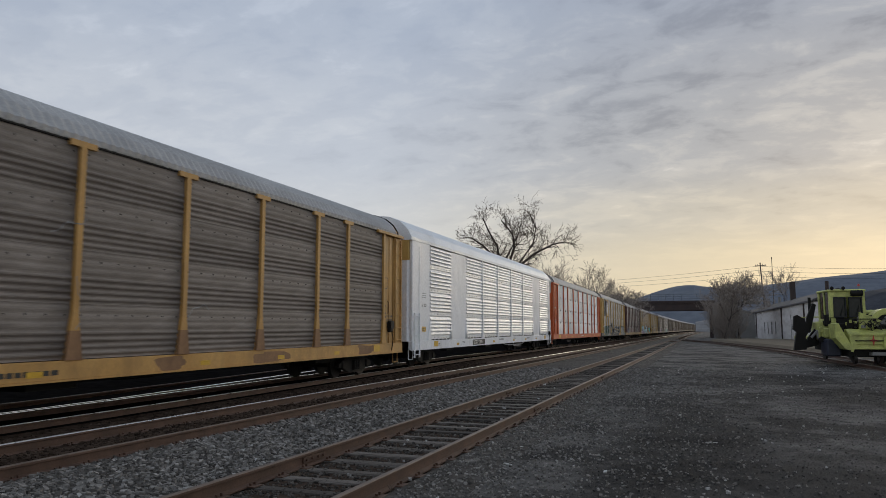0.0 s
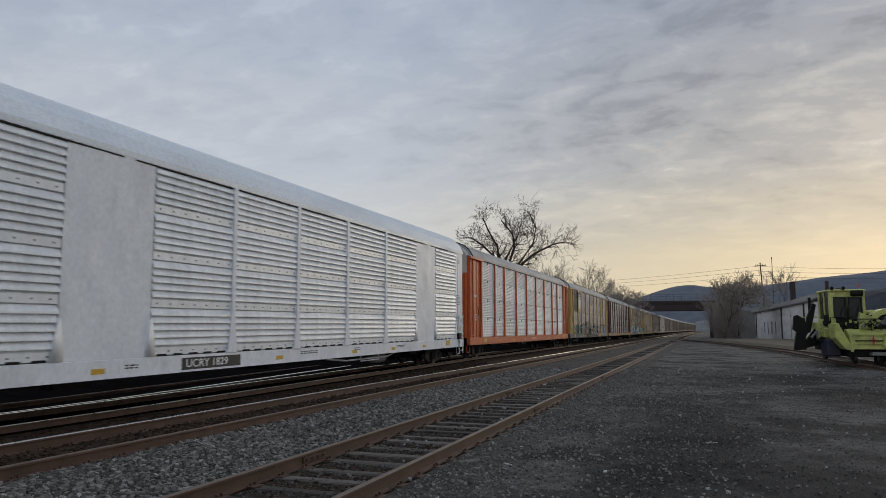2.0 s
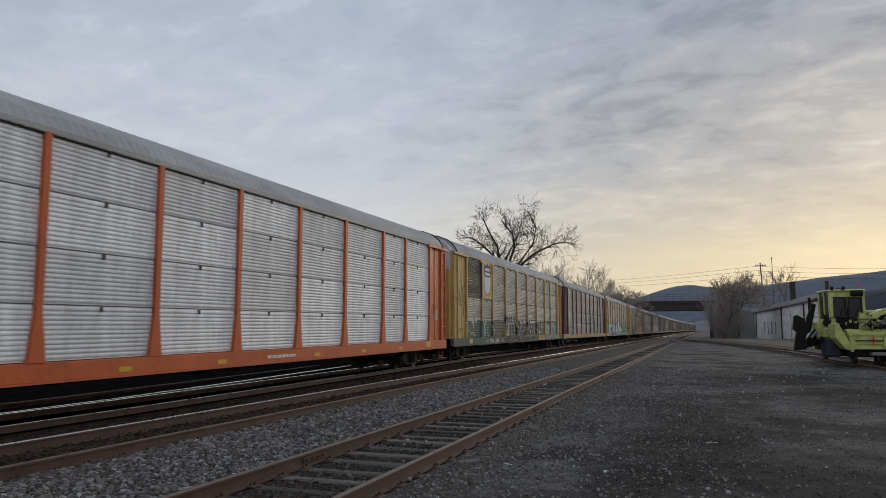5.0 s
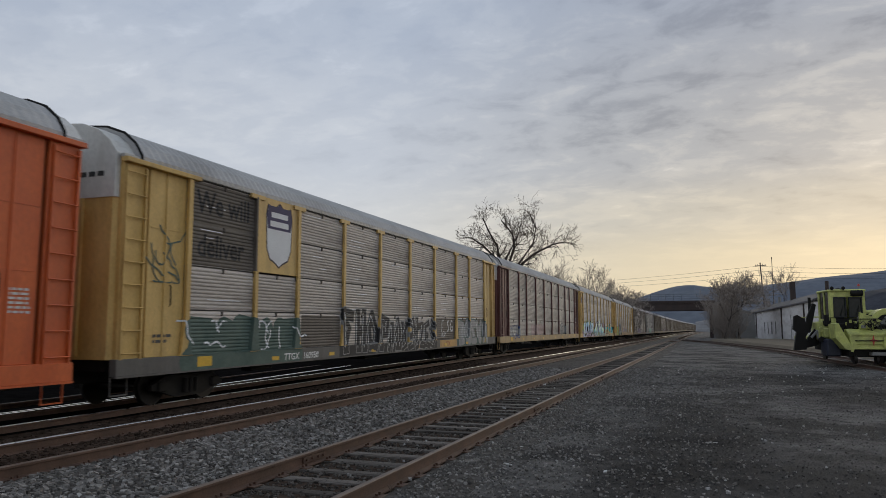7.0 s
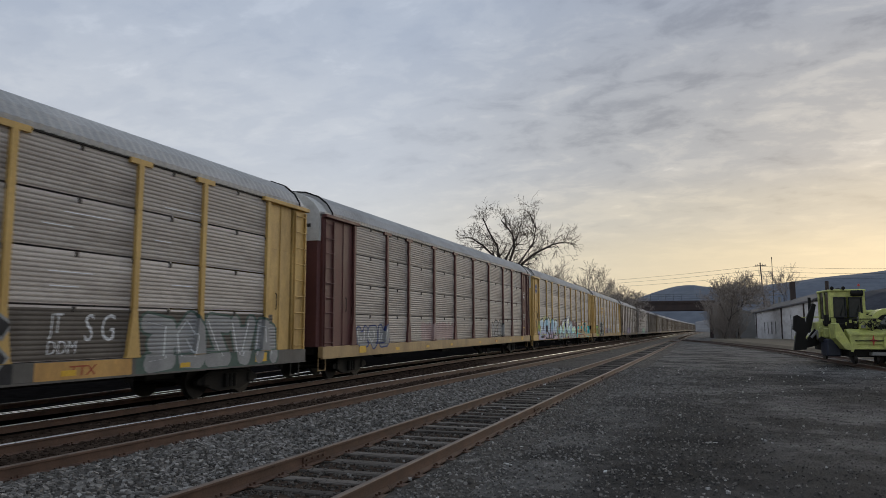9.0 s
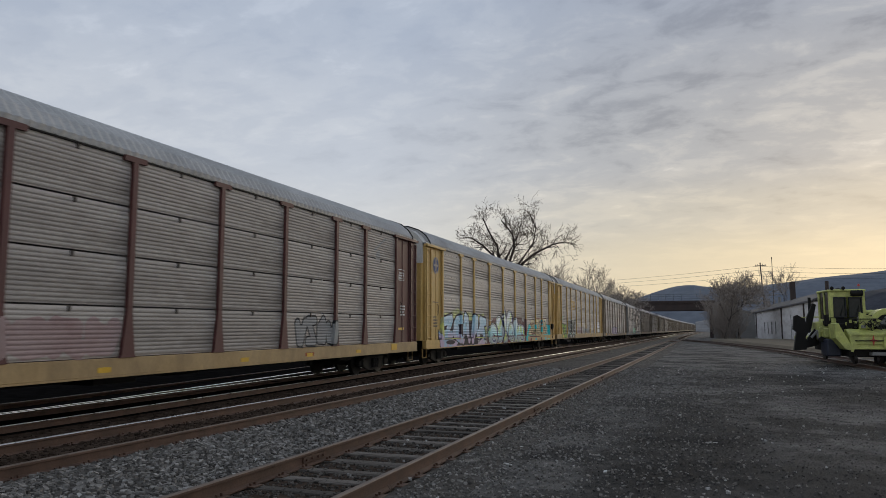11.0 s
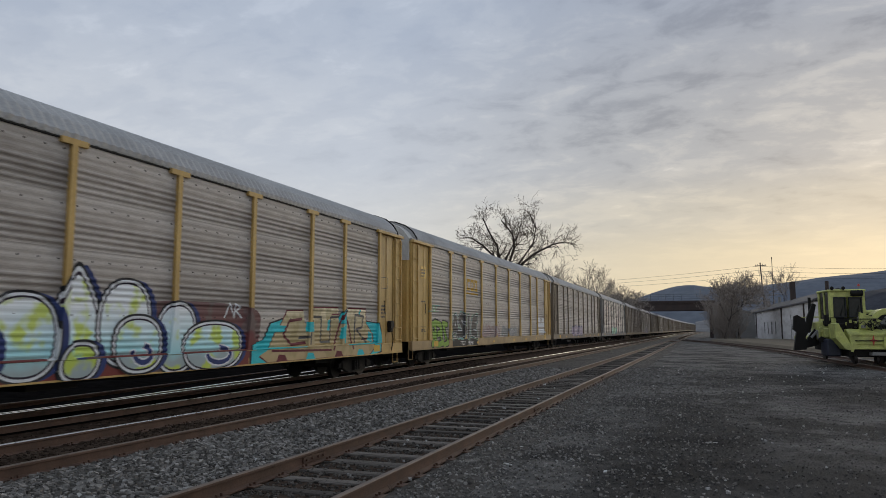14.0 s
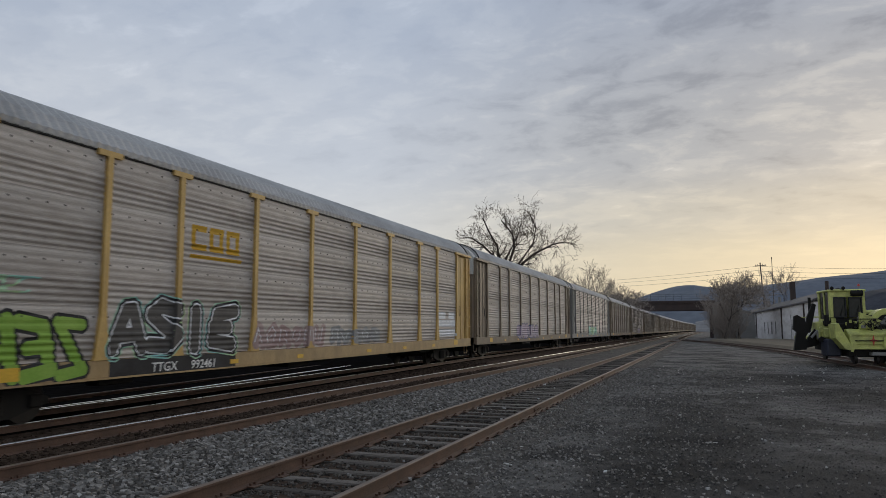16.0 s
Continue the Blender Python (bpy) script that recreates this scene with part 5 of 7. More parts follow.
P_HAZE = fade_paint("lime_spray_mist", [(0.0, (0.50, 0.52, 0.16)), (0.5, (0.62, 0.66, 0.20)), (1.0, (0.54, 0.55, 0.30))], (0.30, 0.29, 0.24), 0.7)
P_ROSE = fade_paint("wine_red_mist", [(0.0, (0.22, 0.05, 0.04)), (0.4, (0.18, 0.06, 0.06)), (1.0, (0.17, 0.12, 0.11))], (0.17, 0.145, 0.13), 0.7)

ROW_H = (Z_EAVE - Z_SIDE - 0.03) / 4


def side_depth(z, style, gap):
    """How far the car's side stands out at height z."""
    if z < Z_SIDE + 0.008:
        return HALF + 0.052
    r = min(3, max(0, int((z - Z_SIDE - 0.015) / ROW_H)))
    u = (z - Z_SIDE - 0.015 - r * ROW_H) / (ROW_H - gap)
    prof = [(b, a) for a, b in row_profile(style)]
    return HALF - 0.015 + (lerp_table(prof, u) if u <= 1 else 0.0)


def post_half(z):
    """Half the width of a side post at height z, over its flared foot."""
    return lerp_table([(Z_SIDE, 0.2), (Z_SIDE + 0.05, 0.17), (Z_SIDE + 0.85, 0.065)], z)


def drape(name, polys, mat, car, lift, label, style="ribbed", gap=0.004, flat=None, step=0.0, posts=None):
    """Paint: outlines in (along, up) laid over the corrugated side of a car."""
    bm = bmesh.new()
    if posts is None:
        posts = POSTS_OF.get(car.name, []) if car else []
    if step:
        # overlapping strokes of one colour lie a hair above one another
        parts = [drape(name, [p], mat, None, lift + i * step, "", style, gap, flat, 0.0, posts) for i, p in enumerate(polys)]
        for p in parts:
            bm.from_mesh(p)
            bpy.data.meshes.remove(p)
        me = bpy.data.meshes.new(name)
        bm.to_mesh(me)
        bm.free()
        me.materials.append(mat)
        return part(name, me, None, car, label)
    for poly in polys:
        vs = [bm.verts.new((0, y, z)) for y, z in poly]
        try:
            bm.faces.new(vs)
        except ValueError:
            pass
    if flat is None:
        zs = [p[1] for poly in polys for p in poly]
        cuts = {round(Z_SIDE + 0.004, 4), round(Z_SIDE + 0.012, 4), round(Z_SIDE + 0.05, 4), round(Z_SIDE + 0.85, 4)}
        for r in range(4):
            for o, u in row_profile(style):
                cuts.add(round(Z_SIDE + 0.015 + r * ROW_H + u * (ROW_H - gap), 4))
        for c in sorted(cuts):
            if min(zs) < c < max(zs):
                bmesh.ops.bisect_plane(bm, geom=bm.verts[:] + bm.edges[:] + bm.faces[:], plane_co=(0, 0, c), plane_no=(0, 0, 1), dist=1e-5)
        ys = [p[0] for poly in polys for p in poly]
        near = [p for p in posts if min(ys) - 0.25 < p < max(ys) + 0.25]
        slant = (0.17 - 0.065) / 0.80
        for p in near:
            for sy in (-1, 1):
                for o in (0.004, 0.010):
                    for w, no in ((0.17 + 0.05 * slant, (0, sy, slant)), (0.065, (0, sy, 0))):
                        bmesh.ops.bisect_plane(bm, geom=bm.verts[:] + bm.edges[:] + bm.faces[:], plane_co=(0, p + sy * (w + o), Z_SIDE), plane_no=no, dist=1e-5)
        for v in bm.verts:
            on = v.co.z > Z_SIDE + 0.011 and any(abs(v.co.y - p) < post_half(v.co.z) + 0.007 for p in near)
            v.co.x = (HALF + 0.078 if on else side_depth(v.co.z, style, gap)) + lift
    else:
        for v in bm.verts:
            v.co.x = flat + lift
    bmesh.ops.triangulate(bm, faces=bm.faces[:])
    for f in bm.faces:
        f.normal_update()
        if f.normal.x < 0:
            f.normal_flip()
    me = bpy.data.meshes.new(name)
    bm.to_mesh(me)
    bm.free()
    if car is None:
        return me
    me.materials.append(mat)
    ob = part(name, me, None, car, label)
    return tagged(ob, kind="stuff") if name == "stencil" else ob


def text_polys(body, y, z, size, stretch=1.0, offset=0.0, shear=0.0):
    """The outlines' faces of built-in font letters, placed at (y, z)."""
    cu = bpy.data.curves.new("letters", "FONT")
    cu.body, cu.size, cu.offset, cu.shear, cu.resolution_u = body, size, offset, shear, 3
    ob = bpy.data.objects.new("letters", cu)
    scene.collection.objects.link(ob)
    bpy.context.view_layer.update()
    me = ob.to_mesh()
    polys = [[(y + me.vertices[i].co.x * stretch, z + me.vertices[i].co.y) for i in p.vertices] for p in me.polygons]
    ob.to_mesh_clear()
    bpy.data.objects.remove(ob)
    bpy.data.curves.remove(cu)
    return polys


def blob(rnd, y, z, w, h, grow=0.0, power=0.6, wob=0.10, lean=0.0, seed=0.0):
    out = []
    for i in range(30):
        a = 2 * math.pi * i / 30
        ca, sa = math.cos(a), math.sin(a)
        k = 1 + wob * noise.noise((ca * 1.3 + seed, sa * 1.3, seed * 0.7))
        u = math.copysign(abs(ca) ** power, ca) * (w / 2 * k + grow)
        v = math.copysign(abs(sa) ** power, sa) * (h / 2 * k + grow)
        out.append((y + u + lean * v, max(Z_SILL + 0.01, z + v)))
    return out


GLYPHS = [[[(0, 0), (0.05, 1)], [(0.05, 1), (0.8, 0.88), (0.75, 0.52), (0.1, 0.45)], [(0.35, 0.45), (0.95, 0)]],
          [[(0, 0.95), (0.9, 1), (0.12, 0.05), (1, 0)]],
          [[(0.95, 0.88), (0.35, 1), (0, 0.75), (0.5, 0.5), (0.97, 0.28), (0.6, 0), (0, 0.1)]],
          [[(0, 0), (0.4, 1), (0.6, 1), (1, 0)], [(0.2, 0.35), (0.8, 0.35)]],
          [[(0.95, 1), (0.12, 0.92), (0, 0.1), (0.95, 0)], [(0, 0.5), (0.7, 0.52)]],
          [[(0, 1), (0.08, 0.12), (0.8, 0), (0.95, 1)], [(0.45, 0.55), (0.5, 0.1)]],
          [[(0.5, 1), (0.05, 0.6), (0.2, 0.05), (0.85, 0.05), (0.98, 0.55), (0.5, 1)], [(0.5, 0.5), (0.9, 0.1)]]]


def mural(car, name, y0, y1, z0, z1, n, seed, layers, label, counters=None, shine=None, power=0.6, gap=0.004, wob=0.35, style="ribbed", glyphs=None, fat=0.21):
    """Wild spray-can letters, turned and bent past reading, each stroke outlined again and again."""
    rnd = random.Random(seed)
    w = (y1 - y0) / n
    height = z1 - z0
    for i in range(n):
        glyph = glyphs[i] if glyphs else rnd.choice(GLYPHS)
        flip, turn = (rnd.random() < 0.5, rnd.random() < 0.5) if not glyphs else (False, False)
        hh, cy, cz, lean = height * rnd.uniform(0.82, 1.0), y0 + (i + 0.5) * w, z0, rnd.uniform(-0.12, 0.22)
        thick = min(w * rnd.uniform(0.9, 1.1) * fat, height * 0.24)
        lw, lh = w * (1.02 - fat * 1.6), max(0.2, hh - 1.8 * thick)
        lines = []
        for line in glyph:
            pts = []
            for u, v in line:
                u, v = (1 - u if flip else u), (1 - v if turn else v)
                zz = cz + thick + v * lh
                pts.append((cy + (u - 0.5) * lw + lean * (zz - cz - lh / 2), zz + rnd.uniform(-0.03, 0.03)))
            lines.append(pts)
        for k, (grow, mat, lab) in enumerate(layers):
            r = thick + grow
            polys = []
            for pts in lines:
                for (a, b), (c, d) in zip(pts, pts[1:]):
                    m = math.hypot(c - a, d - b) or 1
                    ux, uz = (c - a) / m, (d - b) / m
                    ex = r * (0.85 if power < 0.5 else 0.6)
                    quad = [(a - ux * ex - uz * r, b - uz * ex + ux * r), (a - ux * ex + uz * r, b - uz * ex - ux * r),
                            (c + ux * ex + uz * r, d + uz * ex - ux * r), (c + ux * ex - uz * r, d + uz * ex + ux * r)]
                    if power >= 0.5:
                        ca, cb = math.atan2(-uz, -ux), math.atan2(uz, ux)
                        quad = [(a + math.cos(ca + t) * r, b + math.sin(ca + t) * r) for t in (-1.3, -0.65, 0, 0.65, 1.3)] + \
                               [(c + math.cos(cb + t) * r, d + math.sin(cb + t) * r) for t in (-1.3, -0.65, 0, 0.65, 1.3)]
                    polys.append([(p, max(Z_SILL + 0.02, q)) for p, q in quad])
            drape(name, polys, mat, car, 0.003 + 0.0016 * k + 0.0006 * i, lab or label, style, gap, step=0.0001)
        top = 0.003 + 0.0016 * len(layers) + 0.0006 * i
        if shine:
            polys = []
            for pts in lines:
                for (a, b), (c, d) in zip(pts, pts[1:]):
                    o = thick * 0.62
                    polys.append([(a - o, b + o * 0.3), (a - o + 0.03, b + o * 0.3), (c - o + 0.03, d + o * 0.3), (c - o, d + o * 0.3)])
            drape(name, [[(p, max(Z_SILL + 0.02, q)) for p, q in poly] for poly in polys], shine, car, top, label, style, gap, step=0.0001)


def ribbon(pts, r):
    """A line of short overlapping pieces r wide to each side."""
    out = []
    for (a, b), (c, d) in zip(pts, pts[1:]):
        m = math.hypot(c - a, d - b) or 1
        ux, uz = (c - a) / m, (d - b) / m
        out.append([(a - ux * r * 0.5 - uz * r, b - uz * r * 0.5 + ux * r), (a - ux * r * 0.5 + uz * r, b - uz * r * 0.5 - ux * r),
                    (c + ux * r * 0.5 + uz * r, d + uz * r * 0.5 - ux * r), (c + ux * r * 0.5 - uz * r, d + uz * r * 0.5 + ux * r)])
    return out


def balloon(cy, cz, w, h, lean, tip, grow):
    """A balloon letter's outline; tip draws its crown out to a point."""
    out = []
    for i in range(36):
        a = 2 * math.pi * i / 36
        ca, sa = math.cos(a), math.sin(a)
        u = math.copysign(abs(ca) ** 0.85, ca) * (w / 2 + grow) * (1 - tip * max(0.0, sa) ** 1.5 * 0.75)
        v = math.copysign(abs(sa) ** 0.85, sa) * (h / 2 + grow * (1 + tip))
        out.append((cy + u + lean * v, max(Z_SILL + 0.015, cz + v)))
    return out


def balloons(car, name, items, label):
    """Overlapping balloon letters: navy shadow, black line, white line, misted fill and an inner curl."""
    lift = 0.003
    for cy, cz, w, h, lean, tip, curl in items:
        for shift, grow, mat, lab in ((0.16, 0.10, P_NAVY, "navy graffiti shadow"), (0, 0.13, P_BLACK, "black graffiti outline"),
                                      (0, 0.085, P_PALE, "white graffiti outline"), (0, 0.035, P_INK, "dark graffiti outline"), (0, 0.0, P_POOLFADE, label)):
            drape(name, [balloon(cy + shift, cz, w, h, lean, tip, grow)], mat, car, lift, lab)
            lift += 0.0008
        if curl:
            arc = [(cy + w * 0.1 + math.cos(curl + t * 0.45) * w * 0.24 * (1 - t * 0.03), cz - h * 0.18 + math.sin(curl + t * 0.45) * h * 0.22 * (1 - t * 0.03)) for t in range(11)]
            drape(name, ribbon(arc, 0.085), P_PALE, car, lift, "white graffiti curl", step=0.00005)
            drape(name, ribbon(arc, 0.05), P_NAVY, car, lift + 0.0008, "navy graffiti curl", step=0.00005)
            lift += 0.0016


def bars(y, z, w, h, rows, rnd, fill=0.8):
    """Illegible small print as short bars."""
    out = []
    step = h / rows
    for r in range(rows):
        u = 0.0
        while u < w * rnd.uniform(0.7, 1.0):
            n = rnd.uniform(0.05, 0.16)
            out.append([(y + u, z + r * step), (y + min(w, u + n), z + r * step), (y + min(w, u + n), z + r * step + step * 0.55), (y + u, z + r * step + step * 0.55)])
            u += n + 0.035
    return out


def box_poly(y0, y1, z0, z1):
    return [(y0, z0), (y1, z0), (y1, z1), (y0, z1)]


def strokes(rnd, y0, y1, z0, z1, n, width=0.03):
    """Thin scrawled spray lines."""
    out = []
    for _ in range(n):
        y, z = rnd.uniform(y0, y1), rnd.uniform(z0, z1)
        a = rnd.uniform(0, 6.28)
        for k in range(7):
            a += rnd.uniform(-0.8, 0.8)
            y2, z2 = y + math.cos(a) * 0.12, min(z1, max(z0, z + math.sin(a) * 0.16))
            nx, nz = -math.sin(a) * width / 2, math.cos(a) * width / 2
            out.append([(y - nx, z - nz), (y2 - nx, z2 - nz), (y2 + nx, z2 + nz), (y + nx, z + nz)])
            y, z = y2, z2
    return out


SILL_X, DOOR_X = HALF + 0.05, HALF - 0.02


def letter_cars():
    rnd = random.Random(77)
    # car 0, brown: small stencils on the sill
    c = cars[0]
    drape("stencil", bars(11.2, 0.82, 1.6, 0.16, 1, rnd), M_INK, c, 0.004, "faded dark stencil marks", flat=SILL_X)
    drape("stencil", bars(26.6, 1.6, 0.5, 0.5, 4, rnd), P_SHADOW, c, 0.004, "faded dark stencil marks", flat=DOOR_X)
    drape("scratch_tag", strokes(rnd, 12, 16, 1.6, 3.6, 3, 0.02), P_GREY, c, 0.004, "thin pale scratched lines")
    boot = mesh_of(Shape().prism([(-0.205, Z_SIDE + 0.004), (0.205, Z_SIDE + 0.004), (0.175, Z_SIDE + 0.05), (0.115, Z_SIDE + 0.52), (-0.115, Z_SIDE + 0.52), (-0.175, Z_SIDE + 0.05)], "x", HALF + 0.02, HALF + 0.083), "post_foot", M_RUSTFOOT)
    for y in POSTS_OF[c.name][1:-1]:
        part("post_foot", boot, None, c, "rust brown post foot", at=pose(0, y, 0))
    for y, w in ((6.3, 0.9), (10.2, 1.5), (15.4, 1.0), (19.3, 1.6), (24.8, 1.2)):
        drape("sill_stain", [blob(rnd, y, 0.89, w, 0.26, 0, 0.5, 0.5, 0, y)], M_RUSTFOOT, c, 0.001, "rusty stain on the sill", flat=SILL_X)
    # car 1, white
    c = cars[1]
    plate = drape("number_board", [box_poly(8.32, 10.41, 0.745, 1.0)], M_INK, c, 0.003, "black number board with white lettering", flat=SILL_X)
    drape("lettering", text_polys("UCRY 1829", 8.45, 0.80, 0.235, 1.28, 0.004), M_LETTER, c, 0.006, "white lettering", flat=SILL_X)
    drape("lettering", text_polys("G  1829", 1.57, 2.42, 0.17, 0.85, 0.002), M_INK, c, 0.003, "small black lettering", flat=HALF + 0.02)
    for y in (1.57, 26.95):
        drape("warning_placard", [box_poly(y, y + 0.46, 1.42, 1.62)], M_REFLECT, c, 0.003, "yellow warning placard", flat=HALF + 0.02)
        drape("stencil", bars(y + 0.05, 1.46, 0.36, 0.12, 2, rnd), M_INK, c, 0.005, "black stencil bars", flat=HALF + 0.02)
    drape("stencil", [box_poly(1.57, 2.02, z, z + 0.022) for z in (2.78, 2.86, 2.94)], P_GREY, c, 0.003, "grey stencil bars", flat=HALF + 0.02)
    for y, w, z in ((3.35, 0.4, 0.84), (6.7, 0.35, 0.86), (13.2, 1.0, 0.9), (16.5, 0.5, 0.9), (19.9, 0.9, 0.88)):
        drape("stencil", bars(y, z, w, 0.1, 2, rnd), M_INK, c, 0.003, "small black stencil bars", flat=SILL_X)
    drape("stencil", bars(26.85, 2.6, 0.55, 0.5, 5, rnd) + bars(26.85, 1.85, 0.6, 0.25, 2, rnd) + bars(26.95, 4.5, 0.4, 0.22, 3, rnd), P_GREY, c, 0.003, "small grey stencil bars", flat=HALF + 0.02)
    box = part("brake_box", Shape().box(HALF + 0.02, HALF + 0.16, 26.85, 27.2, 1.05, 1.32, 0.02).tube([(HALF + 0.12, 26.95, 1.1), (HALF + 0.12, 26.9, 0.45)], 0.02, 6), M_BLACK, c, "black hand brake housing with chain")
    slot = mesh_of(Shape().box(HALF, HALF + 0.045, 0, 0.26, Z_SIDE + 0.004, Z_SIDE + 0.05), "drain_slot", M_BLACK)
    for k in range(48):
        y = 2.7 + k * 0.49
        if not (4.9 < y < 7.4 or 21.6 < y < 24.1):
            part("drain_slot", slot, None, c, at=pose(0, y, 0))
    part("brake_pipe", Shape().tube([(1.3, 15.2, 0.66), (1.3, 16.5, 0.56), (1.3, 19.8, 0.58), (1.3, 20.3, 0.68)], 0.028, 6).tube([(1.32, 17.5, 0.70), (1.32, 17.5, 0.5), (1.32, 18.9, 0.5), (1.32, 18.9, 0.70)], 0.022, 6), M_WHITE, c, "white brake pipe below the sill")
    part("air_reservoir", Shape().tube([(1.15, 18.6, 0.52), (1.15, 18.7, 0.52), (1.15, 19.6, 0.52), (1.15, 19.7, 0.52)], [0.10, 0.16, 0.16, 0.10], 12), M_GREYPAINT, c, "grey air tank below the sill")
    # car 2, orange
    c = cars[2]
    drape("stencil", bars(1.55, 1.9, 0.45, 0.35, 3, rnd) + [box_poly(1.45, 1.8, 3.05, 3.17)], M_ENDWHITE, c, 0.014, "pale stencil bars", flat=DOOR_X)
    drape("stencil", bars(14, 0.84, 1.5, 0.14, 1, rnd), M_LETTER, c, 0.003, "white stencil bars", flat=SILL_X)
    drape("stencil", bars(26.45, 1.9, 0.45, 0.45, 6, rnd), M_ENDWHITE, c, 0.014, "pale stencil bars", flat=DOOR_X)
    # car 3, yellow with the shield
    c, g = cars[3], 0.03
    a, b = POSTS[1] * 27.86 / CAR_LEN, POSTS[2] * 27.86 / CAR_LEN
    sign = part("sign_panel", Shape().box(HALF - 0.01, HALF + 0.035, a + 0.03, b - 0.03, Z_SIDE + 0.02 + 2 * ROW_H, Z_EAVE - 0.01, 0.006), M_YELLOW, c, "yellow sign panel")
    m, q = (a + b) / 2 + 0.02, 4.05
    half = [(0.0, 0.83), (0.16, 0.72), (0.36, 0.70), (0.53, 0.76), (0.60, 0.48), (0.55, 0.15), (0.56, -0.35), (0.42, -0.62), (0.16, -0.72), (0.0, -0.82)]
    shield = [(m + u, q + v) for u, v in half] + [(m - u, q + v) for u, v in reversed(half[1:-1])]
    drape("shield_border", [[(m + (y - m) * 1.07, q + (z - q) * 1.06) for y, z in shield]], P_INK, c, 0.002, "dark shield outline", flat=HALF + 0.035)
    drape("shield", [shield], P_SIGNWHITE, c, 0.004, "white shield emblem", flat=HALF + 0.035)
    head = [p for p in [(m + u, q + v) for u, v in half[:6]]] + [(m - u, q + v) for u, v in reversed(half[1:6])]
    drape("shield_top", [head], P_SIGNBLUE, c, 0.006, "dark violet shield top", flat=HALF + 0.035)
    drape("shield_bars", [box_poly(m - 0.40, m + 0.40, q + 0.46, q + 0.60), box_poly(m - 0.44, m + 0.44, q + 0.22, q + 0.37)], P_SIGNWHITE, c, 0.008, "white bars on the shield", flat=HALF + 0.035)
    drape("primer_patch", [box_poly(2.56, 5.0, Z_SIDE + 0.03 + 2 * ROW_H, Z_EAVE - 0.08)], P_PRIMER, c, 0.002, "dark primer patch behind the slogan", gap=g, style="fine")
    drape("lettering", text_polys("We will", 2.72, 4.24, 0.72, 0.88, 0.016), P_BLACK, c, 0.005, "faded dark slogan lettering", gap=g, style="fine")
    drape("lettering", text_polys("deliver", 2.78, 3.26, 0.72, 0.88, 0.016), P_BLACK, c, 0.005, "faded dark slogan lettering", gap=g, style="fine")
    drape("lettering", text_polys("TTGX", 6.35, 0.78, 0.25, 1.15, 0.003, 0.1) + text_polys("160950", 7.32, 0.78, 0.25, 1.15, 0.003, 0.1), M_LETTER, c, 0.008, "white lettering", flat=SILL_X)
    mural(c, "graffiti", 2.4, 7.2, 0.72, 1.85, 5, 5, [(0.10, P_DULLGREEN, "dull green graffiti")], "dull green graffiti", gap=g, style="fine", power=0.5)
    drape("graffiti", strokes(rnd, 2.7, 7.2, 1.1, 1.8, 9, 0.045), P_PALE, c, 0.010, "pale graffiti strokes", gap=g, style="fine")
    open_c = [[(0.95, 0.95), (0.1, 0.98), (0.05, 0.05)], [(0.05, 0.9), (0.5, 0.55), (0.1, 0.1)]]
    pillar_h = [[(0.1, 0.02), (0.2, 1.0)], [(0.2, 0.5), (0.85, 0.55)], [(0.8, 0.0), (0.9, 0.98)]]
    round_o = [[(0.5, 0.98), (0.08, 0.6), (0.2, 0.08), (0.75, 0.05), (0.98, 0.5), (0.5, 0.98)]]
    flag_p = [[(0.2, 0.0), (0.25, 1.0)], [(0.25, 0.98), (1.0, 0.85), (0.9, 0.5), (0.3, 0.45)]]
    mural(c, "graffiti", 9.75, 13.25, 0.78, 2.2, 4, 15, [(0.05, P_GREY, "grey graffiti outline"), (0.02, P_BLACK, "black graffiti lettering")], "black graffiti lettering", shine=P_PALE, gap=g, style="fine", power=0.45, fat=0.17, glyphs=[open_c, pillar_h, round_o, flag_p])
    mural(c, "graffiti", 13.2, 18.0, 0.74, 1.98, 8, 25, [(0.05, P_GREY, "grey graffiti outline"), (0.0, P_BLACK, "black graffiti")], "black graffiti", counters=P_GREY, shine=P_PALE, gap=g, style="fine", power=0.45)
    drape("graffiti", text_polys("S G", 19.62, 1.40, 0.72, 0.72, -0.004, 0.1), P_PALE, c, 0.004, "pale scrawled tag", gap=g, style="fine")
    drape("graffiti", text_polys("JT", 18.9, 1.55, 0.5, 0.6, -0.003, 0.1), P_PALE, c, 0.004, "pale scrawled tag", gap=g, style="fine")
    drape("graffiti", text_polys("DDM", 18.84, 1.18, 0.34, 0.85, -0.003, 0.1), P_PALE, c, 0.004, "pale scrawled tag", gap=g, style="fine")
    mural(c, "graffiti", 21.1, 25.9, 0.74, 2.02, 5, 35, [(0.06, P_DULLGREEN, "dull green graffiti outline"), (0.0, P_GREY, "grey graffiti")], "grey graffiti", counters=P_DULLGREEN, shine=P_PALE, gap=g, style="fine")
    for y0, y1 in ((7.3, 9.6), (18.1, 21.2), (21.2, 25.75)):
        drape("overspray", [box_poly(y0, y1, Z_SIDE + 0.02, 1.98)], P_PRIMER, c, 0.001, "faded dark overspray on the sheet", gap=g, style="fine", posts=[])
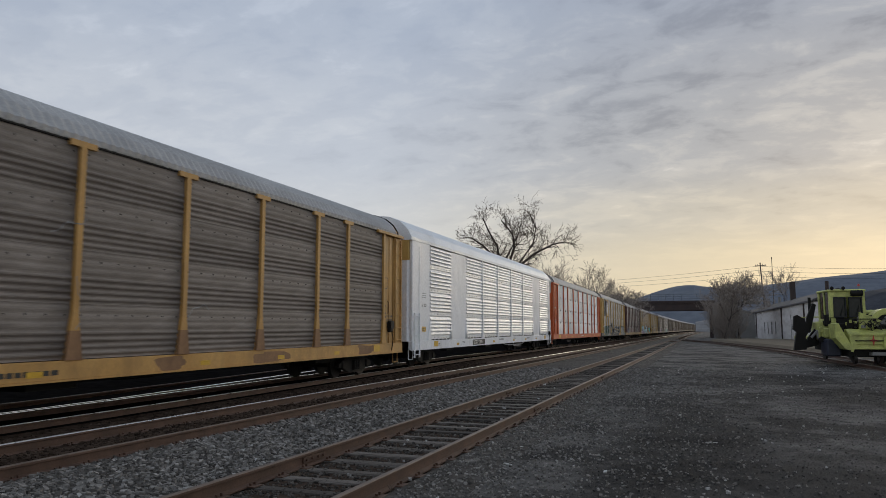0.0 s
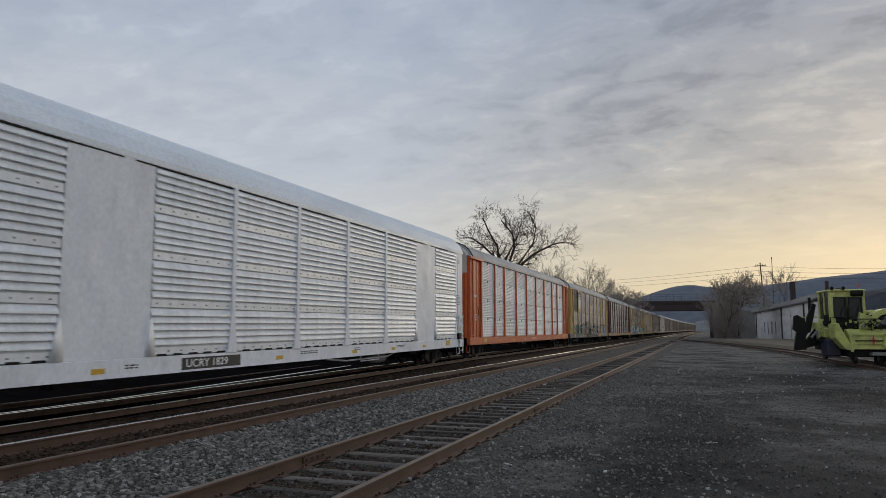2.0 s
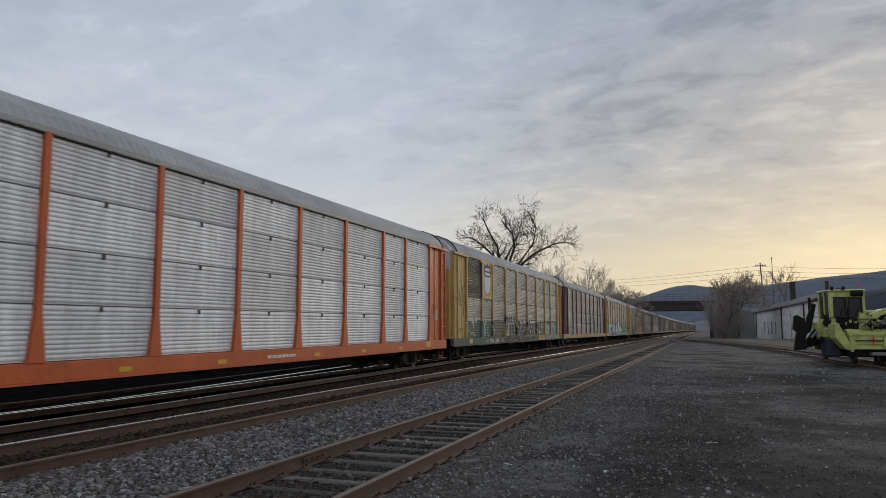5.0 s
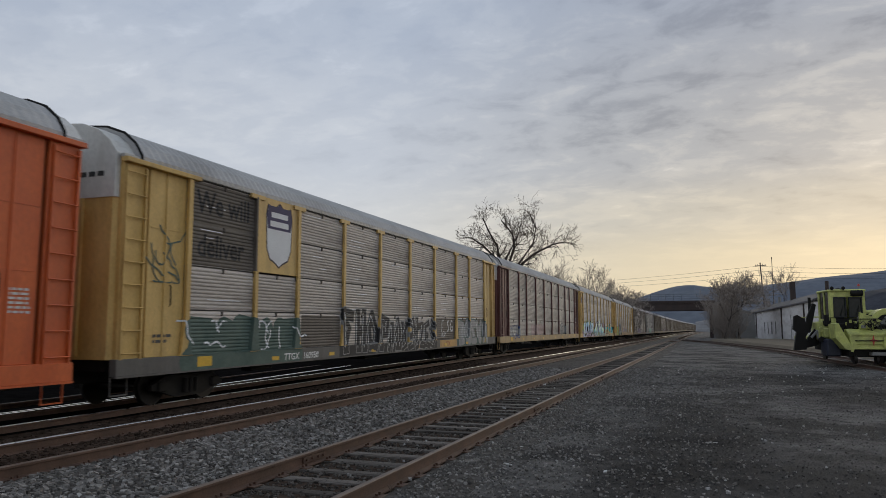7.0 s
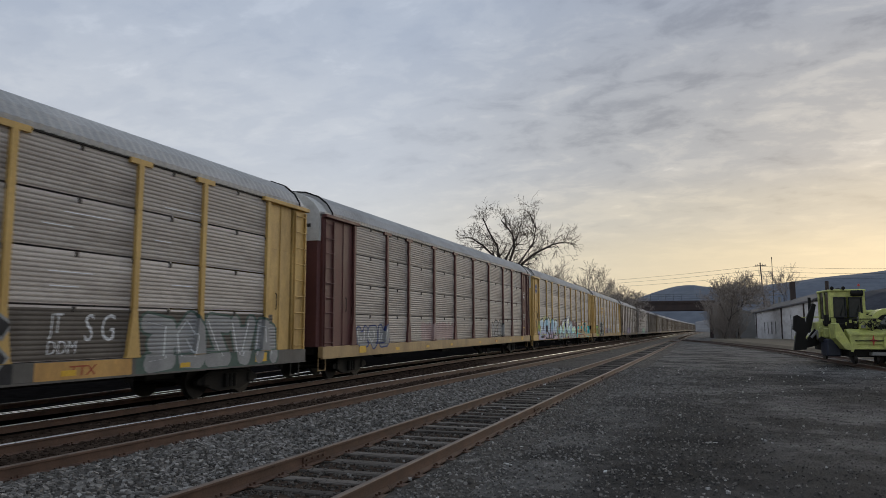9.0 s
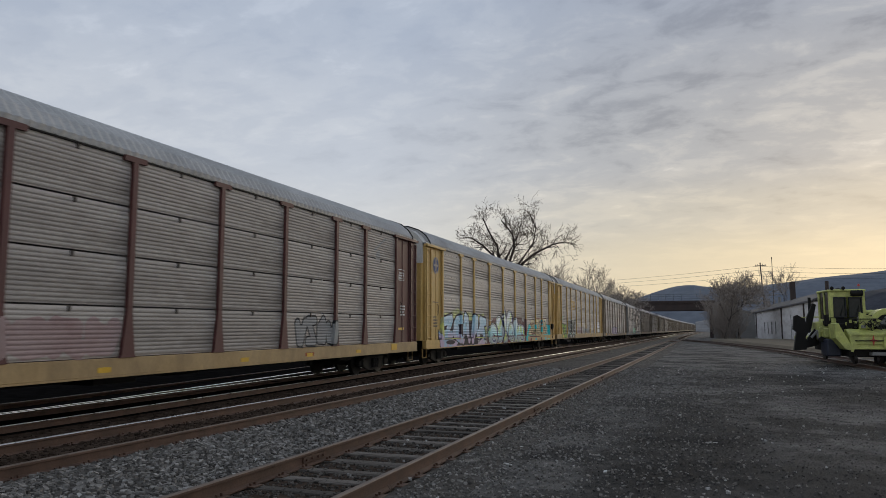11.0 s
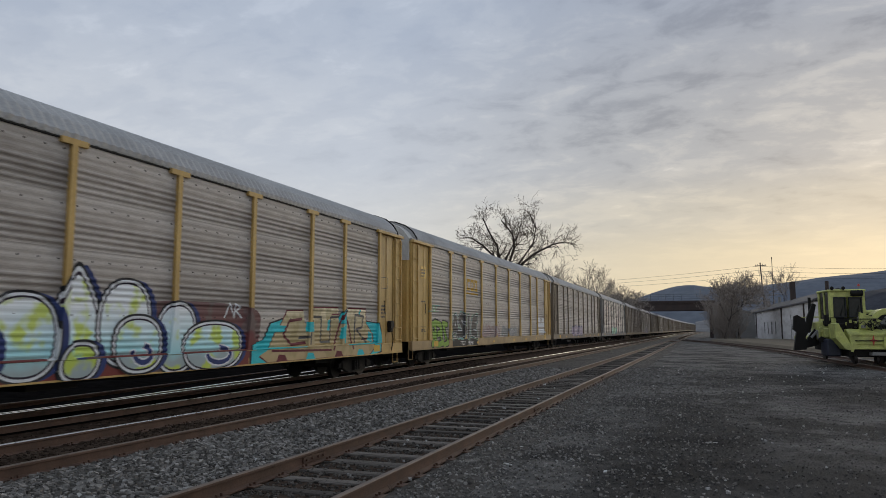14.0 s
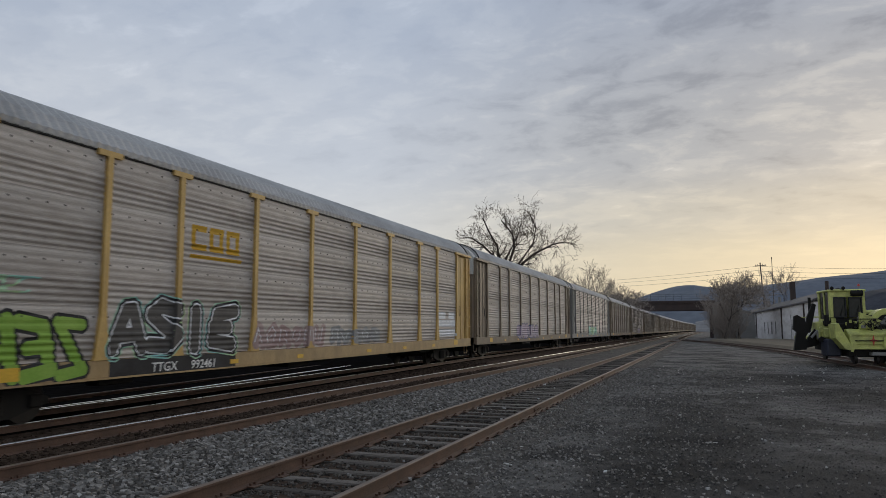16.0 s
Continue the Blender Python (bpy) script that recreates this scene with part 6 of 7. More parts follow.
    # pale dashes along the ribs: scratches, and bright highlights painted on
    for k in range(26):
        y, r, n = rnd.choice((2.7, 7.4, 7.5, 9.9, 10.1, 12.8, 15.6, 18.4, 21.3)) + rnd.uniform(0, 0.8), rnd.choice((1, 1, 2, 2, 3)), rnd.uniform(0.3, 1.3)
        z = Z_SIDE + 0.015 + r * ROW_H + 0.02 + rnd.randint(1, 9) * 0.087 * ROW_H
        drape("scratch", [box_poly(y, y + n, z + 0.028, z + 0.046)], P_PALE, c, 0.003, "pale scratch and painted highlight along the sheet", gap=g, style="fine", posts=[])
    drape("sill_paint", [box_poly(9.5, 18.2, 0.73, 1.055)], P_BLACK, c, 0.001, "black sprayed sill", flat=SILL_X)
    drape("sill_paint", [box_poly(2.4, 6.1, 0.73, 1.055), box_poly(20.9, 25.9, 0.73, 1.055)], P_DULLGREEN, c, 0.001, "dull green sprayed sill", flat=SILL_X)
    drape("sill_paint", [box_poly(18.6, 20.8, 0.74, 1.05)], M_OCHRE, c, 0.003, "yellow sill patch", flat=SILL_X)
    drape("lettering", text_polys("TTX", 19.3, 0.80, 0.25, 1.25, 0.004, 0.1), P_REDBAR, c, 0.006, "red lettering", flat=SILL_X)
    drape("graffiti", strokes(rnd, 1.5, 2.2, 2.6, 3.9, 8, 0.035), P_DULLGREEN, c, 0.014, "green scrawl on the door", flat=DOOR_X)
    drape("stencil", bars(1.5, 1.35, 0.55, 0.22, 2, rnd), P_SHADOW, c, 0.014, "dark stencil bars", flat=DOOR_X)
    # car 4, maroon
    c = cars[4]
    mural(c, "graffiti", 18.9, 21.3, 1.1, 1.95, 4, 9, [(0.05, P_BLACK, "black graffiti outline"), (0.0, P_GREY, "grey graffiti")], "grey graffiti", counters=P_BLACK, gap=g, style="fine")
    mural(c, "graffiti", 2.8, 5.2, 0.95, 1.75, 3, 19, [(0.05, P_NAVY, "navy graffiti"), (0.0, P_GREY, "grey graffiti")], "navy and grey graffiti", counters=P_NAVY, shine=P_PALE, gap=g, style="fine")
    mural(c, "graffiti", 8.6, 12.5, 1.1, 1.8, 5, 29, [(0.03, P_PINK, "faded pink graffiti")], "faded pink graffiti", counters=P_GREY, gap=g, style="fine")
    drape("stencil", bars(19.4, 0.82, 0.6, 0.18, 1, rnd), P_REDBAR, c, 0.003, "red stencil bars", flat=SILL_X)
    frame_y, frame_z = 26.15, 3.35
    drape("stencil", [box_poly(frame_y, frame_y + 0.5, frame_z, frame_z + 0.02), box_poly(frame_y, frame_y + 0.5, frame_z + 0.4, frame_z + 0.42), box_poly(frame_y, frame_y + 0.02, frame_z, frame_z + 0.42), box_poly(frame_y + 0.48, frame_y + 0.5, frame_z, frame_z + 0.42)] + bars(frame_y + 0.05, frame_z + 0.06, 0.4, 0.3, 3, rnd) + bars(26.3, 2.05, 0.45, 0.42, 4, rnd), P_PALE, c, 0.016, "white stencil bars in a frame", flat=DOOR_X)
    drape("stencil", [box_poly(26.1, 26.65, 1.52, 1.6)], M_REFLECT, c, 0.016, "yellow stencil bar", flat=DOOR_X)
    drape("paint_arrow", [[(24.0, 4.2), (25.0, 4.75), (24.95, 4.82), (23.95, 4.27)], [(24.1, 3.95), (24.45, 3.95), (24.45, 4.3), (24.2, 4.25)]], P_GREY, c, 0.004, "pale painted arrow", gap=g, style="fine")
    # car 5, murals
    c = cars[5]
    drape("sill_paint", [box_poly(2.15, 9.0, 0.72, 1.055)], P_SKYFADE, c, 0.001, "lilac sprayed sill", flat=SILL_X)
    drape("sill_paint", [box_poly(9.0, 18.2, 0.72, 1.055)], P_ROSE, c, 0.001, "dark wine sprayed sill", flat=SILL_X)
    drape("graffiti", [[(2.25, 1.2), (2.35, 1.95), (2.7, 2.2), (3.6, 2.22), (4.0, 2.36), (4.75, 2.46), (5.3, 2.25), (6.4, 2.34), (7.4, 2.2), (8.9, 2.3), (9.3, 1.9), (9.5, 1.3), (9.2, 1.02), (2.4, 1.02)]], P_HAZE, c, 0.0012, "lime spray mist behind lettering")
    drape("graffiti", [[(2.75, 1.05), (2.75, 1.95), (4.1, 1.98), (4.9, 2.05), (5.5, 1.9), (8.8, 1.95), (8.85, 1.15), (7.6, 0.76), (4.4, 0.76)]], P_INK, c, 0.002, "dark plum ground between letters")
    horn = [(2.1, 1.46), (2.42, 1.28), (2.75, 1.06), (3.9, 1.04), (4.6, 0.9), (4.3, 0.735), (2.2, 0.735)]
    drape("graffiti", [[(3.4 + (y - 3.4) * 1.05, 1.0 + (z - 1.0) * 1.14) for y, z in horn]], P_INK, c, 0.0035, "dark graffiti outline")
    drape("graffiti", [horn], P_SKYFADE, c, 0.0045, "lilac swoosh below lettering")
    drape("graffiti", [[(3.55 + math.cos(k * 0.35) * 0.62, 0.93 + math.sin(k * 0.35) * 0.1) for k in range(18)]], P_INK, c, 0.0055, "dark plum eye shape")
    zed = [[(0.0, 0.86), (1.0, 1.0)], [(0.98, 0.97), (0.35, 0.36)], [(0.2, 0.3), (1.05, 0.28)]]
    trident = [[(1.0, 0.98), (0.42, 0.95), (0.15, 0.72), (0.6, 0.55), (0.1, 0.38), (0.35, 0.2), (1.0, 0.08)]]
    arch_leg = [[(0.02, 0.02), (0.3, 0.5), (0.42, 1.0)], [(0.42, 1.0), (0.75, 0.85), (0.98, 0.05)], [(0.25, 0.42), (0.8, 0.4)]]
    hook = [[(0.3, 0.0), (0.4, 0.9)], [(0.4, 0.9), (1.0, 0.86), (1.02, 0.5), (0.45, 0.42)]]
    crowned = [[(0.0, 0.22), (0.35, 0.62), (0.45, 0.98)], [(0.3, 1.0), (1.12, 0.92)], [(0.6, 0.9), (1.05, 0.25)], [(0.25, 0.46), (0.8, 0.46)]]
    mural(c, "graffiti", 2.62, 9.05, 0.76, 2.34, 5, 3, [(0.085, P_INK, "dark graffiti outline"), (0.0, P_SKYFADE, "pastel blue and lilac graffiti lettering")], "pastel blue and lilac graffiti lettering", shine=P_PALE, power=0.6, fat=0.165, glyphs=[zed, trident, arch_leg, hook, crowned])
    drape("lettering", text_polys("TTGX", 7.62, 0.79, 0.22, 1.05, 0.002, 0.1) + text_polys("939041", 8.6, 0.79, 0.22, 1.05, 0.002, 0.1), M_LETTER, c, 0.02, "white lettering", flat=SILL_X)
    drape("graffiti", [blob(rnd, 14.0, 1.5, 8.4, 1.5, 0, 0.5, 0.25, 0, 9.0)], P_ROSE, c, 0.0015, "wine red spray mist")
    balloons(c, "graffiti", [(13.0, 1.65, 0.92, 1.85, 0.0, 0.9, 0), (14.15, 1.72, 1.2, 1.5, 0.05, 0.0, 0), (11.9, 1.48, 1.25, 1.3, 0.0, 0.0, 0), (15.6, 1.42, 1.1, 1.32, 0.08, 0.0, 0),
                             (10.5, 1.22, 1.72, 0.98, 0.1, 0.0, 3.4), (16.85, 1.20, 1.95, 0.96, 0.1, 0.0, 3.2), (14.5, 1.30, 1.15, 0.95, 0.0, 0.0, 3.0), (13.05, 1.02, 0.7, 0.55, 0.2, 0.0, 0)], "aqua and white balloon graffiti")
    teal = [(18.3, 0.735), (18.32, 1.2), (18.9, 1.32), (19.2, 1.72), (19.9, 1.86), (21.3, 1.66), (22.9, 1.9), (23.35, 2.2), (23.8, 1.9), (24.9, 1.8), (25.75, 1.75), (26.0, 1.3), (25.95, 0.8), (25.6, 0.735)]
    drape("graffiti", [[(22.2 + (y - 22.2) * 1.02, max(0.725, 1.3 + (z - 1.3) * 1.07)) for y, z in teal]], P_BLACK, c, 0.002, "black graffiti edge")
    drape("graffiti", [teal], P_TEAL, c, 0.003, "turquoise graffiti shadow")
    block = [(18.65, 0.92), (19.0, 0.745), (25.1, 0.745), (25.45, 0.95), (25.35, 1.4), (24.85, 1.75), (24.82, 2.2), (23.55, 2.2), (23.4, 1.72), (22.95, 1.72), (22.9, 2.2), (21.4, 2.17), (21.25, 1.74), (20.9, 1.74), (20.84, 2.08), (19.98, 2.06), (19.72, 1.74), (19.35, 1.42), (19.1, 1.08)]
    drape("graffiti", [[(22.1 + (y - 22.1) * 1.012, max(0.73, 1.4 + (z - 1.4) * 1.06)) for y, z in block]], P_WINE, c, 0.0042, "wine red outline")
    drape("graffiti", [block], P_SANDFADE, c, 0.0052, "sand gold block graffiti")
    for k, (y, z, w, h) in enumerate(((20.55, 1.3, 0.6, 0.10), (22.2, 1.52, 0.14, 0.34), (22.45, 1.98, 0.5, 0.07), (23.95, 1.5, 0.10, 0.4), (24.3, 1.98, 0.10, 0.22), (24.5, 1.2, 0.45, 0.08), (21.1, 1.12, 0.07, 0.6), (23.2, 1.12, 0.07, 0.6))):
        drape("graffiti", [[(y, z), (y + w, z + 0.02), (y + w + 0.05, z + h), (y + 0.05, z + h - 0.02)]], (P_SHADOW, P_TEAL, P_WINE)[k % 3], c, 0.0064, "dark cut between graffiti letters")
    for k, (pts, r) in enumerate((([(20.75, 1.86), (20.1, 1.8), (19.8, 1.42), (20.2, 1.16), (20.95, 1.2)], 0.04), ([(21.4, 1.93), (21.85, 1.92), (21.8, 1.2), (22.35, 1.2), (22.42, 1.92), (22.9, 1.95)], 0.035),
                                ([(22.55, 0.95), (22.95, 1.66), (23.3, 2.1), (23.6, 1.68), (23.85, 0.95)], 0.045), ([(24.0, 1.15), (24.05, 2.02), (24.65, 1.98), (24.55, 1.62), (24.12, 1.56), (24.9, 1.1)], 0.04), ([(19.2, 1.02), (21.0, 0.98), (22.4, 0.95)], 0.03))):
        drape("graffiti", ribbon(pts, r), (P_WINE, P_SHADOW)[k % 2], c, 0.0075, "dark line between graffiti letters", step=0.00005)
    for pts in ([(19.35, 1.5), (19.9, 1.5), (20.0, 1.66), (19.6, 1.68)], [(22.98, 1.25), (23.28, 1.3), (23.3, 1.75), (23.1, 1.6)], [(24.95, 1.2), (25.3, 1.1), (25.3, 1.4), (25.05, 1.5)], [(20.95, 1.5), (21.3, 1.5), (21.35, 1.78), (21.0, 1.78)]):
        drape("graffiti", [pts], P_TEAL, c, 0.007, "turquoise patch between letters")
    for k, y in enumerate((19.4, 20.9, 22.6, 24.1)):
        drape("sill_paint", [[(y, 0.735), (y + 0.55, 0.735), (y + 0.42, 0.9), (y + 0.12, 0.92)]], (P_WINE, P_TEAL)[k % 2], c, 0.014, "coloured patch on the sill", flat=SILL_X)
    drape("graffiti", ribbon([(17.25, 1.86), (17.45, 2.2), (17.6, 1.9)], 0.022) + ribbon([(17.62, 1.86), (17.66, 2.2), (17.86, 2.1), (17.68, 2.02), (17.92, 1.86)], 0.022), P_PALE, c, 0.012, "white scrawled tag")
    drape("graffiti", strokes(rnd, 10.0, 10.25, 1.95, 2.3, 3, 0.03), P_PALE, c, 0.004, "white scrawled tag")
    ring = [(1.78 + math.cos(i * 0.2618) * 0.36, 4.2 + math.sin(i * 0.2618) * 0.36) for i in range(24)]
    drape("emblem", [ring], P_GREY, c, 0.014, "round emblem", flat=DOOR_X)
    drape("emblem", [[(1.78 + (y - 1.78) * 0.86, 4.2 + (z - 4.2) * 0.86) for y, z in ring]], P_NAVY, c, 0.017, "blue disc of the emblem", flat=DOOR_X)
    drape("emblem", [box_poly(1.53, 2.03, 4.15, 4.25), box_poly(1.73, 1.83, 3.95, 4.45)], P_GREY, c, 0.020, "pale cross on the emblem", flat=DOOR_X)
    drape("stencil", bars(1.4, 2.62, 0.7, 0.08, 1, rnd) + bars(1.5, 1.6, 0.5, 0.5, 4, rnd), P_SHADOW, c, 0.014, "dark stencil bars", flat=DOOR_X)
    # car 6
    c = cars[6]
    mural(c, "graffiti", 2.6, 4.8, 0.74, 2.1, 3, 31, [(0.06, P_BLACK, "black graffiti outline"), (0.0, P_GREEN, "bright green bubble graffiti")], "bright green bubble graffiti", power=0.7, fat=0.16)
    drape("graffiti", strokes(rnd, 2.9, 3.6, 2.25, 2.5, 8, 0.04), P_AQUA, c, 0.004, "pale aqua scrawl")
    eye_glyph = [[(0.5, 0), (0.5, 1)]]
    mural(c, "graffiti", 5.3, 9.25, 1.1, 2.28, 4, 51, [(0.12, P_AQUA, "pale aqua graffiti outline"), (0.09, P_BLACK, "black graffiti outline"), (0.035, P_PALE, "white graffiti outline"), (0.0, P_SHADOW, "dark grey graffiti lettering")], "dark grey graffiti lettering", glyphs=[GLYPHS[3], GLYPHS[2], eye_glyph, GLYPHS[4]], fat=0.15, power=0.6)
    drape("graffiti", [box_poly(5.3, 9.2, 0.72, 1.06)], P_BLACK, c, 0.003, "black painted patch on the sill", flat=SILL_X)
    drape("lettering", text_polys("TTGX", 6.4, 0.77, 0.26, 1.1, 0.003, 0.1) + text_polys("992461", 7.6, 0.77, 0.26, 1.1, 0.003, 0.1), M_LETTER, c, 0.007, "white lettering", flat=SILL_X)
    mural(c, "graffiti", 9.9, 13.6, 1.1, 1.75, 6, 41, [(0.02, P_PINK, "faded pink graffiti")], "faded pink graffiti", shine=P_PALE, counters=P_GREY)
    mural(c, "graffiti", 13.9, 17.5, 1.1, 1.65, 5, 43, [(0.02, P_GREY, "faded grey graffiti")], "faded grey graffiti", shine=P_PALE)
    drape("graffiti", [box_poly(23.4, 25.7, 1.2, 1.5), box_poly(23.4, 25.7, 1.62, 1.9), box_poly(23.5, 24.4, 1.95, 2.25), box_poly(24.8, 25.6, 1.95, 2.25)], P_PALE, c, 0.004, "white painted blocks")
    logo = []
    for k in range(3):
        y = 7.55 + k * 0.62
        logo += [box_poly(y, y + 0.52, 3.78, 3.92), box_poly(y, y + 0.14, 3.42, 3.78), box_poly(y, y + 0.52, 3.36, 3.5)]
        if k:
            logo.append(box_poly(y + 0.36, y + 0.5, 3.5, 3.78))
    drape("emblem", logo + [box_poly(7.5, 9.4, 3.18, 3.26)], P_AMBER, c, 0.004, "amber painted block emblem with underline")
    drape("placard", [box_poly(1.52, 2.12, 3.55, 4.05)], M_REFLECT, c, 0.014, "yellow door placard", flat=DOOR_X)
    drape("stencil", bars(1.58, 3.62, 0.46, 0.36, 3, rnd), P_SHADOW, c, 0.017, "dark stencil bars", flat=DOOR_X)
    drape("stencil", [box_poly(1.55, 2.1, 1.42, 1.44), box_poly(1.55, 2.1, 1.6, 1.62)] + bars(1.6, 1.46, 0.4, 0.12, 1, rnd) + bars(1.6, 2.6, 0.4, 0.1, 1, rnd), P_SHADOW, c, 0.014, "dark stencil bars", flat=DOOR_X)
    for line, z in (("TTGX", 3.98), ("992461", 3.78)):
        polys = text_polys(line, 0.52, z, 0.19, 0.95, 0.003)
        s = Shape()
        for p in polys:
            s.add([(u, 0.404, v) for u, v in p], [tuple(range(len(p)))])
        part("lettering", s, P_SHADOW, c, "dark end lettering")
    # hand brakes beside the doors
    for k in (0, 5):
        c, n = cars[k], CAR_LENGTHS[k]
        bx = part("hand_brake", Shape().box(HALF - 0.02, HALF + 0.12, n - 1.75, n - 1.5, 1.45, 1.85, 0.03), M_BLACK, c, "grimy hand brake box with chain")
        part("brake_wheel", Shape().disc((HALF + 0.14, n - 1.63, 1.7), "x", 0.16, 0.03, 14), M_BLACK, bx)
        part("chain", Shape().tube([(HALF + 0.08, n - 1.55, 1.5), (HALF + 0.1, n - 1.45, 1.2), (HALF + 0.06, n - 1.5, 0.8)], 0.018, 5), M_BLACK, bx)
        drape("stencil", bars(n - 2.3, 1.95, 0.45, 0.5, 4, rnd) + [box_poly(n - 2.3, n - 1.75, 2.98, 3.0), box_poly(n - 2.3, n - 1.75, 3.36, 3.38), box_poly(n - 2.3, n - 2.28, 3.0, 3.36), box_poly(n - 1.77, n - 1.75, 3.0, 3.36)], P_SHADOW, c, 0.014, "dark stencil bars", flat=DOOR_X)
    # pale end stencils
    for c in cars[2:7]:
        s = Shape()
        for k in range(5):
            s.box(0.1 + k * 0.22, 0.26 + k * 0.22, 0.422, 0.43, 4.62, 4.72)
        part("stencil", s, M_INK, c, "dark stencil bars on the end")
    # a few marks on the cars that follow
    for n, c in enumerate(cars[7:14]):
        mats = ((P_LILAC, P_NAVY), (P_AQUA, P_NAVY), (P_GREY, P_BLACK))[n % 3]
        if n in (0, 1, 3, 5):
            mural(c, "graffiti", 9.0 + n, 15.0 + n, 0.9, 1.8, 6, 60 + n, [(0.05, mats[1], ""), (0.0, mats[0], "")], "small faded graffiti", counters=mats[1], style="louvre" if n == 1 else "ribbed", gap=0.0)


letter_cars()


# ---------------------------------------------------------------- ballast regulator on the spur
def build_machine():
    m = thing("ballast_regulator", "lime yellow track maintenance machine parked on the spur", "rail machine", at=pose(8.1, 41.0, -0.06, 0, 0, 8.3))
    # front plough body
    s = Shape().prism([(-0.5, 0.75), (0.1, 0.70), (1.2, 0.75), (1.2, 1.75), (0.0, 1.75), (-0.45, 1.45)], "x", -1.45, 2.3)
    part("front_body", s, M_LIME, m)
    part("deck_rail", Shape().box(-1.5, 2.3, -0.52, -0.40, 1.42, 1.54, 0.01).box(-1.5, 2.3, -0.55, -0.45, 0.98, 1.08, 0.01), M_LIME, m)
    part("side_blade", Shape().prism([(-2.2, 2.0), (-2.0, 2.05), (-1.45, 1.0), (-1.45, 0.7), (-1.7, 0.75), (-2.15, 1.3)], "y", -0.6, 0.4), M_LIME, m, "angled lime steel blade")
    part("chassis", Shape().box(-1.0, 1.1, 0.6, 7.0, 0.55, 1.15, 0.05), M_BLACK, m)
    # cab
    cab = part("cab", Shape().box(-1.85, 0.0, 1.12, 3.0, 1.66, 1.76), M_LIME, m)
    part("roof", Shape().box(-1.9, 0.05, 0.9, 3.2, 3.70, 3.82, 0.04), M_LIME, cab)
    part("panel", Shape().box(-1.85, 0.0, 1.0, 1.12, 1.7, 2.3, 0.015), M_BLACK, cab, "black panel below the windscreen")
    for q in ((-1.85, -1.6, 0.94, 1.0, 1.7, 2.3), (-1.85, 0.0, 3.0, 3.12, 1.7, 3.7), (-1.85, -1.73, 1.12, 3.0, 1.76, 2.3), (-0.12, 0.0, 1.12, 3.0, 1.76, 2.3), (-1.85, 0.0, 1.0, 1.12, 3.42, 3.70)):
        part("panel", Shape().box(*q, 0.015), M_LIME, cab)
    for q in ((-1.85, -1.68, 1.0, 1.12, 2.35, 3.42), (-0.16, 0.0, 1.0, 1.12, 2.35, 3.42), (-1.85, -1.73, 1.12, 1.3, 2.3, 3.7), (-1.85, -1.73, 2.0, 2.15, 2.3, 3.7), (-1.85, -1.73, 2.85, 3.0, 2.3, 3.7), (-0.12, 0.0, 1.95, 2.1, 2.3, 3.7)):
        part("pillar", Shape().box(*q, 0.01), M_LIME, cab)
    for x0, x1 in ((-1.68, -1.0), (-0.86, -0.16)):
        part("windscreen", Shape().box(x0, x1, 1.05, 1.07, 2.35, 3.42), M_CABGLASS, cab, "dark cab window")
        part("wiper", Shape().tube([((x0 + x1) / 2, 1.0, 2.4), ((x0 + x1) / 2 + 0.2, 0.99, 3.0)], 0.015, 4), M_BLACK, cab)
    for y0, y1 in ((1.3, 2.0), (2.15, 2.85)):
        part("side_window", Shape().box(-1.80, -1.78, y0, y1, 2.3, 3.7), M_CABGLASS, cab, "dark cab window")
        part("side_window", Shape().box(-0.07, -0.05, y0, y1, 2.3, 3.7), M_CABGLASS, cab, "dark cab window")
    part("seat", Shape().box(-1.2, -0.7, 1.9, 2.4, 1.75, 2.3, 0.05).box(-1.2, -0.7, 2.3, 2.42, 2.3, 2.95, 0.05), M_BLACK, cab)
    ac = part("roof_unit", Shape().disc((-0.45, 0.98, 3.62), "x", 0.17, 0.62, 14), M_BLACK, m, "black roof drum")
    part("beacon_mast", Shape().tube([(-0.15, 1.4, 3.8), (-0.15, 1.4, 4.0)], 0.025, 6), M_GREYPAINT, m)
    part("beacon", Shape().tube([(-0.15, 1.4, 4.0), (-0.15, 1.4, 4.12)], [0.07, 0.05], 8), M_REDPAINT, m, "red beacon")
    for x in (-1.75, -1.15):
        part("work_lamp", Shape().disc((x, 0.88, 3.88), "y", 0.09, 0.12, 10), M_BLACK, m)
    # engine deck and brush arch to the right of the cab
    for k in range(7):
        y, z = -0.3 + 0.1 * k, 1.78 + 0.05 * (k % 3)
        part("valve_block", Shape().box(-0.7 + k * 0.36, -0.52 + k * 0.36, y, y + 0.2, z, z + 0.16 + 0.04 * (k % 2), 0.02), M_BLACK if k % 2 else M_GREYPAINT, m)
    part("guard_rail", Shape().tube([(-1.4, -0.3, 1.75), (-1.4, -0.3, 2.25), (0.5, -0.3, 2.25), (0.5, -0.3, 1.75)], 0.03, 6), M_BLACK, m)
    part("skirt", Shape().box(-1.45, 2.2, -0.2, 0.9, 0.36, 0.72, 0.02), M_BLACK, m)
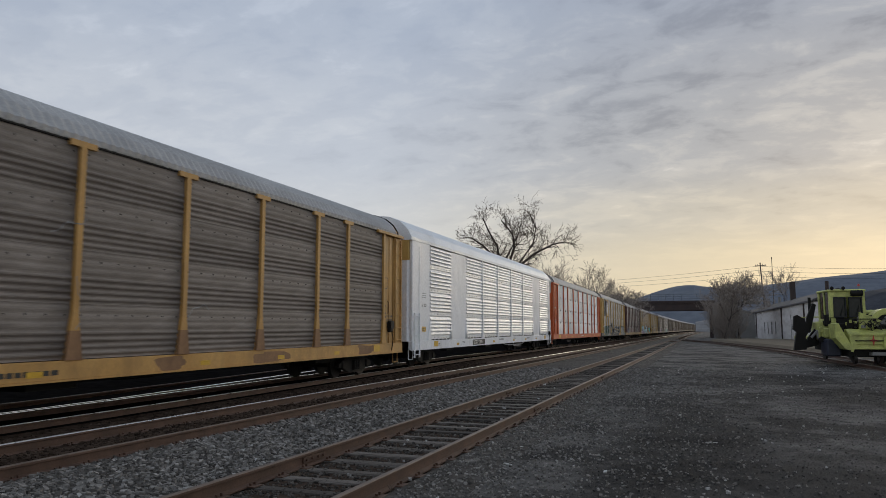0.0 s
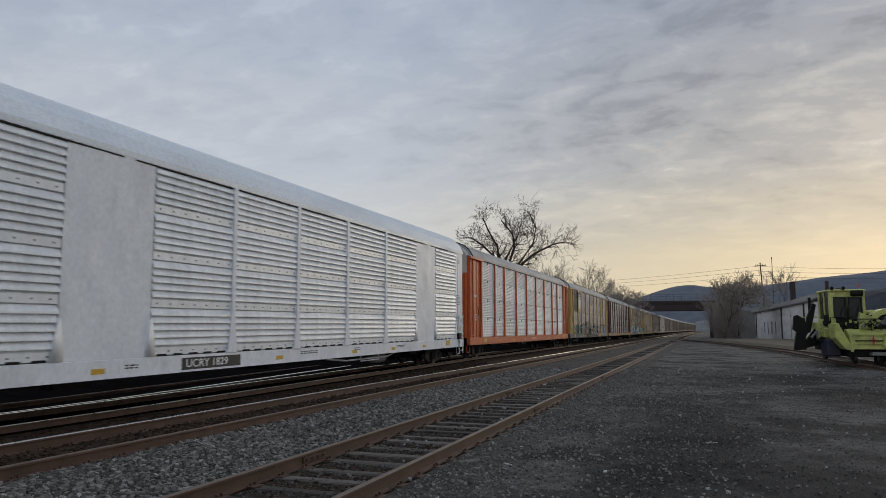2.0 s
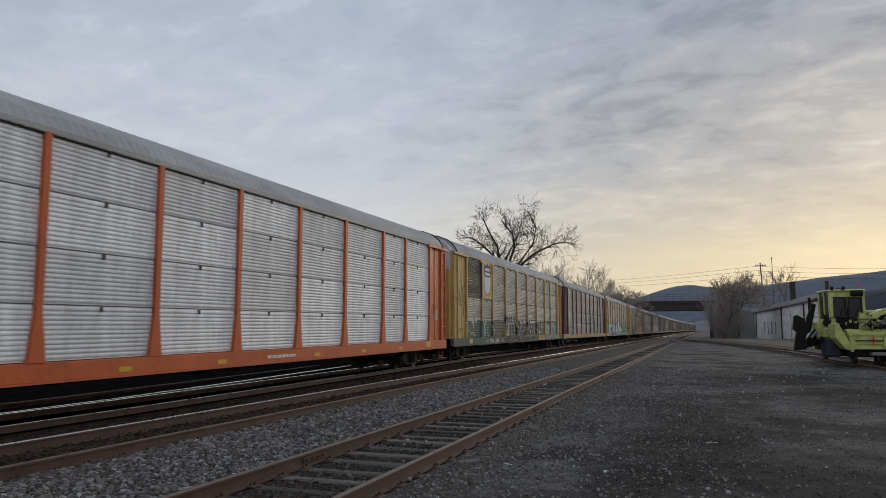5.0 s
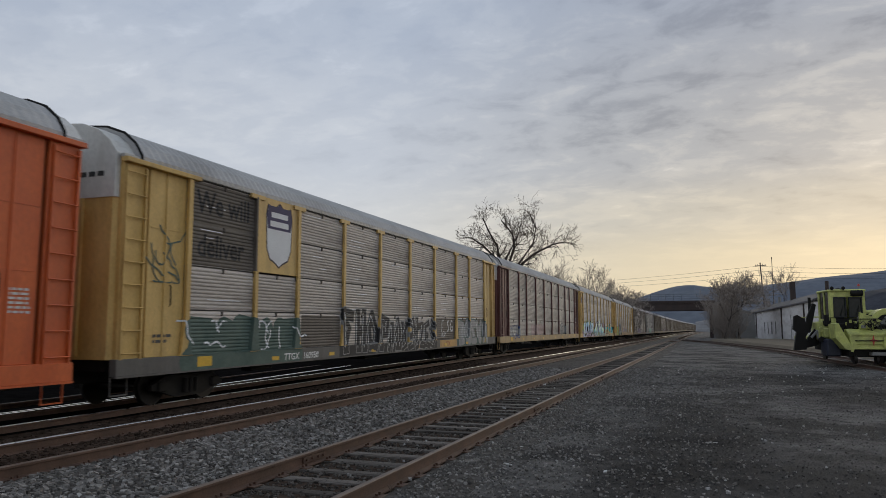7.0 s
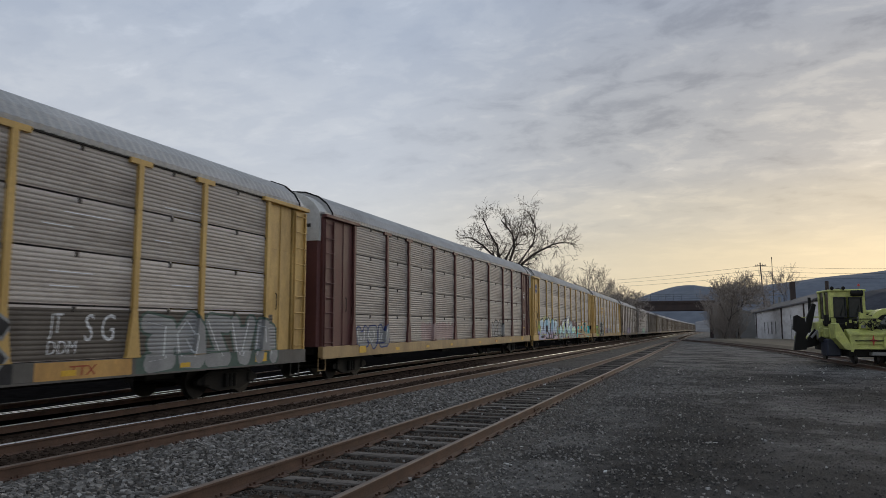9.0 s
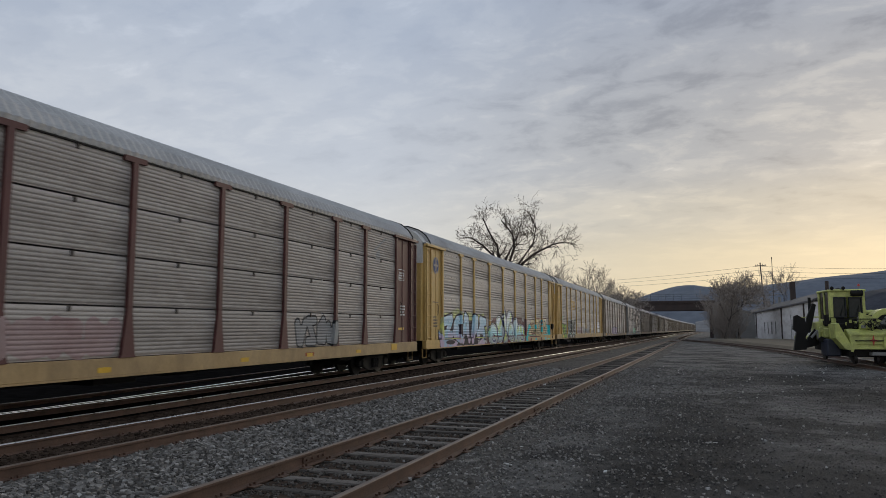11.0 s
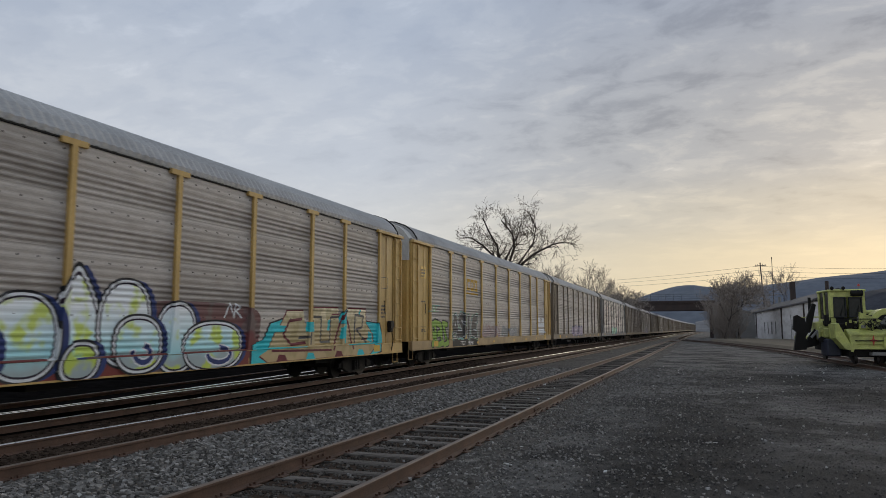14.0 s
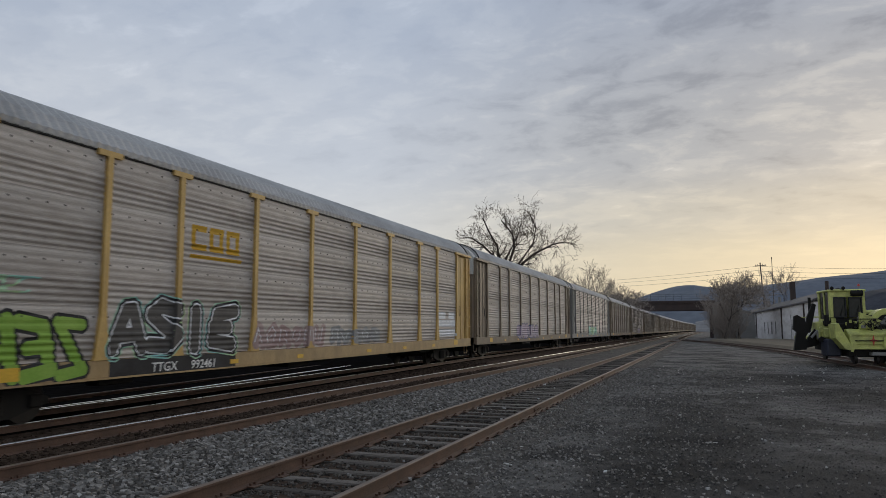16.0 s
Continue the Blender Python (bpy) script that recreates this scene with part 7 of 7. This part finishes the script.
    for k, (x, y, z, w, h) in enumerate(((-1.75, 0.2, 1.35, 0.3, 0.5), (-1.3, 0.1, 1.78, 0.35, 0.3), (-0.6, 0.4, 2.05, 0.3, 0.35), (-0.1, 0.3, 1.95, 0.4, 0.5), (-2.2, 0.9, 1.9, 0.25, 0.6), (-2.5, 1.3, 1.2, 0.4, 0.5), (-1.1, 0.5, 2.0, 0.3, 0.25))):
        part("fitting", Shape().box(x, x + w, y, y + 0.25, z, z + h, 0.04), (M_BLACK, M_BLACK, M_GREYPAINT)[k % 3], m)
    for x0, x1 in ((-1.68, -1.0), (-0.86, -0.16)):
        for q in ((x0, x1, 0.985, 1.0, 2.35, 2.42), (x0, x1, 0.985, 1.0, 3.35, 3.42), (x0, x0 + 0.06, 0.985, 1.0, 2.42, 3.35), (x1 - 0.06, x1, 0.985, 1.0, 2.42, 3.35)):
            part("window_seal", Shape().box(*q), M_RUBBER, cab)
    part("control_box", Shape().box(-1.55, -0.15, 0.55, 1.0, 1.7, 2.05, 0.04), M_BLACK, m)
    part("engine_hood", Shape().box(-0.1, 1.9, 1.3, 4.5, 1.6, 2.75, 0.10), M_LIME, m)
    part("grille", Shape().box(0.1, 0.95, 1.22, 1.3, 1.85, 2.55, 0.02), M_BLACK, m, "black radiator grille")
    arch = Shape()
    outer = [(0.85 + math.cos(a) * 1.05, 1.75 + math.sin(a) * 1.05) for a in [math.pi * i / 14 for i in range(15)]]
    inner = [(0.85 + math.cos(a) * 0.78, 1.75 + math.sin(a) * 0.78) for a in [math.pi * i / 14 for i in reversed(range(15))]]
    arch.prism(outer + inner, "y", 0.2, 1.0)
    part("brush_arch", arch, M_LIME, m, "curved lime brush housing")
    part("brush", Shape().disc((0.85, 0.6, 1.75), "y", 0.72, 0.6, 18), M_BLACK, m, "black rotary brush")
    part("drum", Shape().disc((0.72, -0.53, 1.05), "y", 0.52, 0.12, 22), M_LIME, m)
    part("drum_hub", Shape().disc((0.72, -0.61, 1.1), "y", 0.2, 0.08, 14), M_BLACK, m)
    for k, (p, q) in enumerate((((-0.9, 1.9), (0.6, 1.8)), ((-0.5, 2.2), (1.0, 2.0)), ((0.0, 2.35), (0.8, 1.75)))):
        part("hydraulic_hose", Shape().tube([(p[0], 0.2, p[1]), ((p[0] + q[0]) / 2, -0.1, min(p[1], q[1]) - 0.12), (q[0], 0.2, q[1])], 0.025, 6), M_RUBBER, m)
    part("cylinder", Shape().tube([(0.3, 0.3, 1.8), (0.75, 0.2, 2.35)], 0.08, 8).tube([(0.75, 0.2, 2.35), (1.0, 0.2, 2.65)], 0.045, 8), M_GREYPAINT, m, "grey hydraulic cylinder")
    part("lifting_arm", Shape().prism([(-0.75, 1.75), (-0.45, 1.75), (0.45, 2.0), (0.4, 2.15), (-0.7, 2.6)], "y", -0.1, 0.1), M_LIME, m)
    star = []
    for i in range(12):
        r = 0.30 if i % 3 == 0 else 0.09
        star.append((-0.28 + math.cos(i * math.pi / 6) * r, 1.18 + math.sin(i * math.pi / 6) * r))
    part("red_mark", Shape().prism(star, "y", -0.575, -0.555), M_REDPAINT, m, "red spray painted cross")
    # wing and rigging to the left
    part("wing_plough", Shape().prism([(-3.7, 0.62), (-3.05, 0.66), (-2.9, 1.0), (-3.05, 1.3), (-2.85, 1.7), (-3.1, 2.3), (-3.45, 2.5), (-3.62, 2.42), (-3.7, 1.75), (-3.52, 1.6)], "y", 1.6, 1.85), M_BLACK, m, "black folded wing plough")
    part("wing_blade", Shape().prism([(-3.0, 1.5), (-2.7, 1.55), (-2.45, 2.5), (-2.32, 3.05), (-2.5, 3.12), (-2.85, 2.35)], "y", 1.9, 2.1), M_BLACK, m, "black raised wing blade")
    part("wing_arm", Shape().prism([(-2.95, 0.75), (-2.35, 0.9), (-2.2, 1.5), (-2.5, 1.75), (-2.9, 1.25)], "y", 1.75, 1.95), M_BLACK, m)
    part("wing_cylinder", Shape().tube([(-2.75, 1.6, 1.3), (-2.1, 1.5, 2.0)], 0.07, 8).tube([(-2.1, 1.5, 2.0), (-1.85, 1.45, 2.3)], 0.035, 8), M_GREYPAINT, m, "grey hydraulic cylinder")
    for k, (x, z) in enumerate(((-2.55, 1.05), (-2.45, 1.6), (-2.2, 1.95), (-2.0, 1.2))):
        part("bracket", Shape().prism([(x, z), (x + 0.3, z + 0.05), (x + 0.34, z + 0.22), (x + 0.12, z + 0.32), (x - 0.04, z + 0.2)], "y", 0.85 + 0.1 * k, 0.98 + 0.1 * k), M_LIME if k % 2 else M_BLACK, m)
    clutter = random.Random(5)
    for k in range(34):
        x, z = clutter.uniform(-1.6, 1.9), clutter.uniform(1.72, 2.25)
        y, w, h = clutter.uniform(-0.35, 0.3), clutter.uniform(0.06, 0.24), clutter.uniform(0.05, 0.2)
        part("valve", Shape().box(x, x + w, y, y + 0.14, z - 0.1, z + h - 0.1, 0.015), clutter.choice((M_BLACK, M_BLACK, M_LIME, M_GREYPAINT)), m)
    for k in range(12):
        x, z = clutter.uniform(-1.4, 1.4), clutter.uniform(1.75, 2.1)
        dx = clutter.uniform(0.3, 0.8)
        part("hydraulic_hose", Shape().tube([(x, -0.3, z), (x + dx * 0.3, -0.42, z + 0.16), (x + dx * 0.7, -0.4, z - 0.05), (x + dx, -0.3, z - 0.2)], 0.022, 5), M_RUBBER, m)
    for x in (-1.45, 0.35, 1.5):
        part("corner_plate", Shape().prism([(x, 0.62), (x + 0.12, 0.6), (x + 0.3, 1.0), (x + 0.12, 1.55), (x, 1.5)], "y", -0.62, -0.57), M_LIME, m)
    # raised black strip that paints a shadow line across the front
    part("front_shadow_bar", Shape().box(-1.3, 1.2, -0.58, -0.53, 1.14, 1.19), M_BLACK, m, "black bar standing in for a shadow line")
    for x in (-1.1, 0.0, 1.2):
        part("front_wheel", Shape().disc((x, -0.1, 0.24), "x", 0.24, 0.14, 16), M_WHEEL, m)
    part("number_plate", Shape().box(-0.75, -0.1, 0.5, 0.53, 2.08, 2.2), M_BLACK, m, "black plate with pale bars")
    for k in range(4):
        part("plate_mark", Shape().box(-0.68 + k * 0.14, -0.59 + k * 0.14, 0.49, 0.5, 2.11, 2.17), M_LETTER, m)
    part("exhaust", Shape().tube([(-2.2, 3.5, 2.3), (-2.2, 3.5, 3.5)], 0.09, 8), M_BLACK, m)
    part("side_frame", Shape().box(-2.45, -1.85, 1.2, 2.6, 1.15, 2.15, 0.06).box(-2.3, -1.85, 0.9, 1.3, 1.3, 1.8, 0.04), M_LIME, m)
    part("toolbox", Shape().box(-2.35, -1.6, 0.3, 1.4, 0.35, 1.25, 0.08), M_NAVYBOX, m, "dark navy steel box")
    part("rear_platform", Shape().box(-2.1, 2.0, 4.6, 7.4, 1.15, 1.35, 0.03), M_LIME, m)
    for y in (4.8, 7.2):
        part("handrail", Shape().tube([(-2.0, y, 1.35), (-2.0, y, 2.45), (-0.4, y, 2.45), (-0.4, y, 1.35)], 0.025, 6), M_LIME, m)
    for y in (1.1, 5.8):
        ax = part("wheelset", Shape().disc((0, y, 0.36), "x", 0.06, 1.6, 8), M_WHEEL, m)
        for sx in (-1, 1):
            part("wheel", Shape().disc((sx * 0.74, y, 0.36), "x", 0.36, 0.12, 20), M_WHEEL, ax)
    part("coupler_bar", Shape().box(-0.4, 0.6, -0.6, 0.6, 0.42, 0.6, 0.03), M_GREYPAINT, m)


    for ob in m.children_recursive:
        ob.data.transform(Matrix.Diagonal((0.9, 0.95, 0.98, 1.0)))


M_CABGLASS = material("tinted_cab_glass", (0.012, 0.016, 0.016), (0.025, 0.03, 0.03), 2, (0.1, 0.2), 0, 0, 10, spec=0.25)
M_NAVYBOX = material("dark_navy_paint", (0.016, 0.02, 0.035), (0.03, 0.035, 0.055), 3, (0.4, 0.6), 0, 0.1, 30)
build_machine()


# ---------------------------------------------------------------- what moves
def motions():
    for i, car in enumerate(cars):
        walk(car, [(t * 0.5, car_pose(i, t * 0.5)) for t in range(33)])
    # the wheels of the cars that pass close by roll on the rail
    for car in cars[:7]:
        for truck in [o for o in car.children if o.name.startswith("truck")]:
            for axle in [o for o in truck.children if o.name.startswith("wheelset")]:
                x, y, z = axle.location
                walk(axle, [(k / FPS, pose(x, y, z, math.degrees(travel(k / FPS) / 0.40))) for k in range(16 * FPS + 1)])


motions()
